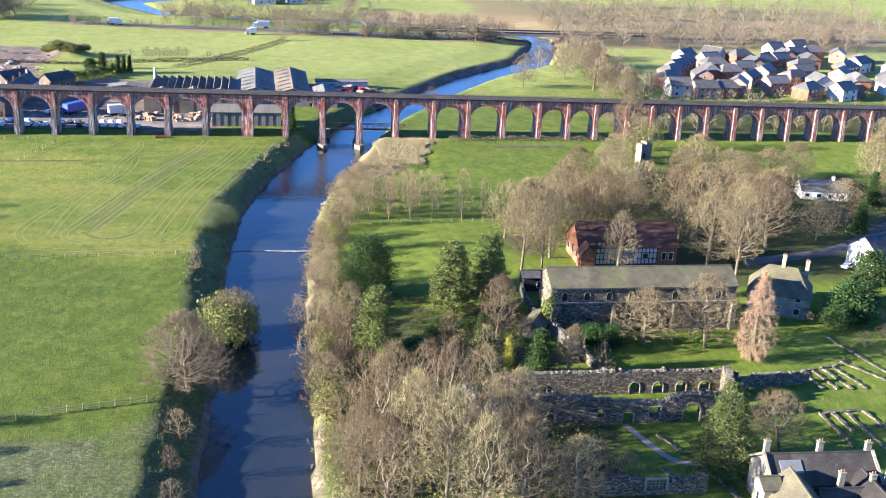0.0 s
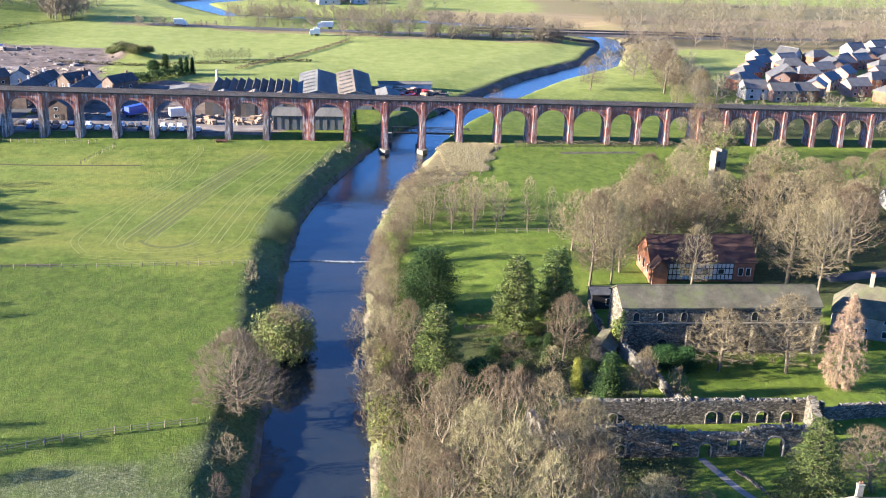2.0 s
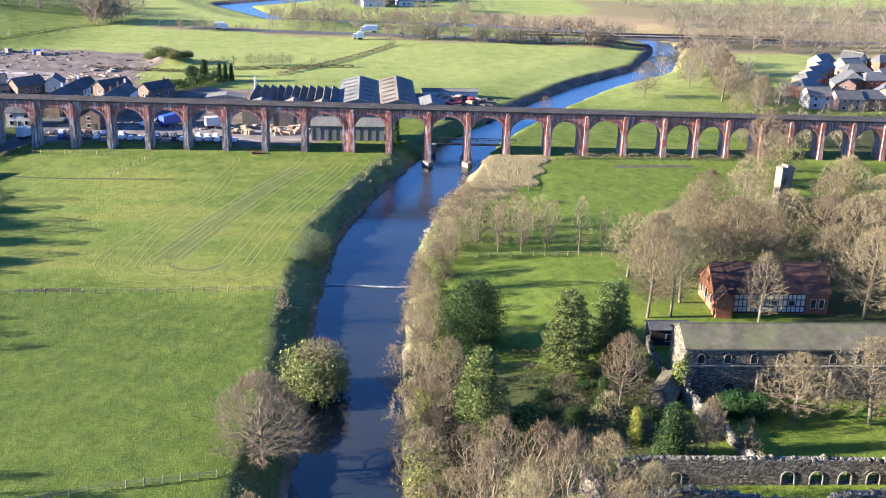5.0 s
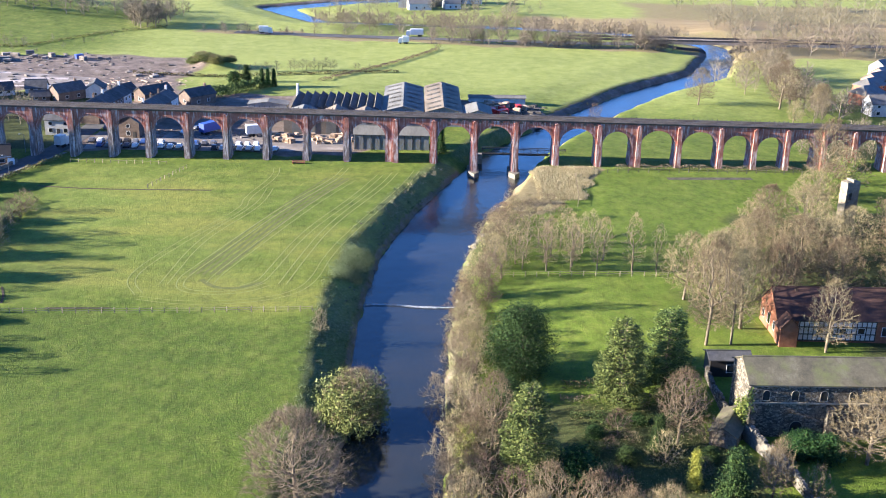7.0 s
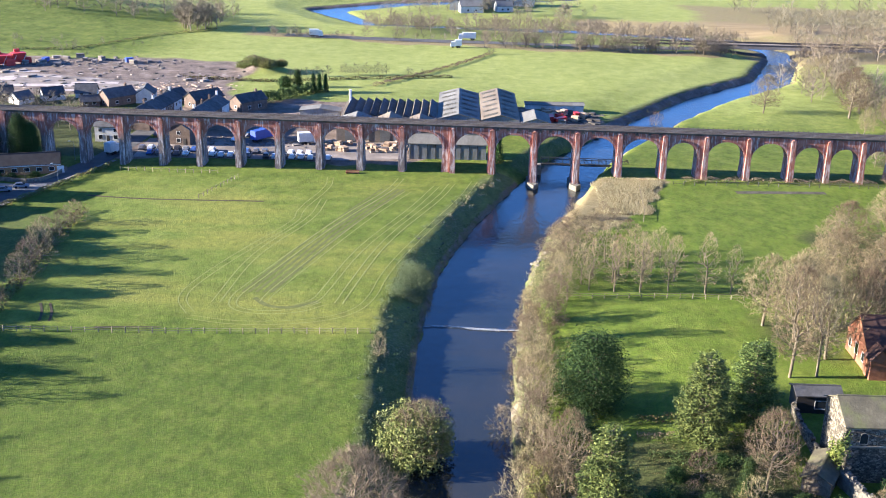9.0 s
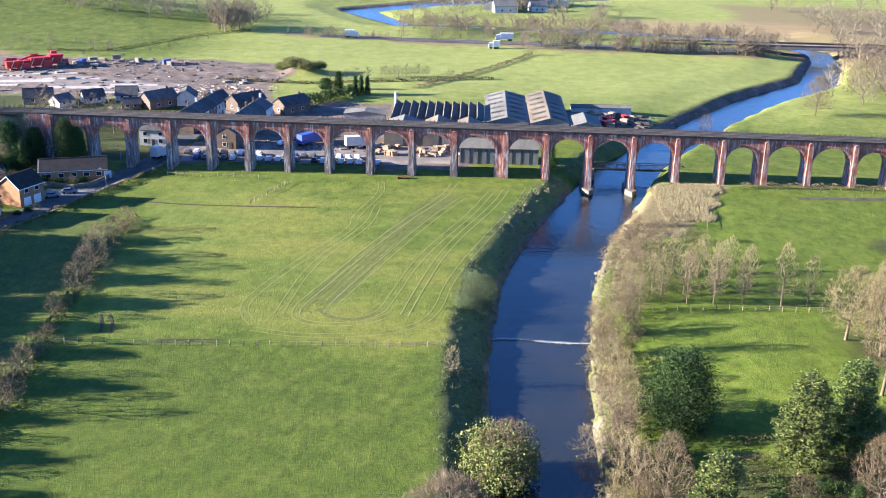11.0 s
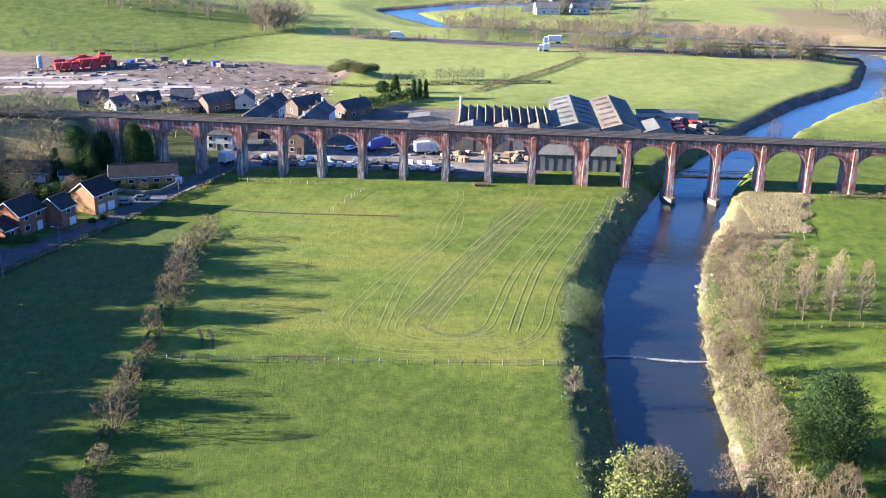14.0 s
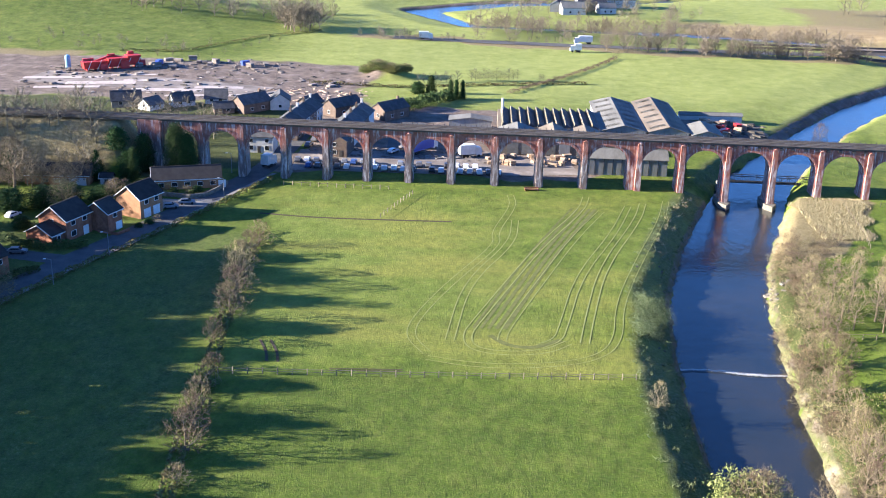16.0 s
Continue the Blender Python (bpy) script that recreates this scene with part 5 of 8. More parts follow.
def voxel_wall(name, p, q, z0, height, thick, openings, label, seed=3, cell=0.45, ragged=0.7, material=None, category="ruin"):
    """A ragged rubble wall from p to q with true openings: (start, width, sill, top, arched)."""
    r = np.random.default_rng(seed)
    p, q = np.array(p, float), np.array(q, float)
    length = np.linalg.norm(q - p)
    n, m = max(2, int(length / cell)), int(height / cell) + 3
    u = (q - p) / length
    nrm = np.array((-u[1], u[0]))
    steps = np.cumsum(r.normal(size=n) * 0.28)
    steps -= np.linspace(0, steps[-1], n)
    tops = height + np.clip(steps, -1.6, 0.8) * ragged + r.normal(size=n) * 0.12 * ragged

    def filled(i, j):
        if not (0 <= i < n and 0 <= j < m):
            return False
        s, zz = (i + 0.5) * length / n, (j + 0.5) * cell
        if zz > tops[i]:
            return False
        for a, w, lo, hi, arch in openings:
            if abs(s - a) < w / 2 and lo < zz < hi:
                if not arch or zz < hi - w / 2 or (s - a) ** 2 + (zz - hi + w / 2) ** 2 < w * w / 4:
                    return False
        return True

    verts, faces, index = [], [], {}

    def vert(i, j, k):
        if (i, j, k) not in index:
            s, zz = i * length / n + r.normal() * 0.05, j * cell + r.normal() * 0.06 - (0.5 if j == 0 else 0)
            o = (k - 0.5) * thick + r.normal() * 0.012
            index[(i, j, k)] = len(verts)
            verts.append((p[0] + u[0] * s + nrm[0] * o, p[1] + u[1] * s + nrm[1] * o, z0 + zz))
        return index[(i, j, k)]

    for i in range(n):
        for j in range(m):
            if not filled(i, j):
                continue
            for k in (0, 1):
                c = [vert(i, j, k), vert(i + 1, j, k), vert(i + 1, j + 1, k), vert(i, j + 1, k)]
                faces.append(c if k == 0 else c[::-1])
            for di, dj, e in ((-1, 0, ((0, 0), (0, 1))), (1, 0, ((1, 1), (1, 0))), (0, -1, ((1, 0), (0, 0))), (0, 1, ((0, 1), (1, 1)))):
                if not filled(i + di, j + dj):
                    (a, b), (c, d) = e
                    faces.append((vert(i + a, j + b, 1), vert(i + a, j + b, 0), vert(i + c, j + d, 0), vert(i + c, j + d, 1)))
    top = empty(name, 0, 0, 0)
    tagged(top, label, category)
    link_mesh("masonry", verts, faces, material or RUBBLE, top)
    bm = bmesh.new()
    for i in range(n):
        if height > 1 and r.random() < 0.8 and filled(i, int(tops[i] / cell) - 1):
            s = (i + 0.5) * length / n
            zz = z0 + int(tops[i] / cell + 0.5) * cell
            c = p + u * s + nrm * r.normal() * 0.12
            w = 0.12 + 0.12 * r.random()
            o = (thick / 2) * (0.35 + 0.5 * r.random())
            vs = box(bm, -w, w, -o, o, -0.15, 0.06 + 0.16 * r.random(), 0.05)
            for v in vs:
                x, y = v.co.x, v.co.y
                v.co.x, v.co.y, v.co.z = c[0] + u[0] * x + nrm[0] * y, c[1] + u[1] * x + nrm[1] * y, zz + v.co.z
    if len(bm.verts):
        tagged(part("capping", bm, STONE_TOP, top, "pale weathered loose capping stones"), kind="stuff")
    else:
        bm.free()
    for a, w, lo, hi, arch in openings:          # dressed surrounds
        bm = bmesh.new()
        pts = []
        if arch:
            for k in range(11):
                t = math.pi * k / 10
                pts.append((a - w / 2 * math.cos(t), hi - w / 2 + w / 2 * math.sin(t)))
            pts = [(a - w / 2, lo)] + pts + [(a + w / 2, lo)]
        else:
            pts = [(a - w / 2, lo), (a - w / 2, hi), (a + w / 2, hi), (a + w / 2, lo)]
        for (s0, h0), (s1, h1) in zip(pts, pts[1:]):
            for g in (-1,):
                o0, o1 = -thick / 2 - 0.1, -thick / 2 + 0.35
                cx, cz = a, (lo + hi) / 2
                quad = []
                for oo in (o0, o1):
                    for sa, ha, f in ((s0, h0, 1.0), (s1, h1, 1.0), (s1, h1, 1.16), (s0, h0, 1.16)):
                        ss, hh = cx + (sa - cx) * f, cz + (ha - cz) * (f if ha > lo + 0.01 else 1.0)
                        quad.append(bm.verts.new((p[0] + u[0] * ss + nrm[0] * oo, p[1] + u[1] * ss + nrm[1] * oo, z0 + hh)))
                for f in ((0, 1, 2, 3), (4, 5, 6, 7), (0, 1, 5, 4), (1, 2, 6, 5), (2, 3, 7, 6), (3, 0, 4, 7)):
                    bm.faces.new([quad[k] for k in f])
        part("opening_surround", bm, PALE_STONE, top, "pale dressed stone surround")
    return top


# -- timber-framed hall with red tiles
hall = gable_house("timber_framed_house", 65.8, -127.0, 0, 24.5, 11.0, 4.8, 9.3, RED_BRICK, TILE_RED, "red brick and timber-framed hall with a red clay tile roof",
                   wins=[(-9.5, 1.2, 1.4, 1.7, "y-"), (9.0, 1.4, 1.2, 2.0, "y-"), (10.8, 1.4, 1.2, 2.0, "y-"), (0, 1.6, 1.6, 2.2, "x-"), (-3.4, 1.6, 1.2, 1.8, "x-"), (3.4, 1.6, 1.2, 1.8, "x-")])
bm = bmesh.new()
box(bm, -8.2, 7.2, -5.75, -5.5, 0.5, 4.7)
panel = part("rendered_panel", bm, RENDER_WHITE, hall, "white rendered panel between black timbers")
for k in range(17):
    bm = bmesh.new()
    x = -8.1 + k * 0.95
    box(bm, x - 0.09, x + 0.09, -5.83, -5.74, 0.5, 4.7)
    part("timber_post", bm, TIMBER, panel)
for zz in (0.6, 1.9, 3.4, 4.6):
    bm = bmesh.new()
    box(bm, -8.2, 7.2, -5.86, -5.75, zz - 0.1, zz + 0.1)
    part("timber_rail", bm, TIMBER, panel)
for x in (-4, 0.5, 4.2):
    window_part(hall, x, -5.86, 2.0, 1.5, 1.3, "y-")
bm = bmesh.new()          # cross gable porch at the lit end
prism(bm, [(-12.6, -0.3), (-9.2, -0.3), (-9.2, 4.2), (-10.9, 6.2), (-12.6, 4.2)], -8.4, -5.4)
porch = part("porch", bm, RED_BRICK, hall, "brick porch with a tiled gable")
for s in (-1, 1):
    bm = bmesh.new()
    x0 = -10.9
    q = [(x0, -8.8, 6.4), (x0, -5.4, 6.4), (x0 + s * 2.1, -5.4, 3.95), (x0 + s * 2.1, -8.8, 3.95)]
    v0 = [bm.verts.new(c) for c in q]
    v1 = [bm.verts.new((c[0], c[1], c[2] + 0.18)) for c in q]
    bm.faces.new(v0), bm.faces.new(v1)
    for k in range(4):
        bm.faces.new((v0[k], v0[(k + 1) % 4], v1[(k + 1) % 4], v1[k]))
    part("porch_roof", bm, TILE_RED, porch)

# -- long stone range
wins = [(-17 + 4.7 * k, 6.6, 1.3, 1.9, "y-", True) for k in range(8)] + [(-11.5, 0.2, 2.2, 2.8, "y-", True), (6, 0.2, 2.0, 2.6, "y-", True), (0, 0.6, 1.6, 2.6, "x-", True)]
nave = gable_house("monastic_stone_range", 56.2, -165.6, 0, 39.5, 9.6, 9.5, 12.0, RUBBLE, STONE_ROOF, "long rubble stone monastic range with a mossy stone roof", "building", wins=wins)
for zz in (6.1, 9.15):
    bm = bmesh.new()
    box(bm, -19.8, 19.8, -5.0, -4.8, zz, zz + 0.25)
    part("string_course", bm, PALE_STONE, nave)
for x in (-19.2, -6.5, 6.5, 19.2):
    bm = bmesh.new()
    box(bm, x - 0.6, x + 0.6, -6.2, -4.8, -0.5, 5.8, 0.15)
    part("buttress", bm, RUBBLE, nave)

# -- abbey ruins
front_ruin = voxel_wall("ruined_wall", (20.5, -207.6), (58, -209.4), 1.3, 5.1, 1.3,
                        [(6.2, 1.6, 0.4, 2.2, 1), (15.0, 1.3, 1.3, 2.8, 1), (19.8, 1.9, 0.1, 2.6, 1), (24.4, 2.0, 1.4, 3.2, 0), (31.0, 3.0, 0.1, 3.8, 1)],
                        "ruined rubble wall with arched doorways and windows", 5)
voxel_wall("ruined_wall", (19.0, -197.5), (64.5, -198.5), 1.3, 4.0, 1.2, [(26 + 4.4 * k, 1.9, 0.3, 2.5, 1) for k in range(4)] + [(9, 1.5, 0.3, 2.2, 1)],
           "long ragged ruined stone wall with low arches", 6)
voxel_wall("ruined_wall", (64.6, -198.5), (79.5, -197.0), 1.3, 2.6, 1.0, [], "low ragged ruined stone wall", 7)
voxel_wall("ruined_wall", (59.2, -209.6), (61.8, -199.2), 1.3, 5.4, 1.4, [(5, 2.0, 0.1, 2.8, 1)], "ragged cross wall of the ruins catching the sun", 8)
voxel_wall("ruined_wall", (19.2, -206.6), (13.5, -199.0), 1.3, 3.2, 1.2, [(3, 1.2, 0.1, 1.8, 1)], "broken pale stone wall stump", 9, ragged=2.0, material=PALE_STONE)
voxel_wall("ruined_wall", (27.0, -230.4), (45.5, -231.0), 1.3, 3.0, 1.2, [(10.3, 3.2, 0.9, 2.8, 0)], "ruined stone wall with a barred square opening", 10)
bm = bmesh.new()
for k in range(5):
    box(bm, 36.1 + k * 0.6, 36.25 + k * 0.6, -230.75, -230.65, 2.2, 4.1)
for k in range(3):
    box(bm, 35.8, 38.9, -230.8, -230.62, 2.6 + k * 0.5, 2.7 + k * 0.5)
tagged(part("window_grille", bm, FENCE_WOOD), "pale wooden grille in the ruined window", "grille")
voxel_wall("gatehouse_ruin", (93.6, -57.4), (97.6, -55.6), 0.6, 12.0, 2.4, [(1.4, 1.2, 7.0, 9.4, 1)], "tall ruined tan stone gatehouse tower", 11, cell=0.6, material=TAN_STONE, category="tower")
voxel_wall("garden_wall", (36.3, -171.2), (39.6, -181.5), 1.4, 2.6, 0.8, [], "ivy-topped old stone garden wall", 12, material=STONE_TOP, category="wall")
voxel_wall("garden_wall", (39.6, -181.5), (42.0, -195.8), 1.4, 2.0, 0.7, [], "low weathered stone garden wall", 13, material=STONE_TOP, category="wall")
voxel_wall("garden_wall", (34.8, -170.9), (35.6, -149.0), 1.4, 2.2, 0.7, [], "shaded old stone garden wall", 14, category="wall")
def footing(p, q, label="low grey stone footing of a vanished wall in the grass"):
    """A knee-high strip of old masonry with an uneven top, course by course."""
    r = np.random.default_rng(int(abs(p[0] * 13 + q[1] * 7)))
    p, q = np.array(p, float), np.array(q, float)
    L = np.linalg.norm(q - p)
    u = (q - p) / L
    nrm = np.array((-u[1], u[0]))
    n = max(3, int(L / 0.7))
    vs, fs = [], []
    for k in range(n + 1):
        c = p + u * L * k / n + nrm * r.normal() * 0.06
        h = 0.27 + 0.08 * r.normal()
        w = 0.30 + 0.05 * r.normal()
        z = gz(c[0], c[1])
        for o, zz in ((-w, -0.2), (-w * 0.92, h), (w * 0.92, h + 0.05 * r.normal()), (w, -0.2)):
            vs.append((c[0] + nrm[0] * o, c[1] + nrm[1] * o, z + zz))
        if k:
            for j in range(3):
                i = 4 * k + j
                fs.append((i - 4, i - 3, i + 1, i))
    fs += [(0, 1, 2, 3), (4 * n + 3, 4 * n + 2, 4 * n + 1, 4 * n)]
    return tagged(link_mesh("wall_footing", vs, fs, RUBBLE), label, "wall", "abbey footings")


for p, q in (((81.0, -192.6), (81.2, -200.3)), ((83.2, -192.2), (84.0, -200.4)), ((85.6, -191.6), (86.8, -200.6)), ((88.0, -190.6), (90.0, -200.4)), ((80.6, -192.4), (90.4, -190.0)),
             ((90.4, -187.8), (96, -197.5)), ((94.0, -176.5), (98.5, -197)), ((75.8, -209.4), (75.9, -221)), ((78.2, -209.2), (78.4, -216)), ((80.8, -208.8), (81.2, -222)),
             ((75.6, -209.3), (84.2, -208.4)), ((84.2, -208.6), (86.5, -223)), ((81, -214.5), (88, -214)), ((47.6, -222.6), (50.2, -236)), ((44.0, -213.5), (46.8, -221.5)), ((41.0, -224), (42.2, -229.5))):
    footing(p, q)
def low_wall(pts, height, material, label):
    """A low boundary wall along a line, with a coping."""
    top = empty("boundary_wall", 0, 0, 0)
    tagged(top, label, "wall")
    for (ax, ay), (bx, by) in zip(pts, pts[1:]):
        u = Vector((bx - ax, by - ay)).normalized()
        for nm, w, z0, z1 in (("wall_run", 0.12, -0.2, height), ("wall_coping", 0.17, height, height + 0.09)):
            bm = bmesh.new()
            lo, hi = [], []
            for cx, cy, o in ((ax, ay, -w), (bx, by, -w), (bx, by, w), (ax, ay, w)):
                z = gz(cx, cy)
                lo.append(bm.verts.new((cx - u.y * o, cy + u.x * o, z + z0)))
                hi.append(bm.verts.new((cx - u.y * o, cy + u.x * o, z + z1)))
            bm.faces.new(lo[::-1]), bm.faces.new(hi)
            for k in range(4):
                bm.faces.new((lo[k], lo[(k + 1) % 4], hi[(k + 1) % 4], hi[k]))
            part(nm, bm, material, top)


low_wall([(-168, -16), (-158, -19), (-150.5, -21.5), (-143, -22.6), (-139.4, -20.5), (-137.4, -15), (-136.2, -9)], 1.1, STONE_TOP, "low grey wall round a bungalow garden")
low_wall([(-157.5, -51.5), (-152.3, -53.2), (-150.6, -49.5)], 0.6, RED_BRICK, "low brick wall of a front garden")
shed = gable_house("garden_shed", 34.0, -170.2, 60, 8.6, 4.2, 2.4, 3.4, FENCE_WOOD, STONE_ROOF, "low wooden garden shed with a grey felt roof", "shed", doors=[(0, 1.0, 1.9, "y-")])
gable_house("garden_shed", 39.8, -147.0, 0, 7.4, 4.0, 3.4, 4.2, TIMBER, SLATE, "black timber shed under tall trees", "shed", wins=[(0.8, 0.9, 3.0, 1.6, "y-")])

# -- other houses of the abbey side
gable_house("stone_house", 91.0, -160.5, -28, 13, 9.5, 5.0, 9.8, PALE_STONE, STONE_ROOF, "pale stone house with a steep hipped stone roof", hip=3.5,
            wins=[(-4, 0.9, 1.3, 1.5, "y-"), (0, 0.9, 1.3, 1.5, "y-"), (4, 0.9, 1.3, 1.5, "y-"), (-4, 3.8, 1.3, 1.3, "y-"), (4, 3.8, 1.3, 1.3, "y-"), (0, 0.9, 1.3, 1.5, "x-"), (0, 3.6, 1.2, 1.3, "x-")], chimney=[(0, 0, 12.4), (5, 2.5, 11)])
gable_house("white_house", 128.5, -137.0, 20, 12, 9, 5.4, 8.8, RENDER_WHITE, SLATE, "white rendered house with a grey slate roof",
            wins=rows_of(4, 12, 0.9, 1.3, 1.4, "y-") + rows_of(4, 12, 3.4, 1.3, 1.2, "y-") + [(0, 3.4, 1.2, 1.2, "x-"), (0, 0.9, 1.4, 1.4, "x-")], chimney=[(4.5, 0, 10)])
gable_house("white_bungalow", 148.5, -71.0, -12, 14, 8, 2.9, 5.4, RENDER_WHITE, SLATE, "white bungalow with a grey slate roof among trees",
            wins=rows_of(4, 14, 0.9, 1.5, 1.2, "y-"), chimney=[(3, 0, 6.4)])
manor = gable_house("stone_manor", 60.5, -235.2, -2, 17, 8, 6.0, 8.8, PALE_STONE, DARK_ROOF, "old stone manor house with a dark roof and tall chimneys",
            wins=rows_of(4, 16, 3.3, 1.2, 1.6, "y+") + [(0, 3.2, 1.4, 1.8, "x-"), (0, 0.9, 1.4, 1.8, "x-"), (-2.2, 3.2, 0.9, 1.6, "x-")], chimney=[(-8.0, 0.6, 10.8), (0.3, 0.4, 10.6), (7.9, 0.2, 10.4)], z=0.9)
for sx in (-8.6, 8.6):
    for sy in (-1, 1):
        bm = bmesh.new()
        tube(bm, (sx, 0, 9.15), (sx, sy * 4.5, 5.95), 0.3, 0.3, 4)
        part("gable_coping", bm, PALE_STONE, manor, "pale stone gable coping")
bm = bmesh.new()
for v in box(bm, -6.6, -3.2, -2.7, -1.0, 0, 0.14):
    v.co.z += 8.8 + 0.22 + v.co.y * 0.7
part("roof_light", bm, GREY_SHEET, manor, "pale blue-grey glazed roof light")
gable_house("manor_back_range", 63.5, -241.6, -2, 11, 5.0, 4.6, 6.6, PALE_STONE, DARK_ROOF, "low back range of a stone manor with chimney stacks", chimney=[(-2.2, 0.6, 9.0), (2.6, 0.4, 8.6)], z=0.9)
gable_house("stone_manor_wing", 54.2, -243.6, 84, 11, 7.0, 5.4, 8.2, PALE_STONE, STONE_ROOF, "gabled stone wing with a tan stone slate roof", wins=[(0, 3.0, 1.3, 1.7, "x-")], z=0.9)
gable_house("stone_manor_wing", 66.0, -243.0, 88, 9, 6.0, 5.4, 7.6, PALE_STONE, TILE_BROWN, "dark-roofed stone wing with a chimney", chimney=[(2.0, -2.6, 9.6), (-2.5, -2.6, 9.2)], z=0.9)
porch = gable_house("stone_porch_tower", 51.2, -238.8, 0, 2.6, 3.4, 6.4, 7.4, PALE_STONE, STONE_ROOF, "narrow gabled stone bay with a tall window", wins=[(0, 3.0, 0.9, 2.2, "x-")], z=0.9)
sky_ob = gable_house("glazed_lean_to", 60.4, -240.3, -2, 4.4, 2.6, 4.6, 5.2, FRAME_WHITE, PALE_SHEET, "white glazed lean-to between stone wings", "conservatory", z=0.9)

# -- houses along the lane on the near side of the viaduct
two = lambda L, D: rows_of(2, L * 0.8, 0.9, 1.7, 1.2, "y-") + rows_of(3, L * 0.9, 3.5, 1.2, 1.1, "y-") + [(1.0, 3.4, 0.8, 1.0, "x-")]
gable_house("brick_house", -152.2, -35.6, 66, 8.2, 7.6, 5.1, 7.9, ORANGE_BRICK, TILE_BROWN, "orange brick house with a dark tiled roof", wins=[(-1.8, 3.4, 1.5, 1.2, "y-"), (1.8, 3.4, 1.5, 1.2, "y-"), (-1.8, 0.8, 1.8, 1.4, "y-")], doors=[(-1.7, 2.4, 2.3, "y-"), (1.7, 2.4, 2.3, "y-")], barge=True)
gable_house("brick_house", -157.0, -48.4, 70, 5.2, 6.8, 4.9, 7.2, RED_BRICK, TILE_BROWN, "narrow red brick house with a small front gable", wins=[(0, 3.3, 1.5, 1.2, "y-")], doors=[(1.2, 2.2, 2.0, "y-")], barge=True)
gable_house("brick_house", -164.2, -53.8, 70, 8.6, 8.0, 5.1, 7.9, RED_BRICK, TILE_BROWN, "red brick house with a dark tiled roof", wins=[(-2, 3.4, 1.5, 1.2, "y-"), (2, 3.4, 1.5, 1.2, "y-"), (-2, 0.8, 1.8, 1.4, "y-"), (0, 4.2, 0.8, 0.8, "x-")], doors=[(2.2, 1.8, 2.2, "y-")], barge=True)
gable_house("brick_house_annex", -166.8, -59.4, 70, 4.6, 7.4, 2.6, 4.6, RED_BRICK, TILE_BROWN, "single-storey red brick annex", wins=[(0, 0.8, 1.2, 1.2, "y-")], doors=[(-1.4, 1.0, 2.0, "y-")], barge=True)
gable_house("bungalow", -147.0, -10.6, 17, 18, 8.0, 2.8, 5.2, ORANGE_BRICK, TILE_BROWN, "long dark-roofed bungalow with white windows", wins=rows_of(5, 17, 0.8, 1.6, 1.2, "y-") + [(0, 0.9, 1.4, 1.1, "x-")], doors=[(9.2, 2.0, 2.1, "y-")], barge=True)
gable_house("bungalow", -181.0, -12.0, 4, 17, 8.0, 2.9, 5.0, ORANGE_BRICK, TILE_BROWN, "brick bungalow with a white garage door", wins=rows_of(3, 9, 0.9, 1.5, 1.1, "y-"), doors=[(5.6, 4.4, 2.2, "y-")], z=0.0, barge=True)
gable_house("garden_shed", -168.2, -12.5, 5, 3.2, 2.4, 2.0, 2.9, RENDER_WHITE, TILE_BROWN, "small white garden shed", "shed", doors=[(0, 0.9, 1.8, "y-")], barge=True)
gable_house("brick_house", -171.5, -83.5, 62, 8.6, 8.0, 5.1, 7.9, RED_BRICK, TILE_BROWN, "red brick house with a dark tiled roof beside the lane", wins=[(-2, 3.4, 1.5, 1.2, "y-"), (2, 3.4, 1.5, 1.2, "y-"), (0, 0.8, 1.8, 1.4, "y-")])
for x, y in ((-176, -100), (-179, -118), (-184, -136)):
    gable_house("brick_house", x, y, 66, 8.6, 8.0, 5.1, 7.9, RED_BRICK, TILE_BROWN, "red brick house with a dark tiled roof beside the lane", wins=[(-2, 3.4, 1.5, 1.2, "y-"), (2, 3.4, 1.5, 1.2, "y-")])

# -- terraces and works behind the viaduct
gable_house("terraced_house", -134.0, 27.5, 0, 8.5, 8, 5.0, 7.4, RENDER_WHITE, SLATE, "white rendered terrace house seen through the arches", wins=[(-2.4, 0.8, 1.4, 1.5, "y-"), (2.4, 0.8, 1.4, 1.5, "y-"), (-2.4, 3.2, 1.3, 1.2, "y-"), (2.4, 3.2, 1.3, 1.2, "y-")], doors=[(0, 1.0, 2.1, "y-")])
for k in range(4):
    gable_house("terraced_house", -128.5 + 0.9 * k, 43 + 7.6 * k, 83, 7.4, 8, 5.2, 7.6, RENDER_WHITE if k % 2 else DULL_BRICK, SLATE, "terrace house with a slate roof in a row", wins=[(-1.6, 3.2, 1.2, 1.3, "y-"), (1.6, 3.2, 1.2, 1.3, "y-"), (-1.6, 0.8, 1.2, 1.4, "y-")], doors=[(1.6, 1.0, 2.1, "y-")], chimney=[(2.6, 0, 9.0)])
gable_house("brick_house", -110.5, 27, 83, 9.5, 7.5, 5.0, 7.4, DULL_BRICK, SLATE, "dark red brick end house behind the viaduct", wins=[(0, 3.2, 1.2, 1.3, "x-"), (0, 0.8, 1.4, 1.4, "x-"), (2, 3.2, 1.2, 1.3, "y-")], doors=[(-2, 1.0, 2.1, "x-")])
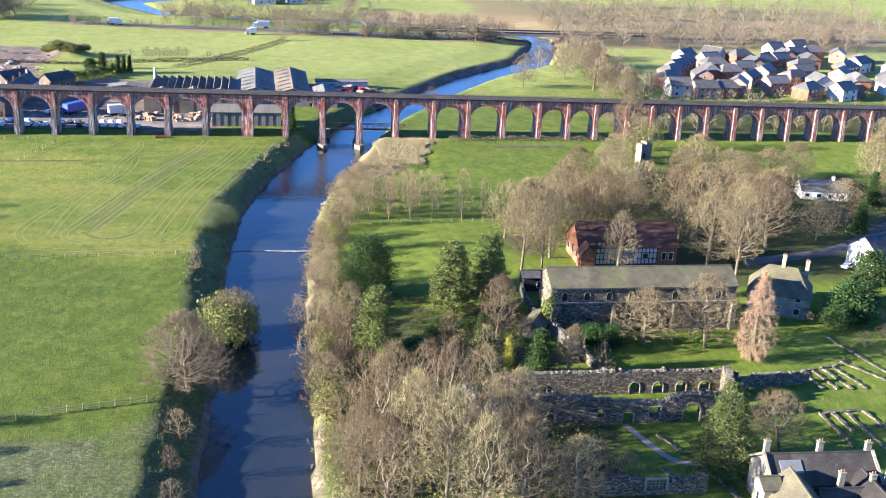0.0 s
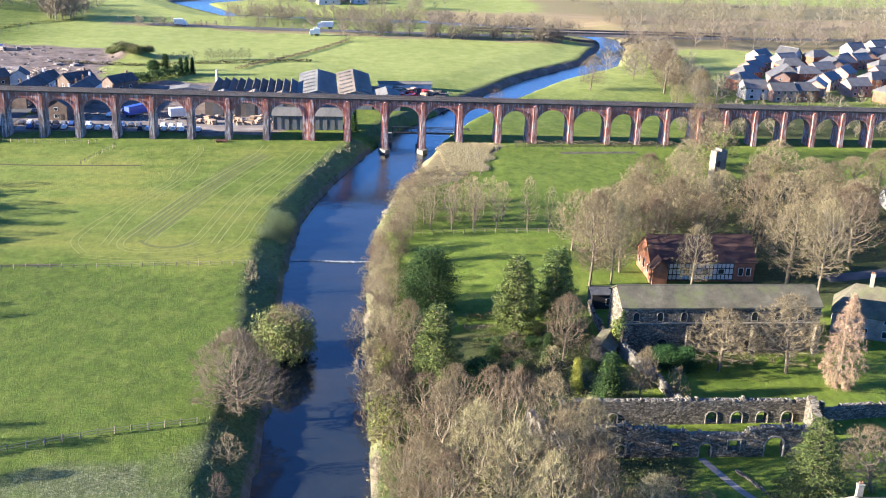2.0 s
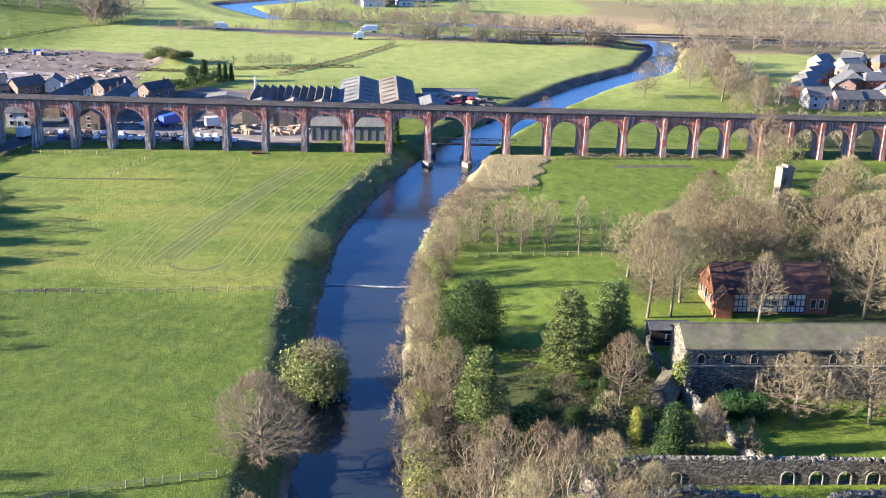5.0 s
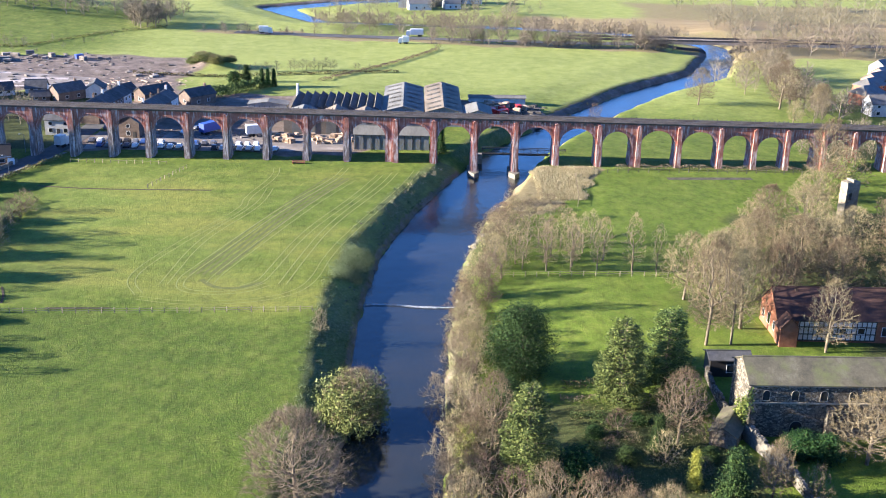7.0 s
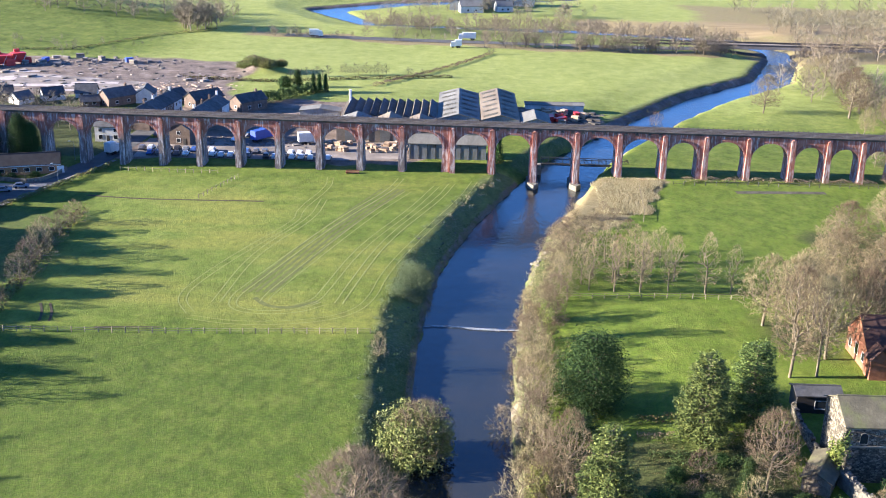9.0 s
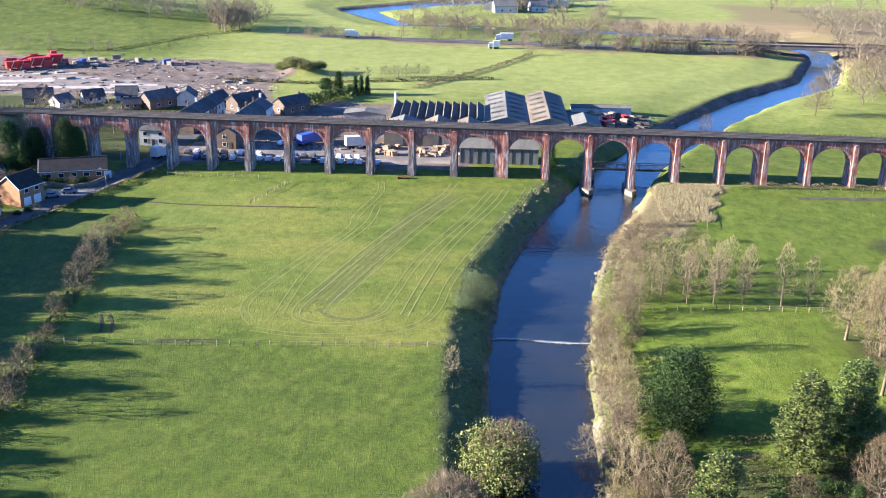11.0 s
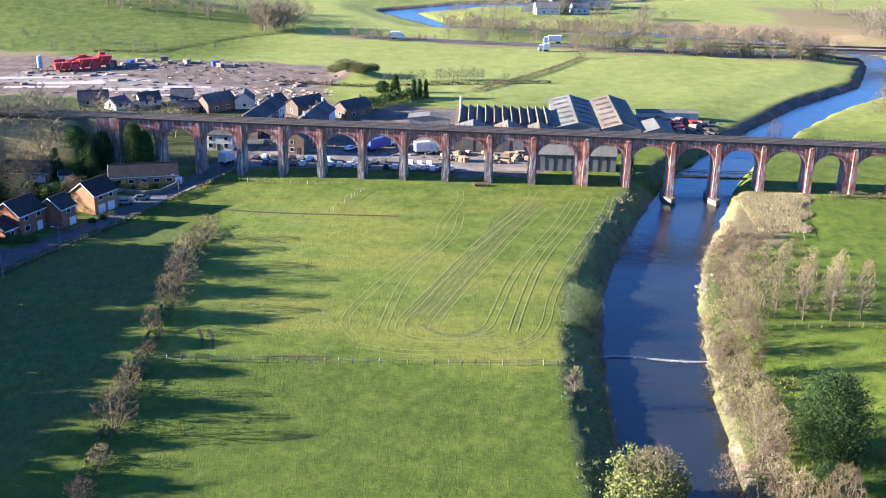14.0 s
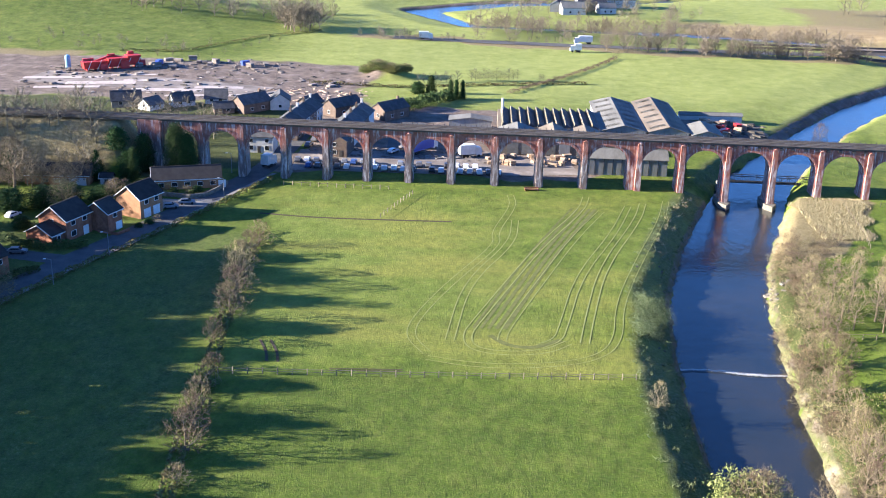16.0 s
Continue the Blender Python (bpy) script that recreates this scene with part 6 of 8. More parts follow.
for k in range(4):
    gable_house("terraced_house", -110.5 + 0.9 * k, 38 + 7.6 * k, 83, 7.4, 8, 5.2, 7.6, RENDER_WHITE if k in (0, 3) else DULL_BRICK, SLATE, "terrace house with a slate roof in a row", wins=[(-1.6, 3.2, 1.2, 1.3, "y+"), (1.6, 3.2, 1.2, 1.3, "y+"), (-1.6, 0.8, 1.2, 1.4, "y+")], doors=[(1.6, 1.0, 2.1, "y+")], chimney=[(2.6, 0, 9.0)])
for k, (x, y, rz, L, D, e, r) in enumerate(((-193, 82, 20, 12, 9, 3.2, 6.8), (-183, 78, 60, 8, 7, 2.6, 5.4), (-174, 85, 35, 9, 7, 2.8, 6.0), (-163, 91, 10, 9, 7, 2.8, 6.4), (-148, 80, 50, 14, 8, 4.6, 8.0),
                                            (-139, 86, 100, 10, 8, 4.6, 7.8), (-128, 84, 60, 9, 7, 4.0, 7.0), (-116, 80, 50, 15, 8, 4.8, 7.8), (-99, 77, 50, 14, 8, 4.8, 7.8), (-157, 76, 20, 8, 6, 2.6, 5.0))):
    L, D, e, r = L * 0.85, D * 0.85, e * 0.75, r * 0.75
    gable_house("slate_roofed_house", x, y, rz, L, D, e, r, RENDER_WHITE if k in (1, 2, 3, 5) else PALE_STONE if k == 0 else DULL_BRICK, SLATE, "small house with dark slate roof beyond the viaduct", wins=rows_of(2, L * 0.8, 0.9, 1.3, 1.2, "y-") + [(0, 1.0, 1.2, 1.2, "x-")], chimney=[(L * 0.3, 0, r + 0.9)] if L > 8.5 else [])
grey = gable_house("grey_works_shed", -25.2, 17.5, 0, 24, 7.0, 5.0, 7.0, GREY_SHEET, PALE_SHEET, "grey metal works shed close behind the arches", "shed")
for k in range(9):
    bm = bmesh.new()
    box(bm, -11.6 + 2.6 * k, -11.45 + 2.6 * k, -3.58, -3.5, 0, 4.9)
    part("wall_rib", bm, DARK_STEEL, grey)
works = empty("sawtooth_factory", 0, 0, 0)
tagged(works, "factory with a north-light sawtooth roof in pale and dark strips", "factory")
bm = bmesh.new()
box(bm, -62, -29.5, 34, 72, -0.5, 5.4)
part("wall", bm, BROWN_SHEET, works)
for k in range(11):
    x = -61.0 + 2.85 * k
    bm = bmesh.new()
    prism(bm, [(x, 5.4), (x + 2.8, 5.4), (x + 0.6, 6.8)], 47, 71.5)
    part("roof_tooth", bm, SLATE, works)
    bm = bmesh.new()
    q = [(x - 0.02, 5.45), (x + 0.57, 6.84)]
    v = [bm.verts.new((a, y, b + 0.05)) for y in (46.8, 71.6) for a, b in q]
    bm.faces.new((v[0], v[1], v[3], v[2]))
    bmesh.ops.solidify(bm, geom=bm.faces[:], thickness=0.06)
    part("roof_sheet", bm, PALE_STONE, works)
for x0, x1, y0, y1, zr, m in ((-62, -50, 34, 46, 7.4, PALE_SHEET), (-49.8, -40, 34, 46, 7.6, BROWN_SHEET), (-39.8, -30, 34, 46, 7.2, BROWN_SHEET)):
    bm = bmesh.new()
    prism(bm, [(x0, 5.42), (x1, 5.42), ((x0 + x1) / 2, zr)], y0 - 0.3, y1)
    part("front_roof", bm, m, works)
for x in (-57.5, -53, -46, -41.5, -36):
    bm = bmesh.new()
    box(bm, x - 1.7, x + 1.7, 33.85, 34.05, 0, 4.4)
    part("loading_door", bm, PALE_SHEET if x < -45 else GREY_SHEET, works, "pale roller shutter loading door")
bm = bmesh.new()
tube(bm, (-60.5, 66, 5), (-60.5, 66, 10.5), 0.5, 0.45, 12)
part("chimney_stack", bm, RENDER_WHITE, works)


def portal_shed(x0, x1, y0, y1, e, r, left, right, strips, label):
    top = empty("works_shed", 0, 0, 0)
    tagged(top, label, "shed")
    bm = bmesh.new()
    mid = (x0 + x1) / 2
    prism(bm, [(x0, -0.5), (x1, -0.5), (x1, e), (mid, r), (x0, e)], y0, y1)
    part("wall", bm, GREY_SHEET, top)
    for s, m in ((-1, left), (1, right)):
        xe = (x0 - 0.4) if s < 0 else (x1 + 0.4)
        bm = bmesh.new()
        q = [(xe, y0 - 0.4, e - 0.15), (mid, y0 - 0.4, r + 0.05), (mid, y1 + 0.4, r + 0.05), (xe, y1 + 0.4, e - 0.15)]
        v0 = [bm.verts.new((a, b, c + 0.04)) for a, b, c in q]
        v1 = [bm.verts.new((a, b, c + 0.2)) for a, b, c in q]
        bm.faces.new(v0), bm.faces.new(v1)
        for k in range(4):
            bm.faces.new((v0[k], v0[(k + 1) % 4], v1[(k + 1) % 4], v1[k]))
        sl = part("roof_slope", bm, m, top)
        for k in range(strips):
            yy = y0 + (y1 - y0) * (k + 0.5) / strips
            bm = bmesh.new()
            a, b = (0.15, 0.85)
            q = [(xe + (mid - xe) * t, y, (e - 0.15) + (r + 0.2 - e) * t + 0.24) for t, y in ((a, yy - 1.1), (b, yy - 1.1), (b, yy + 1.1), (a, yy + 1.1))]
            v = [bm.verts.new(c) for c in q]
            f = bm.faces.new(v)
            bmesh.ops.solidify(bm, geom=[f], thickness=0.05)
            part("rooflight", bm, PALE_SHEET, sl)


portal_shed(-29, -15, 47, 90, 5.2, 6.9, PALE_SHEET, PALE_SHEET, 6, "large works shed with a pale grey sheet roof")
portal_shed(-14, -1.5, 47, 92, 5.2, 6.9, BROWN_SHEET, BROWN_SHEET, 6, "large works shed with a brown ribbed roof and rooflights")
portal_shed(-0.5, 9, 46, 60, 4.8, 6.2, PALE_SHEET, PALE_SHEET, 0, "small pale works shed")
portal_shed(-78, -64, 62, 68, 3.4, 4.2, PALE_SHEET, PALE_SHEET, 0, "long low white-roofed unit")
gable_house("long_low_shed", 14, 92, 2, 22, 4, 1.8, 2.4, RENDER_WHITE, PALE_SHEET, "long low pale shed at the field edge", "shed")

# -- new housing estate beyond the viaduct
ESTATE_SLATE = surface("estate_slates", [(0.3, (0.085, 0.082, 0.078)), (0.7, (0.155, 0.15, 0.143))], 0.5, 4.0, 0.6, relief=0.3, depth=0.04, spread=0.3)
PINK_BRICK = surface("pale_pink_brick", [(0.3, (0.25, 0.15, 0.11)), (0.7, (0.40, 0.26, 0.20))], 0.8, 9.0, 0.9, relief=0.4, depth=0.03, spread=0.2)
BRIGHT_RENDER = surface("fresh_white_render", [(0.3, (0.5, 0.49, 0.47)), (0.7, (0.66, 0.65, 0.63))], 0.5, 6.0, 0.85, relief=0.2, depth=0.02)
EST_A = gable_house("estate_house", 0, 0, 0, 10.5, 8.4, 4.8, 7.4, PINK_BRICK, ESTATE_SLATE, "new pale pink brick house with a slate roof on an estate", wins=[(-2.8, 3.4, 1.2, 1.2, "y-"), (0, 3.4, 1.0, 1.2, "y-"), (2.8, 3.4, 1.2, 1.2, "y-"), (-2.8, 0.8, 1.5, 1.3, "y-"), (2.8, 0.8, 1.5, 1.3, "y-"), (0, 3.4, 1.0, 1.1, "x-")], doors=[(0, 1.0, 2.1, "y-")], z=0)
EST_B = gable_house("estate_house", 0, 0, 0, 10, 8.5, 4.9, 7.8, BRIGHT_RENDER, ESTATE_SLATE, "new white rendered house with a slate roof on an estate", wins=[(-2.4, 3.4, 1.2, 1.2, "y-"), (2.4, 3.4, 1.2, 1.2, "y-"), (-2.4, 0.8, 1.5, 1.3, "y-"), (0, 3.4, 1.0, 1.1, "x-")], doors=[(2.2, 1.0, 2.1, "y-")], z=0)
EST_C = gable_house("estate_house", 0, 0, 0, 12.5, 8.4, 4.8, 7.5, RED_BRICK, ESTATE_SLATE, "new hip-roofed red brick house on an estate", hip=3.0, wins=rows_of(3, 9, 3.4, 1.2, 1.2, "y-") + rows_of(3, 9, 0.8, 1.3, 1.3, "y-"), z=0)
EST = [(164, 103, 30, 2), (179.5, 133, 40, 0), (195, 163, 35, 1), (160.6, 82, 5, 1), (171, 78, 5, 0), (181, 80, 5, 2), (192, 90, 60, 0), (183, 110, 10, 0), (200, 119, 10, 2), (204, 105, 40, 0),
       (214, 172, 60, 1), (201, 139, 5, 2), (227, 167, 20, 2), (223, 142, 15, 0), (236, 158, 40, 0), (219, 121, 45, 0), (258, 192, 20, 1), (254, 171, 15, 0), (276, 202, 20, 1), (275, 184, 10, 2)]
EST += [(249, 141, 10, 2), (235, 97, 20, 1), (288, 178, 60, 0), (258, 120, 45, 0), (247, 88, 5, 0), (286, 152, 30, 1), (298, 138, 15, 1), (221, 80, 30, 2), (237, 79, 25, 1), (276, 107, 10, 0), (268, 94, 20, 1), (240, 124, 15, 0),
        (172, 120, 35, 2), (188, 146, 40, 0), (205, 155, 20, 0), (192, 122, 10, 2), (212, 130, 15, 0), (232, 150, 20, 2), (245, 160, 25, 0), (262, 160, 15, 2), (264, 180, 20, 0), (272, 140, 30, 2), (258, 104, 15, 2), (285, 118, 20, 0), (292, 160, 20, 2), (228, 108, 20, 2), (211, 92, 10, 0)]
seen_kind = set()
for x, y, rz, k in EST:
    rz = rz + (70 if (x * 7 + y) % 3 > 1 else 0)
    proto = (EST_A, EST_B, EST_C)[k]
    m = pose(x, y, gz(x, y) - 0.05, 0, 0, rz)
    if k in seen_kind:
        copy_thing(proto, m)["group"] = "estate houses"
    else:
        proto.matrix_basis = m
        proto["group"] = "estate houses"
        seen_kind.add(k)

# ---------------------------------------------------------------- roads, paths, weir, bridges
def strip(name, pts, width, lift, material, label, category, kind="structure", rounds=3, step=2.0):
    """A band of ground cover along a smoothed line, lying on the ground."""
    p = [np.array(c, float) for c in pts]
    for _ in range(rounds):
        q = [p[0]]
        for a, b in zip(p, p[1:]):
            q += [a * 0.75 + b * 0.25, a * 0.25 + b * 0.75]
        p = q + [p[-1]]
    fine = [p[0]]
    for a, b in zip(p, p[1:]):
        n = max(1, int(np.linalg.norm(b - a) / step))
        fine += [a + (b - a) * k / n for k in range(1, n + 1)]
    cols = 3 if width > 1.5 else 2
    verts, faces = [], []
    for k, c in enumerate(fine):
        d = fine[min(k + 1, len(fine) - 1)] - fine[max(k - 1, 0)]
        d /= max(np.linalg.norm(d), 1e-6)
        for j in range(cols):
            o = (j / (cols - 1) - 0.5) * width
            x, y = c[0] - d[1] * o, c[1] + d[0] * o
            verts.append((x, y, gz(x, y) + lift))
        if k:
            for j in range(cols - 1):
                i = k * cols + j
                faces.append((i - cols, i - cols + 1, i + 1, i))
    return tagged(link_mesh(name, verts, faces, material), label, category, kind=kind)


LANE = [(-124.5, 60), (-127, 25), (-129.5, 3), (-138.8, -20.5), (-149.5, -53), (-158.5, -74), (-168, -100), (-180, -140), (-190, -190)]
strip("lane", LANE, 7.0, 0.05, ASPHALT, "grey asphalt village lane", "road")
strip("pavement", [(x + 4.1, y - 0.4) for x, y in LANE[2:]], 1.3, 0.14, PAVING, "pale pavement beside the lane", "pavement")
strip("side_road", [(-156, -71), (-166, -69.5), (-182, -66)], 5.5, 0.07, ASPHALT, "asphalt side road off the lane", "road")
strip("driveway", [(-136.5, -25), (-143, -27), (-150, -26.5)], 5.5, 0.08, PAVING, "pale driveway forecourt", "driveway")
strip("yard_surface", [(-122, 18), (-62, 20), (-40, 24)], 22, 0.05, CONCRETE, "pale concrete works yard with cars", "yard")
strip("yard_surface", [(-90, 26), (-92, 70)], 12, 0.06, ASPHALT, "asphalt yard entrance", "yard")
strip("rubble_yard", [(-245, 128), (-190, 118), (-150, 110)], 22, 0.06, CONCRETE, "pale broken concrete yard", "yard")
strip("abbey_path", [(39.6, -209.6), (43.0, -221.0), (45.2, -223), (50, -223.5)], 1.3, 0.05, PAVING, "pale gravel path through the abbey lawn", "path")
strip("drive", [(165, -95), (152.7, -101.8), (128, -124), (107.6, -128.7), (96, -131)], 4.5, 0.05, ASPHALT, "asphalt drive under trees", "road")
strip("footpath", [(58, -13.8), (70, -13.2), (84, -12.4)], 2.6, 0.04, BALLAST, "worn bare path beside the viaduct", "path")
strip("bypass_road", [(-112, 250), (-90, 247), (-60, 244), (40, 238), (110, 240), (200, 246), (420, 262)], 9, 0.2, ASPHALT, "distant bypass road", "road")

BLOCKPALE = surface("pale_slab", [(0.3, (0.38, 0.32, 0.29)), (0.7, (0.58, 0.51, 0.475))], 0.4, 3.0, 0.9)
# tractor wheelings in the pasture
PALE_GRASS = surface("pale_trodden_grass", [(0.3, (0.21, 0.24, 0.066)), (0.7, (0.29, 0.31, 0.105))], 0.3, 3.0, 0.95)
DARK_GRASS = surface("muddy_grass", [(0.3, (0.105, 0.12, 0.032)), (0.55, (0.14, 0.152, 0.044)), (0.7, (0.175, 0.18, 0.06))], 0.6, 2.0, 0.95)
MUD = surface("mud", [(0.3, (0.045, 0.035, 0.022)), (0.7, (0.09, 0.07, 0.045))], 0.5, 3.0, 0.95)
LANES = (((-58.9, -10), (-58.1, -20), (-63.6, -43), (-62.3, -50), (-73, -75.5), (-79, -94), (-80, -103), (-76, -110)),
         ((-58.1, -32), (-59, -49), (-69.5, -75), (-72.1, -104)),
         ((-38.4, -9), (-40.6, -21.5), (-52.5, -50), (-67, -94.5), (-69, -101.4), (-68, -107), (-62.3, -108.9), (-54, -107.5), (-49.5, -103)),
         ((-35.6, -22), (-43.8, -43), (-53.6, -73.4), (-61.5, -98), (-62.2, -103.3)),
         ((-27.9, -16), (-34.2, -39.6), (-45, -69), (-50.2, -96.8), (-51.5, -102), (-55, -105)),
         ((-23.6, -13), (-26.9, -28), (-39.2, -63), (-44.4, -90.7), (-46.4, -103)),
         ((-17, -10), (-20.6, -27), (-30.7, -58.7), (-37.8, -84), (-39.7, -101), (-44, -109), (-53, -113), (-66, -114.5), (-76, -112)))
for k, lane in enumerate(LANES):
    pts = np.array(lane, float)
    d = np.gradient(pts, axis=0)
    side = np.stack([d[:, 1], -d[:, 0]], -1) / np.linalg.norm(d, axis=1)[:, None]
    for off in (-0.85, 0.85):
        strip("wheel_track", [tuple(p) for p in pts + side * off], 0.2 + 0.03 * (k % 3), 0.04 + 0.002 * k, PALE_GRASS, "pale tractor wheel track pressed into the pasture", "wheel track", rounds=4)
for off in (-3.2, -1.7, -0.2, 1.4, 2.9):
    strip("muddy_swath", [(-39.8 + off, -20), (-46 + off, -38), (-52.7 + off, -57.6), (-58.9 + off, -79), (-64.5 + off, -98)], 0.75 + 0.06 * off, 0.025, DARK_GRASS, "dull muddy swath across the pasture", "track", rounds=4)
strip("muddy_swath", [(-64.5, -101), (-61, -105.5), (-56, -106), (-50.9, -102)], 1.2, 0.03, DARK_GRASS, "dull muddy swath at the turn of the wheel tracks", "track", rounds=4)
for off in (0, 2.0):
    strip("wheel_rut", [(-107.5 + off, -108), (-105.3 + off, -113), (-104.5 + off, -117)], 0.5, 0.05, MUD, "dark muddy wheel rut", "wheel rut")
    strip("wheel_rut", [(-93, -119.4 + off * 0.35), (-86, -118.6 + off * 0.35), (-80, -118.2 + off * 0.35)], 0.35, 0.05, MUD, "dark muddy wheel rut", "wheel rut")

for k, (x, y, L, w) in enumerate(((-232, 126, 30, 4), (-214, 117, 26, 5), (-196, 124, 22, 3), (-186, 108, 26, 5), (-168, 116, 18, 4), (-156, 104, 20, 4), (-206, 134, 18, 3), (-176, 100, 16, 3), (-224, 108, 24, 4))):
    strip("concrete_slab", [(x - L / 2, y - 2), (x, y), (x + L / 2, y + 1.5)], w, 0.09 + 0.005 * k, BLOCKPALE, "pale sunlit concrete slab in the stone yard", "slab")

# weir: a low sill across the river with broken white water
weir = empty("river_weir", 0, 0, 0)
tagged(weir, "low stone weir with a line of white water", "weir")
wv, wf = [], []
N = 60
for k in range(N + 1):
    x = -29.6 + 23.6 * k / N
    y = -105.9 + 0.5 * math.sin(k * 0.11) + 0.15 * math.sin(k * 0.9)
    for dy, dz in ((-0.9, -0.02), (-0.35, 0.10), (0.1, 0.13), (0.8, 0.01)):
        wv.append((x, y + dy, WATER_Z + dz))
    if k:
        for j in range(3):
            i = k * 4 + j
            wf.append((i - 4, i - 3, i + 1, i))
link_mesh("sill", wv, wf, WATER, weir, smooth=True)
fs = Soup()
r = np.random.default_rng(5)
for k in range(2200):
    t = r.random()
    if (0.42 < t or r.random() < 0.06) and (t < 0.93 or r.random() < 0.4):
        x = -29.6 + 23.6 * t
        y = -106.1 + 0.5 * math.sin(t * 6.6) + r.normal() * 0.13 * (1 + 0.8 * (0.45 < t < 0.75))
        fs.leaf((x, y, WATER_Z + 0.13 + abs(r.normal()) * 0.04), 0.06 + 0.09 * r.random(), r, 0.85)
tagged(link_mesh("white_water", fs.v, fs.f, FOAM, weir, "broken white water"), kind="stuff")

# truss footbridge behind the viaduct
fb = empty("truss_footbridge", 0, 0, 0)
tagged(fb, "dark steel truss footbridge over the river", "bridge")
A, B = Vector((4.0, 13.2, -0.6)), Vector((31.0, 13.4, -0.9))
for side in (0.0, 2.0):
    for dz, r_ in ((0.0, 0.16), (1.9, 0.13)):
        bm = bmesh.new()
        tube(bm, A + Vector((0, side, dz)), B + Vector((0, side, dz)), r_, r_, 4)
        part("chord", bm, DARK_STEEL, fb)
    for k in range(13):
        p = A.lerp(B, k / 12) + Vector((0, side, 0))
        bm = bmesh.new()
        tube(bm, p, p + Vector((0, 0, 1.9)), 0.09, 0.09, 4)
        part("truss_post", bm, DARK_STEEL, fb)
        if k < 12:
            q = A.lerp(B, (k + 1) / 12) + Vector((0, side, 0))
            bm = bmesh.new()
            tube(bm, p if k % 2 else p + Vector((0, 0, 1.9)), q + Vector((0, 0, 1.9)) if k % 2 else q, 0.06, 0.06, 4)
            part("brace", bm, DARK_STEEL, fb)
bm = bmesh.new()
v = [bm.verts.new(c) for c in ((A.x, A.y, A.z), (A.x, A.y + 2, A.z), (B.x, B.y + 2, B.z), (B.x, B.y, B.z))]
f = bm.faces.new(v)
bmesh.ops.solidify(bm, geom=[f], thickness=0.15)
part("deck", bm, BALLAST, fb)
for P, dx in ((A, -2.5), (B, 2.5)):
    bm = bmesh.new()
    box(bm, min(P.x, P.x + dx), max(P.x, P.x + dx), P.y - 0.5, P.y + 2.5, -5.5, P.z - 0.16)
    part("abutment", bm, PALE_STONE, fb)

# bypass bridge far off
bb = empty("road_bridge", 0, 0, 0)
tagged(bb, "distant concrete road bridge over the river", "bridge")
bm = bmesh.new()
box(bm, 104, 168, 236, 246, 1.0, 2.4)
part("deck", bm, CONCRETE, bb)
for x in (112, 152):
    bm = bmesh.new()
    box(bm, x - 0.7, x + 0.7, 237, 245, -5, 1.0)
    part("bridge_pier", bm, CONCRETE, bb)
for y in (236.2, 245.8):
    bm = bmesh.new()
    box(bm, 60, 210, y - 0.1, y + 0.1, 2.4, 3.3)
    part("parapet", bm, DARK_STEEL, bb)


# ---------------------------------------------------------------- fences and hedges
POST = None


def fence(pts, gap, rails, height, label, material, white=False):
    global POST
    top = empty("fence", 0, 0, 0)
    tagged(top, label, "fence")
    bm = bmesh.new()
    box(bm, -0.08, 0.08, -0.08, 0.08, -0.4, height, 0.01)
    post = None
    for (ax, ay), (bx, by) in zip(pts, pts[1:]):
        n = max(1, round(math.hypot(bx - ax, by - ay) / gap))
        for k in range(n + 1):
            x, y = ax + (bx - ax) * k / n, ay + (by - ay) * k / n
            z = gz(x, y)
            if post is None:
                post = part("post", bm, material, top)
                post.location = (x, y, z)
            else:
                o = new("post", post.data)
                o.parent = top
                o.location = (x, y, z + 0.05 * math.sin(k * 7.0))
                o.rotation_euler = (0.05 * math.sin(k * 3.1), 0.05 * math.cos(k * 5.3), k)
    for h in rails:
        vs, fs_ = [], []
        for (ax, ay), (bx, by) in zip(pts, pts[1:]):
            n = max(1, round(math.hypot(bx - ax, by - ay) / gap))
            for k in range(n + 1):
                x, y = ax + (bx - ax) * k / n, ay + (by - ay) * k / n
                z = gz(x, y) + h
                vs += [(x, y, z - 0.04), (x, y, z + 0.04), (x, y + 0.05, z + 0.04), (x, y + 0.05, z - 0.04)]
                if len(vs) > 4:
                    i = len(vs) - 4
                    for j in range(4):
                        m = (j + 1) % 4
                        fs_.append((i - 4 + j, i - 4 + m, i + m, i + j))
        link_mesh("rail", vs, fs_, material, top)
    return top


fence([(-112, -122.6), (-81, -120.4), (-51, -118.2), (-38.5, -117.6)], 2.6, (0.55, 1.0), 1.25, "weathered post and wire fence across the pasture", FENCE_WOOD)
fence([(-82, -206), (-64, -199.5), (-56.3, -197), (-41, -193.4)], 2.8, (0.5, 1.0), 1.3, "weathered post and rail fence across the pasture", FENCE_WOOD)
strip("ditch", [(-122.8, -32), (-108, -34.3), (-91, -34.8), (-74, -35.0)], 0.9, 0.05, MUD, "dark muddy ditch across the pasture", "ditch")
fence([(-92, -33), (-88.5, -22), (-85.3, -12.4)], 2.2, (0.9,), 1.2, "pale post fence towards the viaduct", FENCE_WOOD)
fence([(-121, -7.5), (-104, -8.2), (-92, -8.6)], 2.4, (0.9,), 1.2, "pale post fence along the viaduct foot", FENCE_WOOD)
fence([(41, -8), (60, -7.2), (90, -6.6), (104, -6.4)], 3.0, (0.6, 1.1), 1.25, "dark fence beside the viaduct path", DARK_STEEL)
fence([(27.2, -42), (28.6, -34), (30.5, -12)], 2.6, (1.0,), 1.2, "post fence beside the reed bed", FENCE_WOOD)
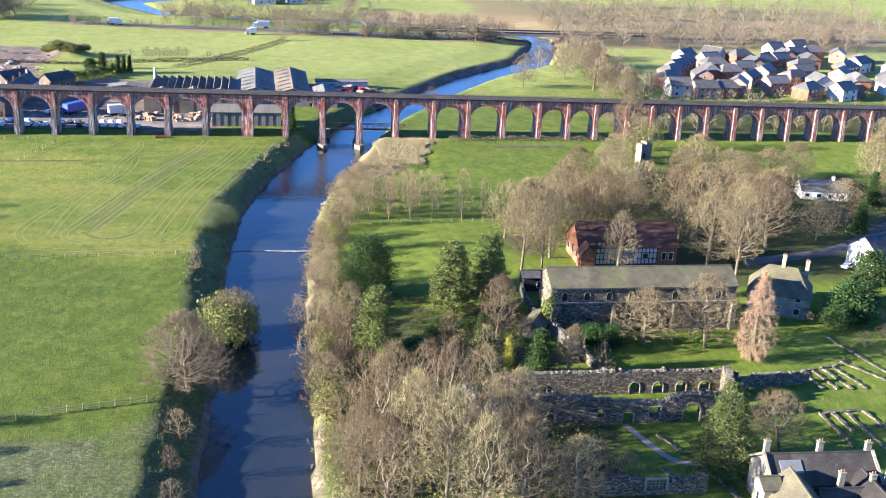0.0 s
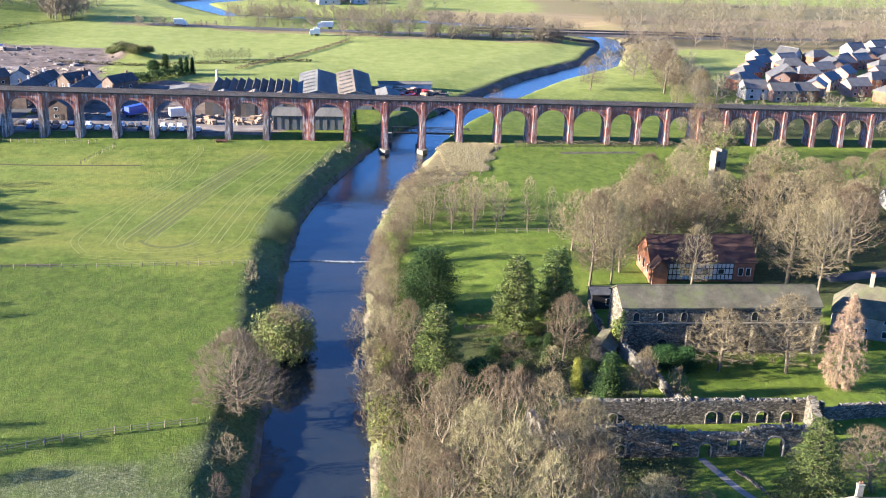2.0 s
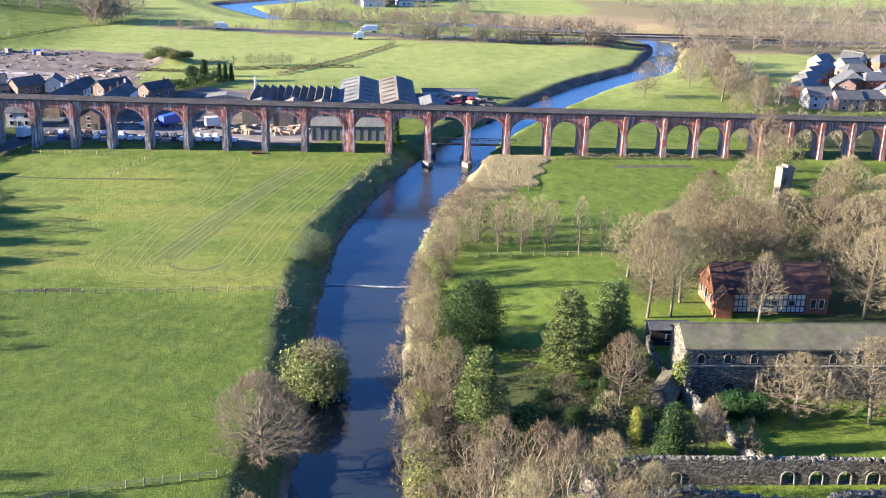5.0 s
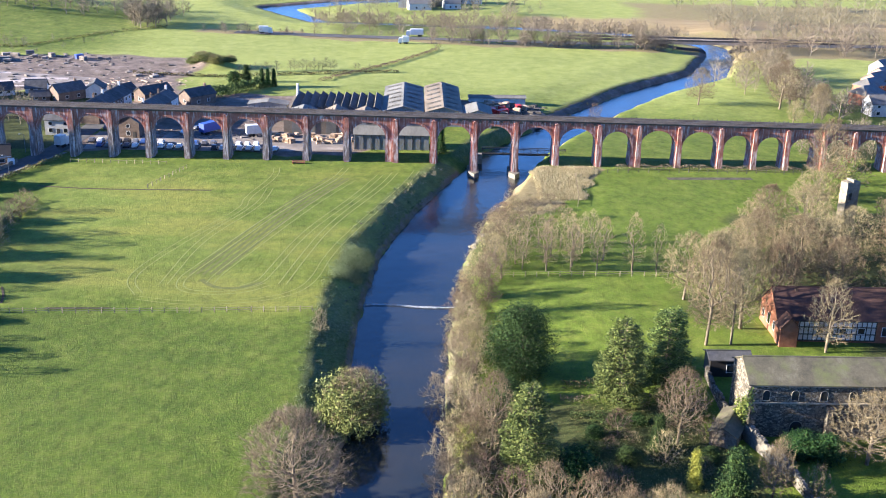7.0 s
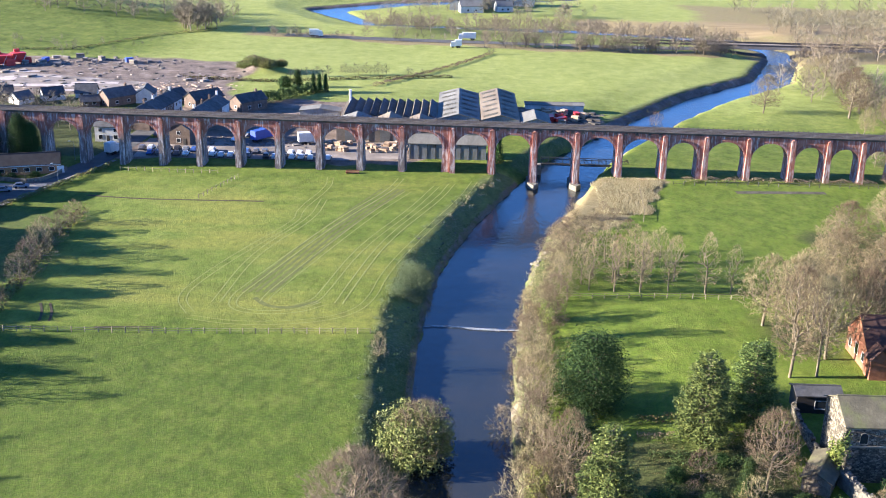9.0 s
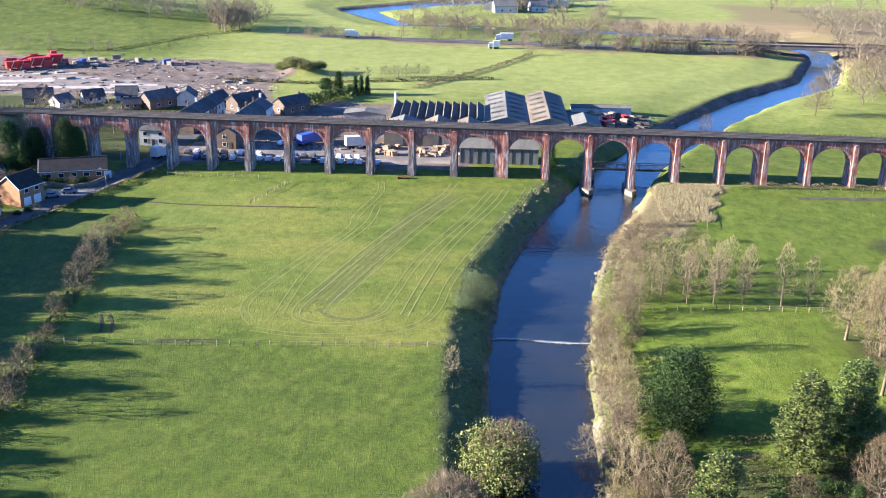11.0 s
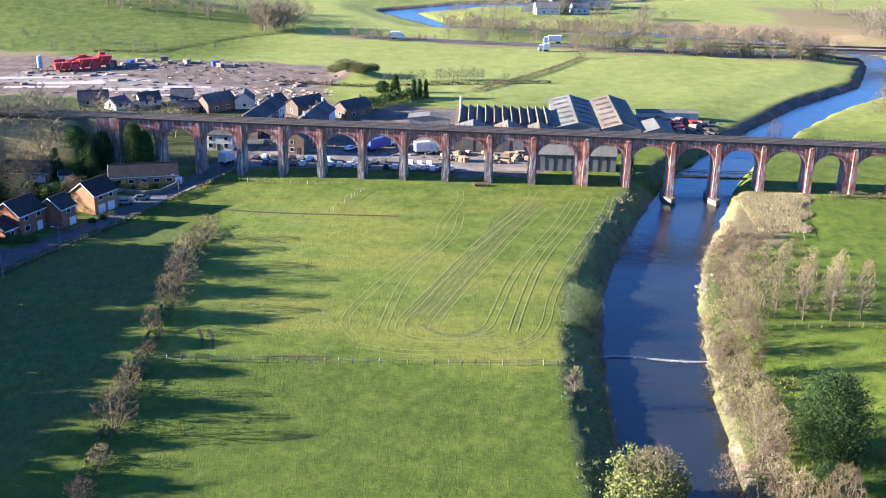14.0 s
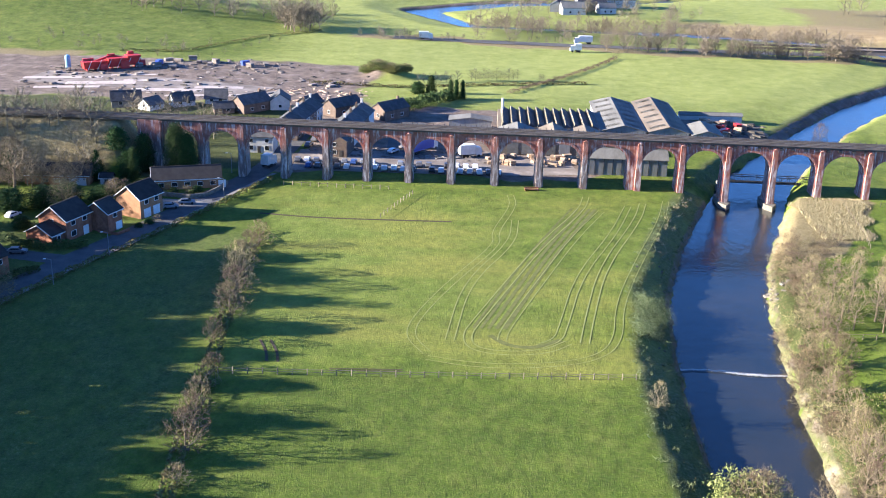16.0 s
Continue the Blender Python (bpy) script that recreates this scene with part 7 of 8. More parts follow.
fence([(-3, -97.5), (18, -97.6), (40, -97.2)], 2.6, (0.6, 1.1), 1.2, "post and wire fence below the slender trees", FENCE_WOOD)


def hedge(pts, height, width, leaves, label, seed=1, density=26, size=0.22, shape=1.0, category="hedge"):
    """A clipped or rough hedge along a line: leaves on an uneven bank."""
    r = np.random.default_rng(seed)
    s = Soup()
    for (ax, ay), (bx, by) in zip(pts, pts[1:]):
        L = math.hypot(bx - ax, by - ay)
        ux, uy = (bx - ax) / L, (by - ay) / L
        for _ in range(int(L * density * (height + width) / 2)):
            t, a = r.random() * L, math.pi * r.random()
            k = height * (0.85 + 0.2 * math.sin(t * 0.9 + ax) + 0.08 * r.normal() * shape)
            o = width / 2 * math.copysign(abs(math.cos(a)) ** 0.5, math.cos(a)) * (0.9 + 0.15 * r.normal() * shape)
            h = k * math.sin(a) ** 0.6 if r.random() < 0.75 else k * r.random()
            x, y = ax + ux * t - uy * o, ay + uy * t + ux * o
            s.leaf((x, y, gz(x, y) + max(0.05, h)), size * (0.6 + 0.8 * r.random()), r)
    return tagged(link_mesh("hedge", s.v, s.f, leaves), label, category)


hedge([(-175, -61.5), (-166, -64.8), (-156.2, -61.8)], 1.9, 1.8, HEDGE, "clipped green garden hedge by the lane", 1, 60)
hedge([(-168, -87), (-161.5, -77.5)], 1.7, 1.6, HEDGE, "clipped green garden hedge by the lane", 2, 60)
hedge([(-125.0, -3), (-134.0, -26), (-145.5, -56), (-154.6, -78), (-164, -104), (-172, -130)], 1.3, 1.2, BRAMBLE, "rough brown hedge on the field side of the lane", 3, 34)
hedge([(-98, 84), (-92.5, 90), (-86, 101), (-80, 106)], 4.0, 4.0, HEDGE, "tall clipped evergreen hedge beyond the viaduct", 4, 40, 0.3)
hedge([(-119, -45), (-119.6, -70), (-116.4, -95), (-113.8, -122), (-111.5, -150), (-109, -172), (-106, -205)], 1.5, 2.4, BRAMBLE, "rough field hedge of bramble and bare twigs", 5, 26)
hedge([(-57.3, 122), (-35.5, 155), (-14.5, 192), (-7, 208)], 1.3, 1.6, TWIG_BROWN, "gappy brown field hedge between pastures", 6, 26, 0.2)
hedge([(-137, 133), (-99, 128), (-57, 138), (-25, 147)], 1.2, 1.4, BRAMBLE, "low dark thorn hedge between pastures", 7, 12, 0.35)
hedge([(-230, 187), (-203, 192), (-175, 238), (-150, 262)], 1.1, 1.4, BRAMBLE, "distant field hedge with small trees", 8, 12, 0.3)
hedge([(44, -4.2), (70, -3.4), (102, -3.2)], 1.6, 1.6, TWIG_BROWN, "scrubby brown growth along the viaduct foot", 9, 40, 0.13)
hedge([(9, -152.5), (22, -152.2), (33, -151)], 1.3, 1.8, BRAMBLE, "brown winter border in the garden", 10, 22)
hedge([(9, -163), (16, -163.5)], 0.9, 1.2, HEDGE, "clipped green garden hedge", 11, 90, 0.12)
hedge([(8, -157.5), (20, -157.8), (33, -156.5)], 1.0, 1.4, TWIG_BROWN, "low brown winter border on a stone edging", 14, 60, 0.1)
hedge([(12, -166), (24, -166.5), (32, -164)], 1.6, 2.2, HEDGE, "dark evergreen garden hedge", 15, 60, 0.14)
hedge([(35.4, -168), (36.4, -172)], 8.0, 1.2, IVY, "ivy on the end of the stone range", 12, 50)
hedge([(40, -183.5), (42, -190), (43, -196)], 2.2, 2.0, BRAMBLE, "rough growth along the garden wall", 13, 26)

# reeds, bank scrub, brambles: uncountable growth
def growth(name, spots, height, leaves, label, seed, per=1, blade=0.05, spread=0.35, leafy=False):
    r = np.random.default_rng(seed)
    s = Soup()
    for x, y, k in spots:
        z = gz(x, y)
        if z < WATER_Z + 0.1:
            continue
        for _ in range(per):
            a = np.array((x + r.normal() * 0.4, y + r.normal() * 0.4, z - 0.05))
            b = a + np.array((r.normal() * spread, r.normal() * spread, 1.0)) * height * k * (0.6 + 0.6 * r.random())
            if leafy:
                s.leaf(a + (b - a) * r.random(), blade * (0.6 + 0.9 * r.random()), r)
            else:
                s.blade(a, b, blade, r)
    return tagged(link_mesh(name, s.v, s.f, leaves), label, "vegetation", kind="stuff")


r = np.random.default_rng(77)
growth("reed_bed", [(18 + 21 * a, -36 + 33 * b, 1) for a, b in r.random((9000, 2)) if river_side(18 + 21 * a, -36 + 33 * b)[0] > 1 and a < 0.55 + 0.4 * b + 0.06 * math.sin(b * 17)], 0.8, REED, "pale tan bed of dead reeds by the river", 1, 3, 0.07)


def along_river(y0, y1, n, s0, s1, side, seed):
    q = np.random.default_rng(seed)
    out = []
    for _ in range(n):
        y = y0 + (y1 - y0) * q.random()
        k = max(i for i in range(len(RIVER) - 1) if RIVER[i][1] <= y or i == 0)
        (ax, ay, aw), (bx, by, bw) = RIVER[k], RIVER[k + 1]
        t = (y - ay) / (by - ay)
        slant = math.hypot(bx - ax, by - ay) / abs(by - ay)
        x = ax + t * (bx - ax) + side * ((aw + t * (bw - aw)) + s0 + (s1 - s0) * q.random()) * slant
        out.append((x, y, 0.5 + q.random()))
    return out


growth("bank_scrub", along_river(-255, -6, 210, 0.2, 4.0, -1, 3), 0.5, HEDGE, "dark green tussocks on the shaded river bank", 2, 9, 0.05, 0.7)
growth("bank_scrub", along_river(-255, -6, 700, -0.6, 1.3, -1, 4), 0.5, BRAMBLE, "brown scrub at the water's edge", 3, 8, 0.035, 0.8)
growth("bank_tussocks", along_river(-62, -5, 24, 3.5, 6.2, -1, 41), 0.8, REED, "pale dead tufts along the lip of the bank", 19, 10, 0.06, 0.6)
growth("bank_tussocks", along_river(-255, -10, 240, 5.4, 9.4, -1, 43), 0.5, IVY_BANK, "grey-green tussocks along the lip of the bank", 29, 14, 0.05, 0.7)
growth("bank_tussocks", along_river(-255, -10, 170, 1.0, 8.0, -1, 44), 0.6, BRAMBLE, "brown and green tangle on the shaded bank", 30, 16, 0.07, 0.8, True)
growth("bank_reeds", along_river(-255, -30, 320, -0.5, 3, 1, 5), 0.7, REED, "tan dead grass on the sunny river bank", 4, 4, 0.05)
growth("bank_scrub", along_river(-255, -40, 500, 1.5, 6, 1, 15), 0.8, BRAMBLE, "brown bramble between the bank bushes", 14, 8, 0.12, 0.6, True)
growth("bank_scrub", along_river(60, 225, 120, -0.4, 1.5, -1, 6), 0.45, BRAMBLE, "brown scrub on the far river bank", 5, 10, 0.05, 0.7)
growth("bank_scrub", along_river(-255, -24, 1000, -0.4, 2.6, 1, 42), 0.9, TWIG, "tan bramble and dead stems on the eroded bank", 20, 6, 0.11, 0.7, True)
r = np.random.default_rng(55)
for x, y, k in along_river(-250, -46, 46, 0.2, 5.0, 1, 21) + along_river(-60, -30, 8, 0.6, 7, 1, 23):
    THICKET.at([(x, y, 1.3 + 2.6 * k * r.random() + (1.4 if y < -110 else 0.0), 1.2 + 1.5 * k * r.random() + 0.3)])
growth("bank_scrub", along_river(-255, -120, 1500, 2, 14, 1, 7), 2.2, BRAMBLE, "brown undergrowth beneath the riverside trees", 6, 5, 0.2, 0.7, True)
growth("undergrowth", [(-5 + 40 * a, -245 + 42 * b, 1) for a, b in r.random((1500, 2))], 1.4, BRAMBLE, "brown undergrowth on the wood floor", 7, 4, 0.22, 0.7, True)
growth("garden_bed", [(9 + 25 * a, -200 + 42 * b, 1) for a, b in r.random((1500, 2))], 0.7, BRAMBLE, "dark winter garden beds and shrubs", 18, 5, 0.11, 0.7, True)
growth("undergrowth", [(72 + 100 * a, -112 + 60 * b, 1) for a, b in r.random((2000, 2))], 1.2, BRAMBLE, "brown undergrowth on the wood floor", 8, 4, 0.24, 0.7, True)
growth("undergrowth", [(-300 + 132 * a, -16 + 40 * b, 1) for a, b in r.random((2400, 2))], 1.6, TWIG_BROWN, "brown undergrowth on the railway bank", 9, 6, 0.14, 0.7, True)
clump = [(-36.0 + 6 * a + 3 * b, -98 + 20 * b, 0.6 + 1.3 * max(0, math.sin(b * 9 + a * 4))) for a, b in r.random((620, 2))]
growth("ivy_bank", clump, 1.5, IVY_BANK, "grey-green ivy mound on the river bank", 10, 40, 0.10, 0.8, True)


# far woods and hedgerow trees: one soup of many small bare trees
def wood_soup(seed):
    q = np.random.default_rng(seed)
    s = Soup()
    s.stick((0, 0, -0.3), (0, 0, 0.75), 0.018, 0.007, 4)
    for k in range(13):
        a, u = 2.4 * k, (k + 0.5) / 13
        z = 0.25 + 0.72 * u
        rad = 0.34 * math.sin(math.pi * (0.25 + 0.68 * u)) * (0.7 + 0.5 * q.random())
        st, e = np.array((0, 0, max(0.14, z - 0.28))), np.array((rad * math.cos(a), rad * math.sin(a), z))
        s.blade(st, e, 0.011, q)
        for _ in range(26):
            p = st + (e - st) * (0.35 + 0.65 * q.random())
            s.blade(p, p + q.normal(size=3) * 0.085 + (e - st) * 0.2 + (0, 0, 0.03), 0.0042, q)
    f3 = [t for f in s.f for t in ((f[:3], (f[0], f[2], f[3])) if len(f) == 4 else (f,))]
    return np.array(s.v), np.array(f3)


FAR = [wood_soup(k) for k in range(4)]


def far_wood(name, spots, label, material, seed):
    q = np.random.default_rng(seed)
    vs, fs2, off = [], [], 0
    for k, (x, y, h) in enumerate(spots):
        v, f = FAR[k % 4]
        a = q.random() * 6.283
        c, s_ = math.cos(a), math.sin(a)
        w = h * (0.85 + 0.5 * q.random())
        vs.append(np.stack([x + (v[:, 0] * c - v[:, 1] * s_) * w, y + (v[:, 0] * s_ + v[:, 1] * c) * w, gz(x, y) + v[:, 2] * h], -1))
        fs2.append(f + off)
        off += len(v)
    co, fa = np.concatenate(vs).astype(np.float32), np.concatenate(fs2).astype(np.int32)
    me = bpy.data.meshes.new(name)
    me.vertices.add(len(co))
    me.vertices.foreach_set("co", co.ravel())
    me.loops.add(fa.size)
    me.loops.foreach_set("vertex_index", fa.ravel())
    me.polygons.add(len(fa))
    me.polygons.foreach_set("loop_start", np.arange(0, fa.size, 3, dtype=np.int32))
    me.polygons.foreach_set("loop_total", np.full(len(fa), 3, dtype=np.int32))
    me.update(calc_edges=True)
    me.materials.append(material)
    return tagged(new(name, me), label, "woodland", kind="stuff")


def scatter(n, x0, x1, y0, y1, h0, h1, seed):
    q = np.random.default_rng(seed)
    return [(x0 + (x1 - x0) * a, y0 + (y1 - y0) * b, h0 + (h1 - h0) * c) for a, b, c in q.random((n, 3))]


FARTWIG = leaf_material("far_twigs", [(0.0, (0.095, 0.08, 0.055)), (0.5, (0.165, 0.142, 0.098)), (1.0, (0.26, 0.23, 0.16))], 0.9, 0.0)
DARKTWIG = leaf_material("dark_thorn_twigs", [(0.0, (0.05, 0.046, 0.033)), (0.5, (0.095, 0.088, 0.062)), (1.0, (0.16, 0.148, 0.105))], 0.9, 0.0)
far_wood("far_wood", scatter(110, 145, 330, 212, 262, 7, 13, 1), "distant leafless woodland beyond the estate", FARTWIG, 1)
far_wood("far_wood", scatter(150, 150, 420, 262, 400, 8, 14, 2), "distant leafless woodland on flat ground", FARTWIG, 2)
far_wood("far_wood", scatter(90, -10, 112, 222, 234, 6, 10, 3) + scatter(190, -78, 128, 256, 306, 5, 10, 4), "distant line of leafless trees along the bypass", FARTWIG, 3)
far_wood("far_wood", scatter(70, -72, 60, 318, 390, 5, 10, 5), "distant thicket round a farm", FARTWIG, 4)
far_wood("far_wood", scatter(60, -260, -150, 275, 330, 6, 12, 6) + scatter(22, -170, -150, 255, 275, 10, 17, 7), "distant leafless wood on the hillside", FARTWIG, 5)
far_wood("far_wood", scatter(46, 128, 152, 62, 180, 7, 15, 8) + scatter(16, 112, 140, 95, 150, 8, 13, 9), "leafless trees along the far river bank", FARTWIG, 6)
far_wood("far_wood", scatter(150, -300, -172, -14, 22, 5, 11, 12) + scatter(90, -290, -172, -20, -3, 6, 11, 32), "leafless trees on the wooded railway bank", FARTWIG, 8)
far_wood("far_wood", scatter(60, -230, -150, 25, 70, 5, 9, 13), "leafless trees behind the railway", FARTWIG, 9)
far_wood("far_wood", scatter(120, 108, 262, 13, 46, 4, 8, 14) + scatter(26, 150, 290, 60, 76, 4, 7, 44), "small trees behind the viaduct", FARTWIG, 10)
far_wood("far_wood", scatter(40, -330, -190, 178, 215, 2, 5, 15) + scatter(30, -130, 20, 244, 252, 3, 6, 16), "distant leafless bushes along a hedgerow", FARTWIG, 11)
far_wood("far_wood", scatter(160, -900, 1200, 440, 900, 8, 15, 17), "scattered leafless woodland far off", FARTWIG, 12)
far_wood("thorn_bushes", [(-93 + 2.2 * k, 139 + 0.5 * k + 0.6 * math.sin(k * 5), 4.0 + 1.2 * math.sin(k * 3)) for k in range(8)]
         + [(-72 + 1.7 * k, 145 + 0.35 * k + 0.6 * math.sin(k * 4), 4.8 + 1.0 * math.sin(k * 2.3)) for k in range(12)] + [(-44, 150, 3.4), (-42.6, 150.4, 3.0), (-38, 151, 2.8), (-8, 206, 4.5), (-6, 207, 4)],
         "dark leafless thorn bushes in a row along a pasture edge", DARKTWIG, 21)
far_wood("thorn_bushes", [(-105, 242, 5.5), (-103.6, 242, 5), (-99, 242, 4), (-88, 244, 3.6), (-85, 245, 3.8), (-82, 245, 3.4), (-55, 241, 4.2), (-53, 241.6, 3.6), (-44, 251, 3), (-41, 251, 3), (-32, 251, 2.8), (2, 244, 3.4), (11, 242, 3.2), (13.5, 242.4, 3)],
         "round leafless bushes scattered beside the bypass", DARKTWIG, 22)
far_wood("hedge_bushes", [(-191 + 3.3 * k + 1.5 * math.sin(k * 7), 176 + 6.8 * k, 2.4 + 0.9 * math.sin(k * 3.7)) for k in range(9)], "small leafless bushes spaced along a hill hedge", DARKTWIG, 23)
BARE.at([(124, 88, 19, 8.0), (127, 153, 10, 4.5), (133, 72, 13, 5.5), (140, 168, 11, 5.5), (137, 78, 12, 5.0), (131, 97, 14, 6), (143, 150, 12, 6), (120.5, 62, 9, 4)], "large leafless tree beyond the viaduct")
SCRUBBY.at([(51.8, 85.0, 6.5, 3.6)], "pale leafless bush on the far river bank")
CYPRESS.at([(-79.1, 107, 7.5, 1.8), (-74.7, 110, 7, 1.5), (-77, 109, 7.3, 1.6), (-86.9, 118, 7, 2.6), (-9.5, 11.5, 8.5, 2.0)], "dark green conical evergreen tree")
BUSHES.at([(-92, 118, 4.5, 3)], "dark evergreen bush beyond the viaduct")
OAKIVY.at([(-104, 147, 4, 4.2), (-110, 150, 4.5, 4.6), (-115, 153, 3.6, 3.8), (-99, 152, 3.4, 3)], "olive-green bush on a grassy mound")
BUSHES.at([(-194, -12, 8, 4), (-164, -6.5, 7.0, 2.8), (-160.6, -3.0, 10.5, 2.8), (-167.5, -4.5, 6, 3.2)], "dark evergreen tree below the railway bank")
# mostly out of view; the first four are unseen hedge trees added for shadows
TALL.at([(-107, -203, 14, 4), (-106, -212, 13, 4), (-107.5, -196, 11, 3.5), (-105, -222, 13, 4), (-188, -26, 15, 7), (-196, -40, 15, 6.5), (-192, -62, 14, 6.5), (-186, -80, 13, 6), (-190, -98, 15, 6.5), (-187, -116, 14, 6), (-190, -134, 15, 6), (-194, -152, 14, 6.5), (-178, -166, 14, 6), (-172, -180, 15, 6), (-200, -16, 13, 6)],
        "tall leafless tree shading the fields from the left")
BARE.at([(-163, -95, 8, 4), (-168, -112, 9, 4.5), (-170, -128, 9, 4.5), (-172, -146, 9, 4.5), (-160, -30, 7, 3.5), (-171, -36, 8, 4), (-176, -24, 9, 4.5)], "leafless garden tree beside the lane")
# added out of view to the west, so the railway bank falls in shade
for k in range(8):
    SHADE.at([(-226 - 3 * (k % 3), -34 + 7.5 * k, 8 + 2 * (k % 3), 3.4)], "unseen evergreen added to shade the railway bank")
# unseen row left of view, spaced to throw shadow streaks over the lane field
SHADE.at([(-190, -71, 21, 6.2), (-191, -79, 21, 6.2)], "unseen dense evergreen added to shade the lane field")
for k, y in enumerate((-83.5, -95.5, -109.5, -121.5, -132.5, -146, -158, -170, -182, -194, -206, -218)):
    x = -189
    SHADE.at([(x, y, 22.5 + 1.0 * (k % 3), 5.4), (x + 4, y - 5.5, 17, 4.4)], "unseen dense evergreen added to shade the lane field")
# unseen wood left of view, added to thicken the shade
far_wood("far_wood", scatter(60, -290, -200, -180, -20, 9, 14, 18), "unseen leafless trees behind the lane, added for shade", FARTWIG, 13)

# ---------------------------------------------------------------- vehicles and yard things
PAINT, pnt, pb = mat("car_paint", 0.3)
prnd = pnt.nodes.new("ShaderNodeObjectInfo").outputs["Random"]
pr = pnt.nodes.new("ShaderNodeValToRGB")
pr.color_ramp.interpolation = "CONSTANT"
for k, c in enumerate(((0.55, 0.56, 0.57), (0.03, 0.03, 0.035), (0.75, 0.75, 0.74), (0.05, 0.10, 0.28), (0.12, 0.12, 0.13), (0.2, 0.21, 0.23))):
    e = pr.color_ramp.elements[k] if k < 2 else pr.color_ramp.elements.new(k / 6)
    e.position, e.color = k / 6, (*c, 1)
pnt.links.new(prnd, pr.inputs[0])
pnt.links.new(pr.outputs[0], pb.inputs["Base Color"])
RUBBER = plain("tyre_rubber", (0.03, 0.03, 0.03), 0.9)


def make_car():
    top = empty("parked_car", 0, 0, 0)
    tagged(top, "parked car in the works yard", "car", "parked cars")
    bm = bmesh.new()
    prism(bm, [(-2.1, 0.35), (2.1, 0.35), (2.15, 0.75), (1.3, 0.95), (-1.9, 1.0), (-2.15, 0.8)], -0.85, 0.85)
    prism(bm, [(-1.75, 1.0), (0.95, 0.95), (0.35, 1.45), (-1.3, 1.47)], -0.72, 0.72)
    bmesh.ops.bevel(bm, geom=bm.edges[:], offset=0.06, segments=1, affect="EDGES")
    body = part("body", bm, PAINT, top)
    for y0, y1 in ((-0.735, -0.70), (0.70, 0.735)):
        bm = bmesh.new()
        prism(bm, [(-1.6, 1.04), (0.78, 1.02), (0.3, 1.36), (-1.22, 1.37)], y0, y1)
        part("side_window", bm, GLASS, body)
    bm = bmesh.new()
    poly(bm, [(0.96, -0.62, 0.99), (0.96, 0.62, 0.99), (0.40, 0.6, 1.44), (0.40, -0.6, 1.44)])
    part("windscreen", bm, GLASS, body)
    for x in (-1.3, 1.3):
        for y in (-0.8, 0.8):
            bm = bmesh.new()
            tube(bm, (x, y - 0.1, 0.33), (x, y + 0.1, 0.33), 0.33, 0.33, 10)
            part("wheel", bm, RUBBER, top)
    return top


CAR = make_car()
first = True
cars = [(-117 + 2.75 * k, 10.6 + 0.3 * math.sin(k * 3), 90 + 4 * math.sin(k * 5)) for k in range(21) if k not in (5, 12)]
cars += [(-121 + 2.75 * k, 15.8 + 0.3 * math.sin(k * 2), 92 + 3 * math.sin(k * 4)) for k in range(20) if k not in (9, 10, 15)]
cars += [(-145.8, -31.2, 20), (-142.6, -27.2, 15), (-181, -44, 70), (-120.5, 33, 80), (-119.5, 40, 80), (-119, 47, 82), (121, -137, 30), (-94, 30, 60), (-91, 36, 60), (-88, 44, 70), (-170, -68, 10)]
for x, y, rz in cars:
    m = pose(x, y, gz(x, y) + 0.08, 0, 0, rz)
    if first:
        CAR.matrix_basis = m
        first = False
    else:
        copy_thing(CAR, m)


def box_truck(x, y, rz, L, colour, label, category="lorry"):
    top = empty("lorry", x, y, gz(x, y) + 0.08, rz)
    tagged(top, label, category)
    bm = bmesh.new()
    box(bm, -L / 2, L / 2 - 2.2, -1.25, 1.25, 1.0, 3.9, 0.0, 0.05)
    part("box_body", bm, colour, top)
    bm = bmesh.new()
    prism(bm, [(L / 2 - 2.1, 0.6), (L / 2, 0.6), (L / 2, 1.9), (L / 2 - 0.4, 3.0), (L / 2 - 2.1, 3.1)], -1.15, 1.15)
    cab = part("cab", bm, FRAME_WHITE, top)
    bm = bmesh.new()
    poly(bm, [(L / 2 + 0.02, -1.0, 1.95), (L / 2 + 0.02, 1.0, 1.95), (L / 2 - 0.36, 1.0, 2.9), (L / 2 - 0.36, -1.0, 2.9)])
    part("windscreen", bm, GLASS, cab)
    for wx in (-L / 2 + 1.2, -L / 2 + 2.3, L / 2 - 1.1):
        for wy in (-1.0, 1.0):
            bm = bmesh.new()
            tube(bm, (wx, wy - 0.15, 0.5), (wx, wy + 0.15, 0.5), 0.5, 0.5, 10)
            part("wheel", bm, RUBBER, top)


BLUE = plain("blue_paint", (0.05, 0.10, 0.42), 0.4)
RED = plain("red_machine_paint", (0.62, 0.03, 0.025), 0.45)
box_truck(-85, 33, 55, 12, BLUE, "blue and white lorry trailer in the works yard")
box_truck(-70.5, 29.5, 20, 7, FRAME_WHITE, "white box lorry in the works yard")
box_truck(-18.5, 248.5, 184, 9, FRAME_WHITE, "white lorry on the distant bypass")
box_truck(-24, 224, 184, 5.5, FRAME_WHITE, "white container van parked by a field")
box_truck(-128.3, 9.5, 70, 5.2, FRAME_WHITE, "white van parked under the viaduct", "van")
box_truck(-96, 246.5, 4, 7, FRAME_WHITE, "pale lorry on the distant bypass")

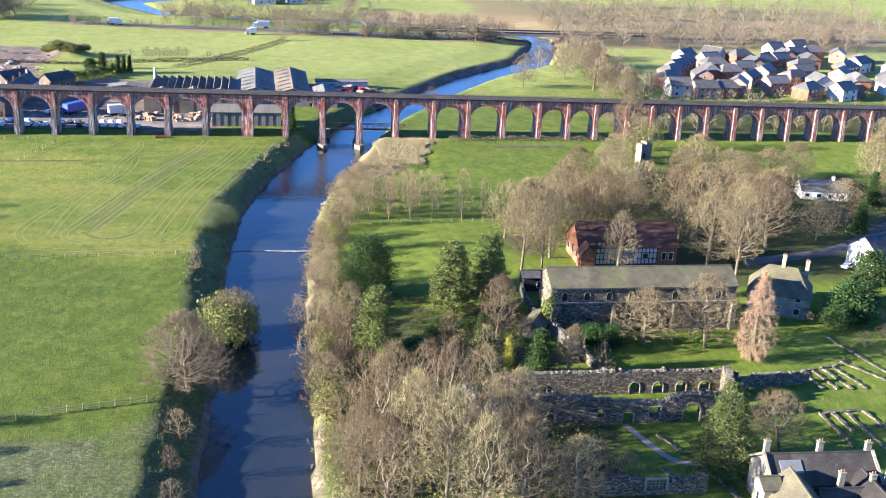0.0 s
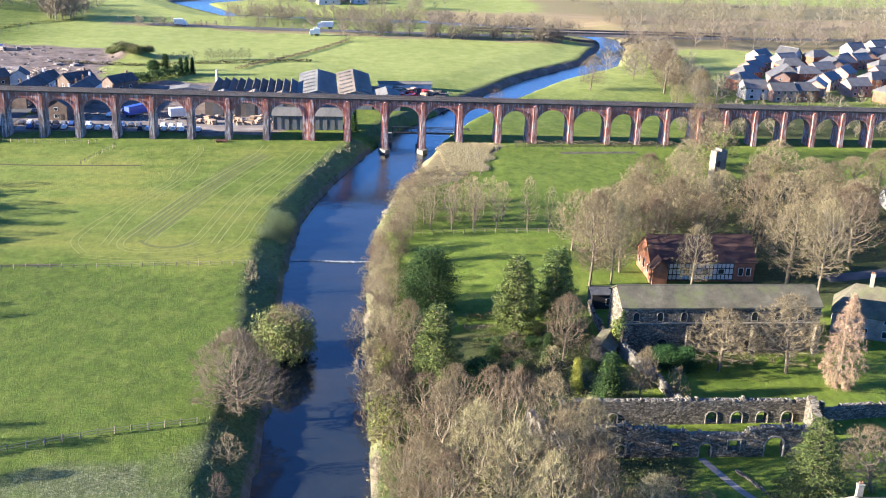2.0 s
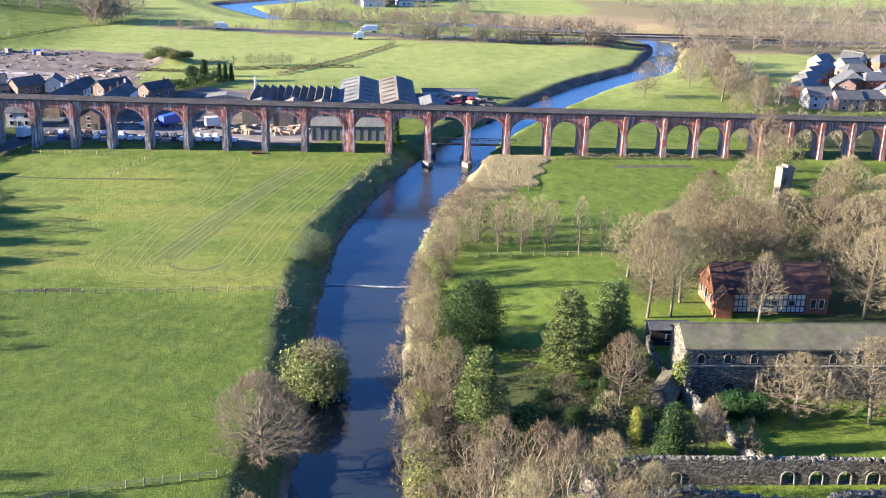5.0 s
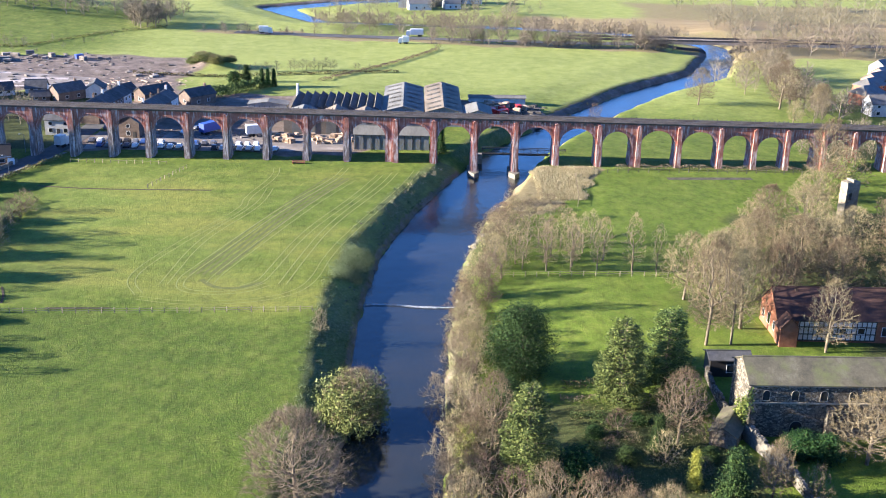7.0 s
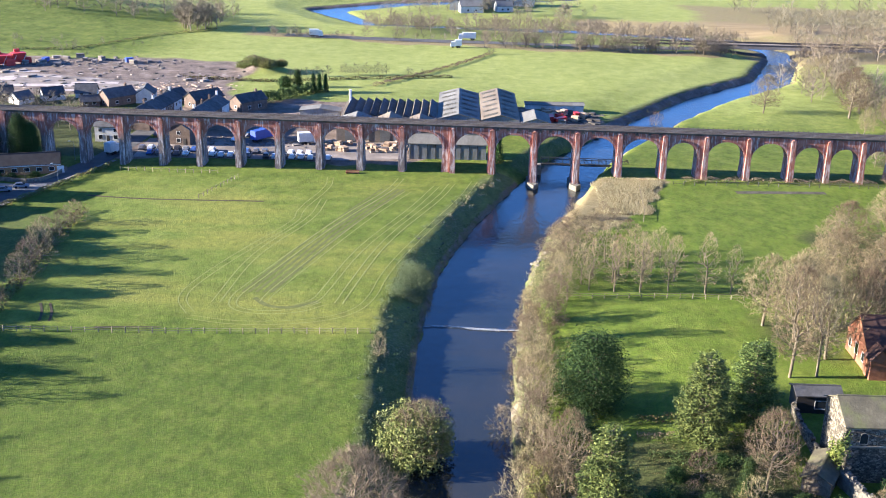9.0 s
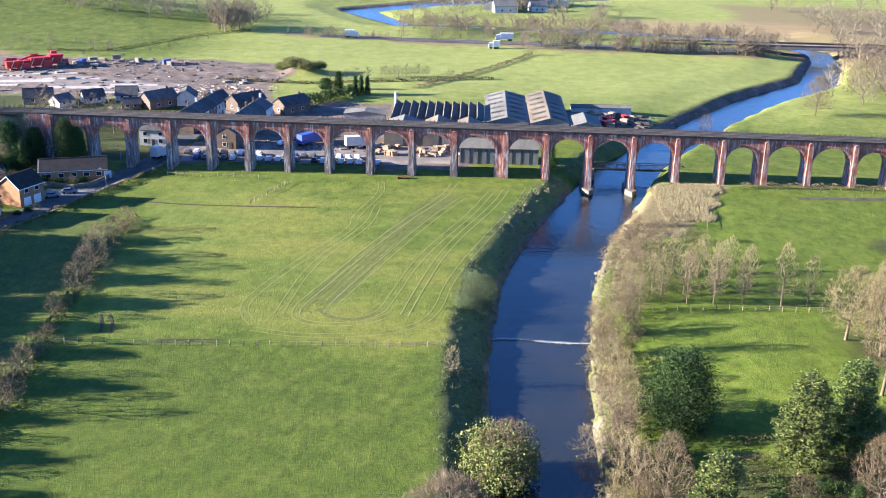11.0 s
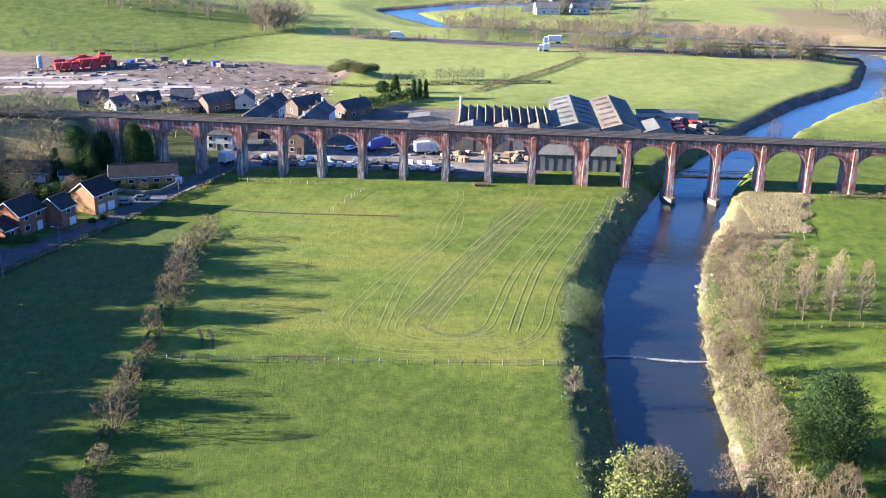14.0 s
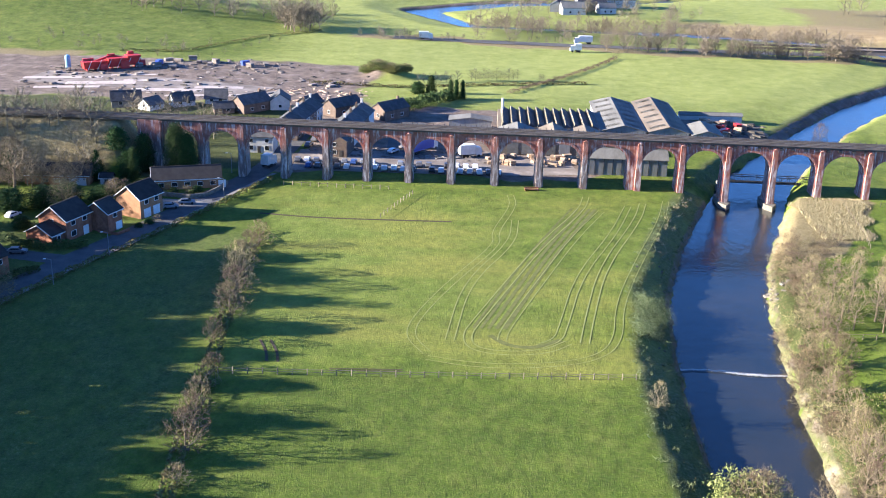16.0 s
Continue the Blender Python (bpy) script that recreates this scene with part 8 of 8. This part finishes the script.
# quarry screening machine: red hoppers, conveyor and a blue silo
q = empty("red_screening_plant", -220, 146, 0, 40)
q.matrix_basis = pose(-220, 146, gz(-220, 146), 0, 0, 36)
tagged(q, "bright red quarry screening plant with conveyors", "machine")
for k, (x0, x1, y0, y1, z0, z1) in enumerate(((-11, -2, -2, 2, 0.8, 3.6), (-1, 6, -2.4, 2.2, 1.0, 4.4), (7, 12, -2, 2, 1.2, 5.0))):
    bm = bmesh.new()
    box(bm, x0, x1, y0, y1, z0, z1, -0.3)
    part("hopper", bm, RED, q)
for k in range(7):
    bm = bmesh.new()
    box(bm, -10 + 3.4 * k, -9.5 + 3.4 * k, -1.8, 1.8, -0.2, 1.0)
    part("leg", bm, RED, q)
for x, s in ((-6, 1), (9, -1)):
    bm = bmesh.new()
    tube(bm, (x, 0, 3.4), (x + 9 * s, 3, 5.2), 0.5, 0.5, 4)
    part("conveyor", bm, RED, q)
for x, y, z0, z1, w in ((-8, 2.6, 3.2, 4.4, 2.2), (-3.4, -2.8, 1.0, 2.6, 1.6), (1.5, 3.0, 3.0, 5.4, 1.5), (5.2, -3.0, 0.8, 3.2, 1.8), (9.6, 2.8, 4.2, 6.0, 1.3), (13.4, 0.4, 0.4, 2.6, 1.4)):
    bm = bmesh.new()
    box(bm, x - w, x + w, y - 0.8, y + 0.8, z0 - 0.6, z1, 0.15)
    part("side_bin", bm, RED, q)
for k in range(6):
    bm = bmesh.new()
    tube(bm, (-10 + 4 * k, -2.6, 0.2), (-8 + 4 * k, -2.6, 4.2), 0.12, 0.12, 4)
    part("brace", bm, FRAME_WHITE, q, "pale steel brace")
silo = empty("blue_silo", -235.5, 141, gz(-235.5, 141))
tagged(silo, "pale blue cylindrical silo on legs", "silo")
bm = bmesh.new()
tube(bm, (0, 0, 1.2), (0, 0, 5.6), 1.1, 1.1, 14)
tube(bm, (0, 0, 5.6), (0, 0, 6.2), 1.1, 0.4, 14)
part("drum", bm, plain("pale_blue_paint", (0.25, 0.45, 0.62), 0.5), silo)
for a in range(4):
    bm = bmesh.new()
    x, y = 0.8 * math.cos(a * 1.571), 0.8 * math.sin(a * 1.571)
    box(bm, x - 0.08, x + 0.08, y - 0.08, y + 0.08, -0.2, 1.3)
    part("leg", bm, DARK_STEEL, silo)
# scattered yard stock: pallets, stacked boards, skips
STOCK = surface("stacked_timber", [(0.3, (0.30, 0.20, 0.13)), (0.7, (0.55, 0.42, 0.30))], 0.8, 6.0, 0.9, spread=0.4)
BLOCK = surface("pale_blocks", [(0.3, (0.17, 0.145, 0.125)), (0.7, (0.32, 0.28, 0.25))], 0.8, 6.0, 0.9, spread=0.35)
r = np.random.default_rng(12)


def stack(x, y, rz, w, d, h, material, label):
    top = empty("stacked_pallets", x, y, gz(x, y), rz)
    tagged(top, label, "pallet stack", "yard stock")
    n = max(2, int(h / 0.45))
    for k in range(n):
        bm = bmesh.new()
        o = 0.06 * math.sin(k * 5 + x)
        box(bm, -w / 2 + o, w / 2 + o, -d / 2, d / 2, k * h / n + 0.08, (k + 1) * h / n, 0.0, 0.04)
        part("layer", bm, material, top)


for k in range(34):
    x, y = -66 + 30 * r.random(), 20 + 11 * r.random()
    stack(x, y, 180 * r.random(), 1.2 + 2 * r.random(), 1.0 + r.random(), 0.7 + 0.9 * r.random(), STOCK, "stacked pallets and boards in the works yard")
for k in range(20):
    x, y = -246 + 120 * r.random(), 98 + 42 * r.random()
    stack(x, y, 40 + 20 * r.random(), 1 + 3 * r.random(), 1.0 + 1 * r.random(), 0.3 + 0.6 * r.random(), BLOCK, "pale stacked blocks in the stone yard")
for k in range(22):
    x, y = 9 + 22 * r.random(), 66 + 20 * r.random()
    if river_side(x, y)[0] > 12:
        stack(x, y, 180 * r.random(), 2 + 3 * r.random(), 2, 1.0 + 1.4 * r.random(), STOCK if k % 5 else RED, "scrap and timber stacked behind the works")
for k in range(16):
    x, y = -210 + 60 * r.random(), 150 + 22 * r.random()
    stack(x, y, 180 * r.random(), 2 + 3 * r.random(), 2, 1.0 + r.random(), BLUE if k % 8 == 0 else BLOCK, "stock and containers at the back of the stone yard")

def rubble(x0, x1, y0, y1, n, material, label, seed, big=1.0):
    q = np.random.default_rng(seed)
    vs, fa = [], []
    for _ in range(n):
        u, v = q.random(2)
        x, y = x0 + (x1 - x0) * u + q.normal() * 2, y0 + (y1 - y0) * v + q.normal() * 2
        w, d, h = big * (0.5 + 1.6 * q.random() ** 2), big * (0.4 + 1.0 * q.random()), big * (0.15 + 0.4 * q.random())
        a = q.random() * 3.14
        c, s_, z, k = math.cos(a), math.sin(a), gz(x, y), len(vs)
        for dz, sh in ((-0.1, 1.0), (h, 0.8)):
            for px, py in ((-w, -d), (w, -d), (w, d), (-w, d)):
                vs.append((x + sh * (px * c - py * s_), y + sh * (px * s_ + py * c), z + dz))
        fa += [(k + 4, k + 5, k + 6, k + 7)] + [(k + i, k + (i + 1) % 4, k + 4 + (i + 1) % 4, k + 4 + i) for i in range(4)]
    tagged(link_mesh("yard_rubble", vs, fa, material), label, "rubble", kind="stuff")


rubble(-245, -115, 96, 150, 80, BLOCK, "pale broken blocks strewn over the stone yard", 61, 0.6)
rubble(-245, -112, 94, 165, 150, BALLAST, "dark rubble and earth heaps in the stone yard", 62, 0.75)
rubble(-150, -112, 92, 120, 150, STOCK, "brown boards and rubbish at the yard edge", 63, 0.55)
rubble(-205, -150, 150, 172, 80, BLOCK, "pale stock strewn behind the screening plant", 64, 0.8)
rubble(-120, -64, 24, 34, 120, BLOCK, "clutter about the works yard", 65, 0.7)
rubble(10, 30, 64, 90, 110, BALLAST, "dark scrap behind the works", 66)

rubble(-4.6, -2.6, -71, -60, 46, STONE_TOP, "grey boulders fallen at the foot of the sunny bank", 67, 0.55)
# shaded-side stones get a darker colour than the sunny-side boulders
rubble(-33, -20, -112, -50, 40, BALLAST, "stones at the foot of the shaded bank, coloured darker", 68, 0.3)

# street lamps along the lane
lamp = empty("street_lamp", -149.6, -67.1, gz(-149.6, -67.1), 20)
tagged(lamp, "grey steel street lamp beside the lane", "street lamp", "street lamps")
bm = bmesh.new()
tube(bm, (0, 0, -0.2), (0, 0, 5.6), 0.10, 0.06, 8)
part("column", bm, GREY_SHEET, lamp)
bm = bmesh.new()
tube(bm, (0, 0, 5.6), (-1.0, 0, 5.85), 0.05, 0.05, 6)
part("arm", bm, GREY_SHEET, lamp)
bm = bmesh.new()
box(bm, -1.6, -0.95, -0.14, 0.14, 5.8, 5.95, 0.0, 0.03)
part("lantern", bm, FRAME_WHITE, lamp)
for x, y in ((-155.4, -85.0), (-134.2, -21.8), (-137.5, 2.0)):
    copy_thing(lamp, pose(x, y, gz(x, y), 0, 0, 20))

# rust-red timber frame lying by the viaduct foot
fr = empty("red_timber_frame", -53, -4.6, gz(-53, -4.6), 4)
tagged(fr, "rust-red timber trough frame at the viaduct foot", "frame")
for x0, x1, y0, y1, z0, z1 in ((-2, 2, -0.8, -0.6, 0.5, 0.75), (-2, 2, 0.6, 0.8, 0.5, 0.75), (-2, 2, -0.6, 0.6, 0.3, 0.4), (-1.8, -1.6, -0.8, 0.8, -0.1, 0.6), (1.6, 1.8, -0.8, 0.8, -0.1, 0.6)):
    bm = bmesh.new()
    box(bm, x0, x1, y0, y1, z0, z1, 0.0, 0.02)
    part("timber", bm, RED_BRICK, fr)
# distant farm
for k, (x, y, rz, L, D, e, rr) in enumerate(((-16, 356, 10, 14, 9, 4, 7), (-4, 377, 20, 18, 10, 4, 7), (14, 392, 5, 20, 12, 5, 8), (-24, 368, 80, 12, 8, 4, 6.5), (4, 362, 15, 10, 8, 3.5, 6))):
    gable_house("farm_building", x, y, rz, L, D, e, rr, RENDER_WHITE if k % 2 == 0 else GREY_SHEET, SLATE if k % 2 else PALE_SHEET, "distant white farm building", "farm", wins=rows_of(2, L * 0.7, 0.9, 1.3, 1.3, "y-"))
